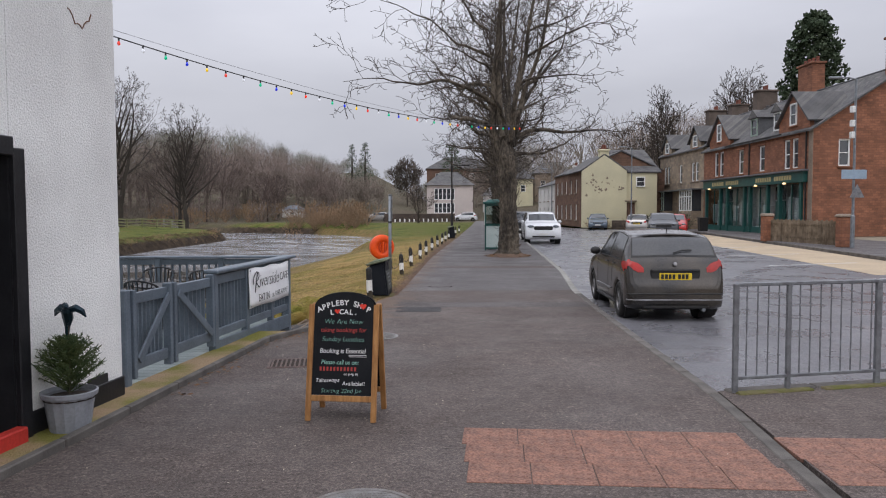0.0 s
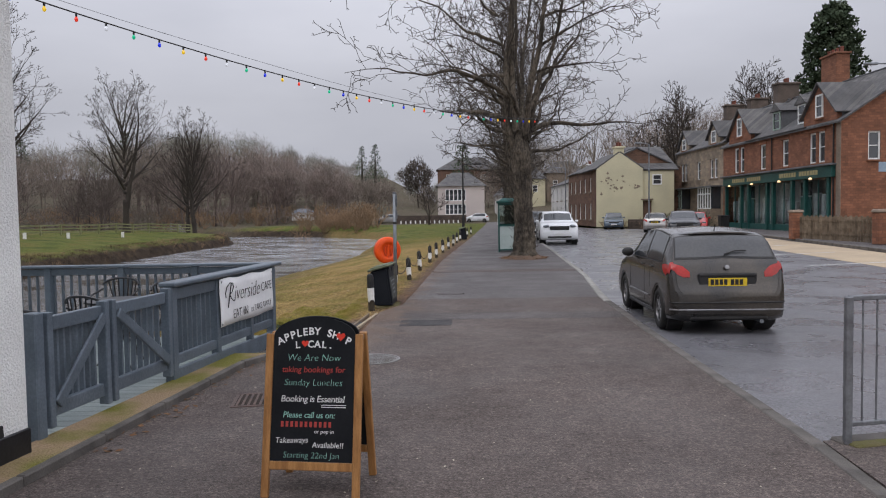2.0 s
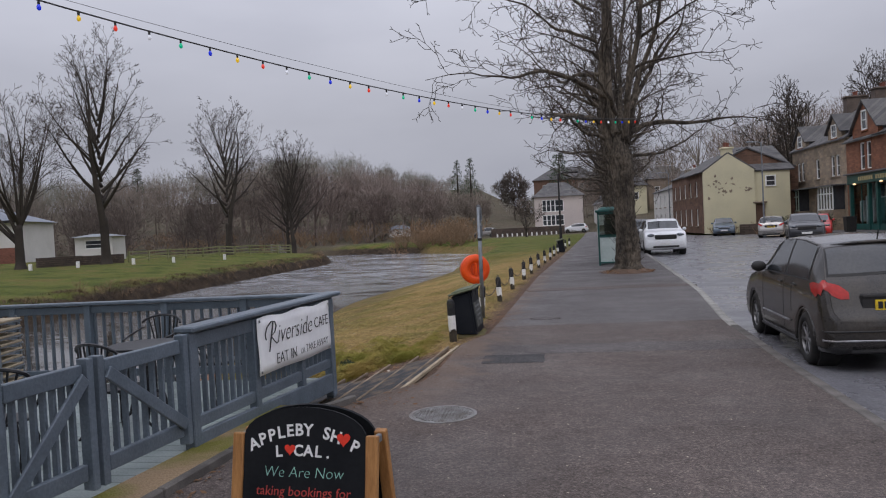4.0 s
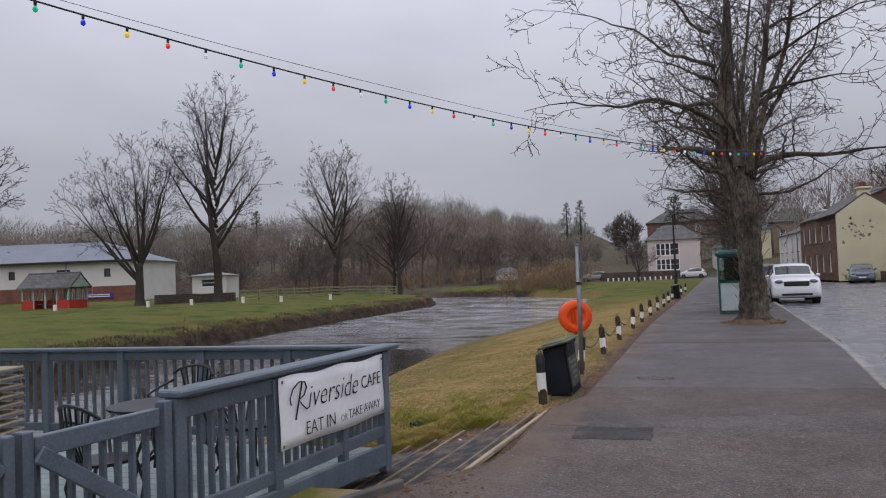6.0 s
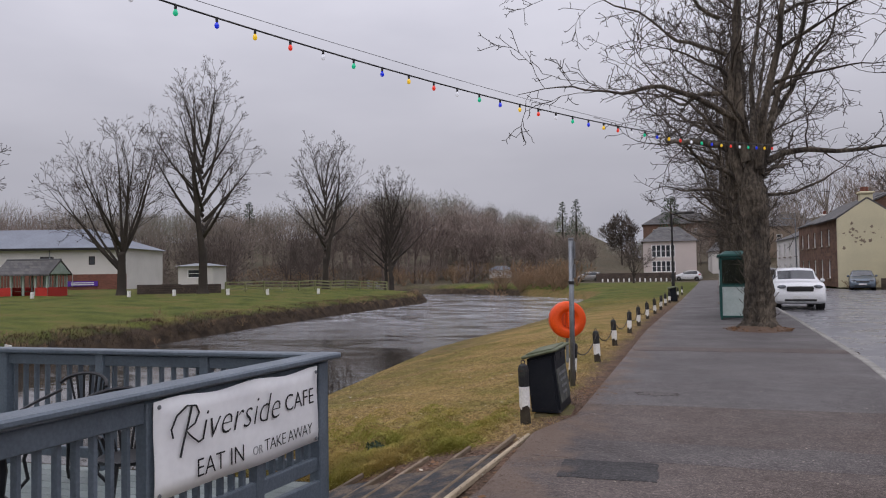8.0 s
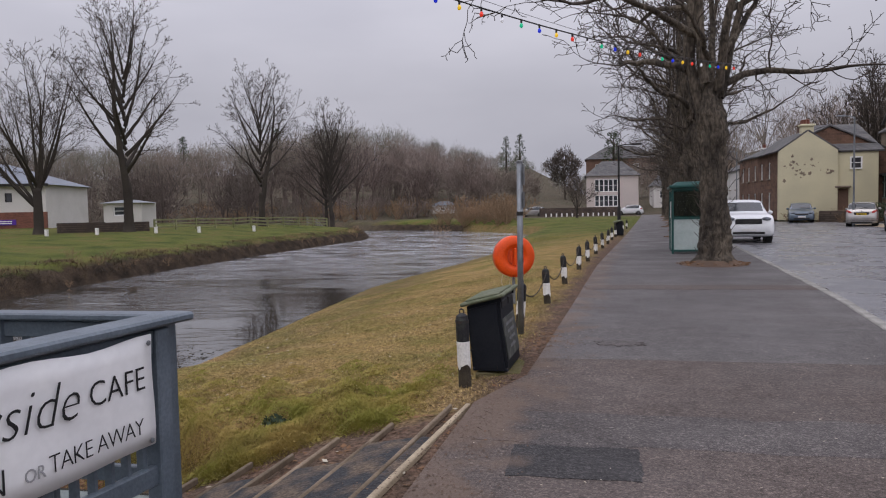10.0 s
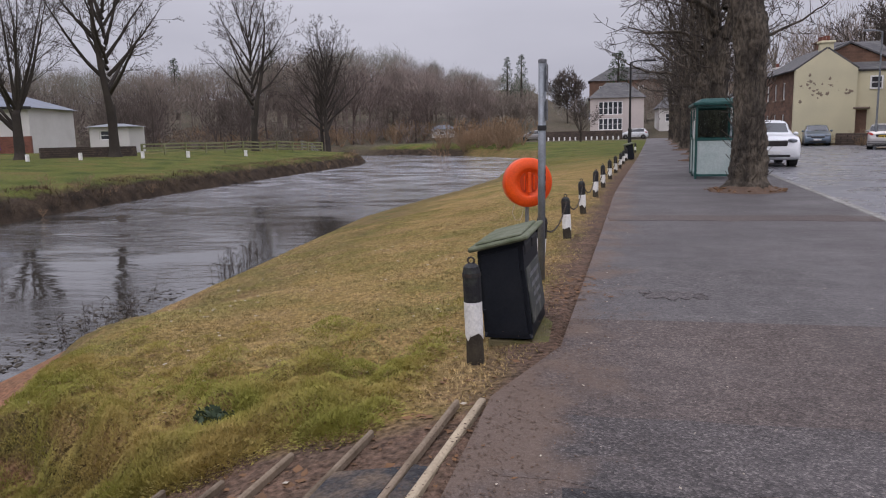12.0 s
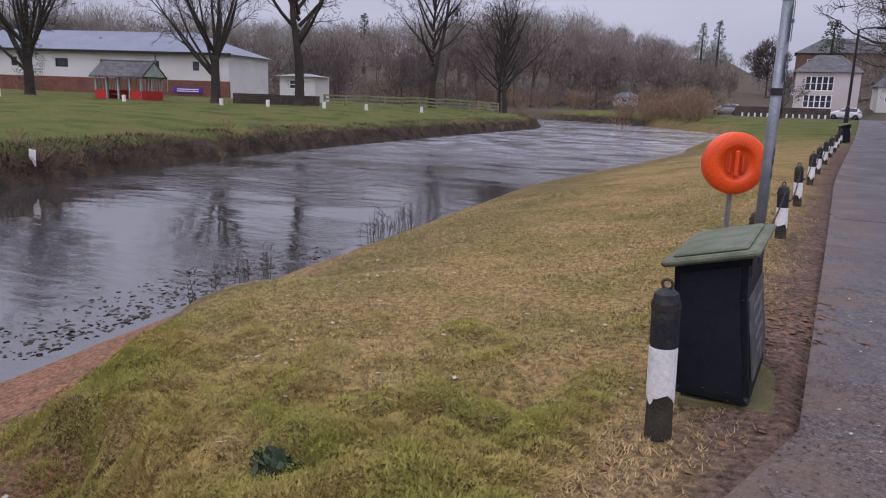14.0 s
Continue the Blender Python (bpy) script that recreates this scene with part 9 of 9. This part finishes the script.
build_car(pose(15.2, 50.3, RZ, 0, 0, 165), "car_black", "black off-road car parked facing down the street", 4.4, 1.88, 1.62, 0.35, "suv")
build_car(pose(16.6, 61.0, RZ, 0, 0, -20), "car_silver", "silver hatchback parked in the bay", 4.0, 1.72, 1.48, 0.31, "hatch")
build_car(pose(18.9, 58.8, RZ, 0, 0, 160), "car_red", "red car parked before the shop", 4.2, 1.75, 1.5, 0.31, "hatch")
build_car(pose(5.2, 121.5, 0.0, 0, 0, 82), "car_white", "white hatchback parked across the end of the footway", 3.9, 1.72, 1.46, 0.3, "hatch")
build_car(pose(-8.9, 121.0, gz(-8.9, 121.0) + 0.02, 0, 0, 80), "car_silver", "pale car parked beside the bungalow", 4.0, 1.72, 1.46, 0.3, "hatch")


# bay markings on the street
def mark(pts, w, label="worn white bay marking"):
    bm = bmesh.new()
    for a, b in zip(pts, pts[1:]):
        beam((*a, RZ + 0.004), (*b, RZ + 0.004), w, 0.006, 0.0, bm)
    tagged(link_bm("road_marking", bm, M["road_paint"]), label, "road marking", "road markings", "structure")


mark([(10.2, 15.5), (13.5, 16.5)], 0.12)
mark([(10.5, 20.5), (14.0, 21.5)], 0.12)
mark([(11.0, 25.5), (14.4, 26.6)], 0.12)
mark([(11.5, 30.5), (15.0, 31.7)], 0.12)
mark([(12.1, 36.0), (15.8, 37.4)], 0.12)
mark([(8.0, 14.0), (8.4, 14.1)], 0.3)


# ---- grass, leaves and grit ----
def grass_stuff(name, spots, seed, hmin, hmax, width, material, label, lean=0.5):
    rng = np.random.default_rng(seed)
    p = np.array(spots)
    n = len(p)
    a = rng.uniform(0, 2 * math.pi, n)
    h = rng.uniform(hmin, hmax, n)
    d = np.stack([np.cos(a), np.sin(a), np.zeros(n)], axis=1)
    side = np.stack([-np.sin(a), np.cos(a), np.zeros(n)], axis=1) * (width * rng.uniform(0.6, 1.3, n))[:, None]
    tip = p + d * (h * lean * rng.uniform(0.3, 1.6, n))[:, None] + np.stack([np.zeros(n), np.zeros(n), h], axis=1)
    v = np.stack([p - side, p + side, tip], axis=1).reshape(-1, 3)
    return tagged(new(name, quick_mesh(name, v, np.arange(3 * n).reshape(-1, 3), material)), label, "grass", kind="stuff")


def scatter(n, x0, x1, y0, y1, seed, keep):
    rng = random.Random(seed)
    out = []
    while len(out) < n:
        x, y = rng.uniform(x0, x1), y0 + (y1 - y0) * rng.random() ** 1.7
        if keep(x, y, rng):
            out.append((x, y, ground_z(x, y) - 0.004))
    return out


def on_bank(x, y, rng):
    s = x - lerp_line(y, NEAR_SHORE)
    if s < 0.9 or x > lerp_line(y, PAVE_LEFT) - 0.12 - 0.35 * rng.random():
        return False
    if y < lip_y(x) - 0.1 * rng.random():
        return False
    if y < 20 and s < 2.0:
        return False
    return noise.noise(Vector((x * 1.1, y * 1.1, 0.0))) > rng.uniform(-0.75, 0.25)


grass_stuff("grass", scatter(230000, -7.6, 0.2, 13.9, 30, 1, on_bank), 2, 0.01, 0.032, 0.0036, M["grass"], "short winter grass on the near bank", 1.2)


def tussocks(name, n, seed, material, label):
    """Rounded mossy clumps of short blades that lean out from each clump's middle."""
    rng = random.Random(seed)
    cs = []
    while len(cs) < 480:
        x, y = rng.uniform(-5.4, -1.25), 15.5 + 3.2 * rng.random() ** 1.5
        lip = -0.35 < y - lip_y(x) < 1.0 and x < -1.5
        if lip and y < lip_y(x) + 0.1 or (lip or rng.random() < 0.16) and on_bank(x, y, rng):
            cs.append((x, y, rng.uniform(0.08, 0.26)))
    total = sum(r * r for _, _, r in cs)
    nr = np.random.default_rng(seed)
    vs = []
    for cx, cy, r in cs:
        k = int(n * r * r / total) + 30
        a, q = nr.uniform(0, 6.283, k), np.sqrt(nr.uniform(0, 1, k))
        x, y = cx + np.cos(a) * q * r, cy + np.sin(a) * q * r
        g = np.array([ground_z(u, v) for u, v in zip(x, y)])
        p = np.stack([x, y, g - 0.006 + 0.5 * r * (1 - q * q)], axis=1)
        h = nr.uniform(0.008, 0.024, k)
        d = np.stack([np.cos(a) * q, np.sin(a) * q, 1.15 - 0.7 * q], axis=1) + nr.normal(0, 0.35, (k, 3))
        side = np.stack([-np.sin(a), np.cos(a), nr.normal(0, 0.4, k)], axis=1) * (0.0042 * nr.uniform(0.6, 1.3, k))[:, None]
        vs.append(np.stack([p - side, p + side, p + d * h[:, None]], axis=1).reshape(-1, 3))
    v = np.concatenate(vs)
    return tagged(new(name, quick_mesh(name, v, np.arange(len(v)).reshape(-1, 3), material)), label, "grass", kind="stuff")


M["grass_green"] = mat("mossy_green_blades", (0.255, 0.245, 0.05), (0.36, 0.27, 0.085), 0.9, scale=1.3, fine=6, bump=0, contrast=(0.42, 0.62))
tussocks("grass_tufts", 150000, 5, M["grass_green"], "rounded mossy green grass tufts along the bank lip")


def far_bank(x, y, rng):
    s = lerp_line(y, FAR_SHORE) - x
    return 0.2 < s < 1.3 + 0.8 * rng.random() and noise.noise(Vector((x * 0.5, y * 0.5, 0))) > rng.uniform(-0.5, 0.3)


grass_stuff("bank_grass", scatter(13000, -27, -17.5, 22, 84, 8, far_bank), 9, 0.05, 0.2, 0.012, M["dead_grass"], "dead brown grass hanging over the far bank", 1.1)


def flat_bits(name, spots, seed, size, material, label):
    rng = np.random.default_rng(seed)
    p = np.array(spots)
    n = len(p)
    a = rng.uniform(0, 6.28, n)
    s = size * rng.uniform(0.4, 1.4, n)
    ux = np.stack([np.cos(a), np.sin(a), rng.uniform(-0.25, 0.25, n)], axis=1) * s[:, None]
    uy = np.stack([-np.sin(a), np.cos(a), rng.uniform(-0.25, 0.25, n)], axis=1) * (s * rng.uniform(0.4, 0.8, n))[:, None]
    c = p + np.array([[0, 0, 0.006]])
    v = np.stack([c - ux, c - uy, c + ux, c + uy], axis=1).reshape(-1, 3)
    return tagged(new(name, quick_mesh(name, v, np.arange(4 * n).reshape(-1, 4), material)), label, "leaves", kind="stuff")


rg = random.Random(12)
leaves = [(rg.uniform(-3.4, -0.9), rg.uniform(12.4, 16.6)) for _ in range(420)] + [(rg.uniform(-6, -0.6), rg.uniform(15, 26)) for _ in range(420)]
leaves += [(-0.62 + rg.gauss(0, 0.16), 19.0 + rg.gauss(0, 0.35)) for _ in range(160)]
for _ in range(330):
    y = rg.uniform(8.8, 13.4)
    leaves.append((lerp_line(y, PAVE_LEFT) + rg.gauss(-0.05, 0.12), y))
flat_bits("fallen_leaves", [(x, y, max(ground_z(x, y), 0.0 if x > lerp_line(y, PAVE_LEFT) else -9)) for x, y in leaves], 3, 0.028, M["leaf_brown"], "brown fallen leaves on the bank and footway edge")
pale = [(rg.uniform(-5.5, -1.0), rg.uniform(14.2, 24)) for _ in range(160)]
flat_bits("pale_leaves", [(x, y, ground_z(x, y) + 0.01) for x, y in pale], 4, 0.022, M["leaf_pale"], "pale dead leaves scattered over the grass")
debris = []
while len(debris) < 650:
    y = rg.choice((18.6, 19.4, 20.2, 21.2, 22.4, 23.6)) + rg.gauss(0, 0.45)
    debris.append((lerp_line(y, NEAR_SHORE) - abs(rg.gauss(0.35, 0.4)), y, WATER_Z - 0.002))
flat_bits("river_debris", debris, 8, 0.04, M["post_wood"], "dark weed and debris caught in the shallows")
grit = []
while len(grit) < 900:
    x, y = rg.uniform(-2.4, 4), 4 + 30 * rg.random() ** 1.3
    if lerp_line(y, PAVE_LEFT) + 0.05 < x < lerp_line(y, KERB) - 0.15:
        grit.append((x, y, 0.0))
flat_bits("grit", grit, 5, 0.009, M["leaf_pale"], "pale grit and specks on the asphalt")
edge = []
for k in range(11000):
    y = 12.2 + 26 * rg.random() ** 1.4
    edge.append((lerp_line(y, PAVE_LEFT) + rg.gauss(0.08, 0.24), y, 0.0))
flat_bits("earth_crumbs", edge, 6, 0.008, M["earth"], "earth and crumbs strewn over the footway edge")
weed = thing("weed_plant", pose(-2.62, 16.12, gz(-2.62, 16.12) + 0.02), "small dark green leafy weed in the bank", "plant")
leaf_mass("leaves", [(0, 0, 0.06, 0.1), (0.08, 0.02, 0.05, 0.07), (-0.07, 0.04, 0.05, 0.07)], 70, (1, 1, 0.7), 0.028, 3, M["evergreen"], weed)
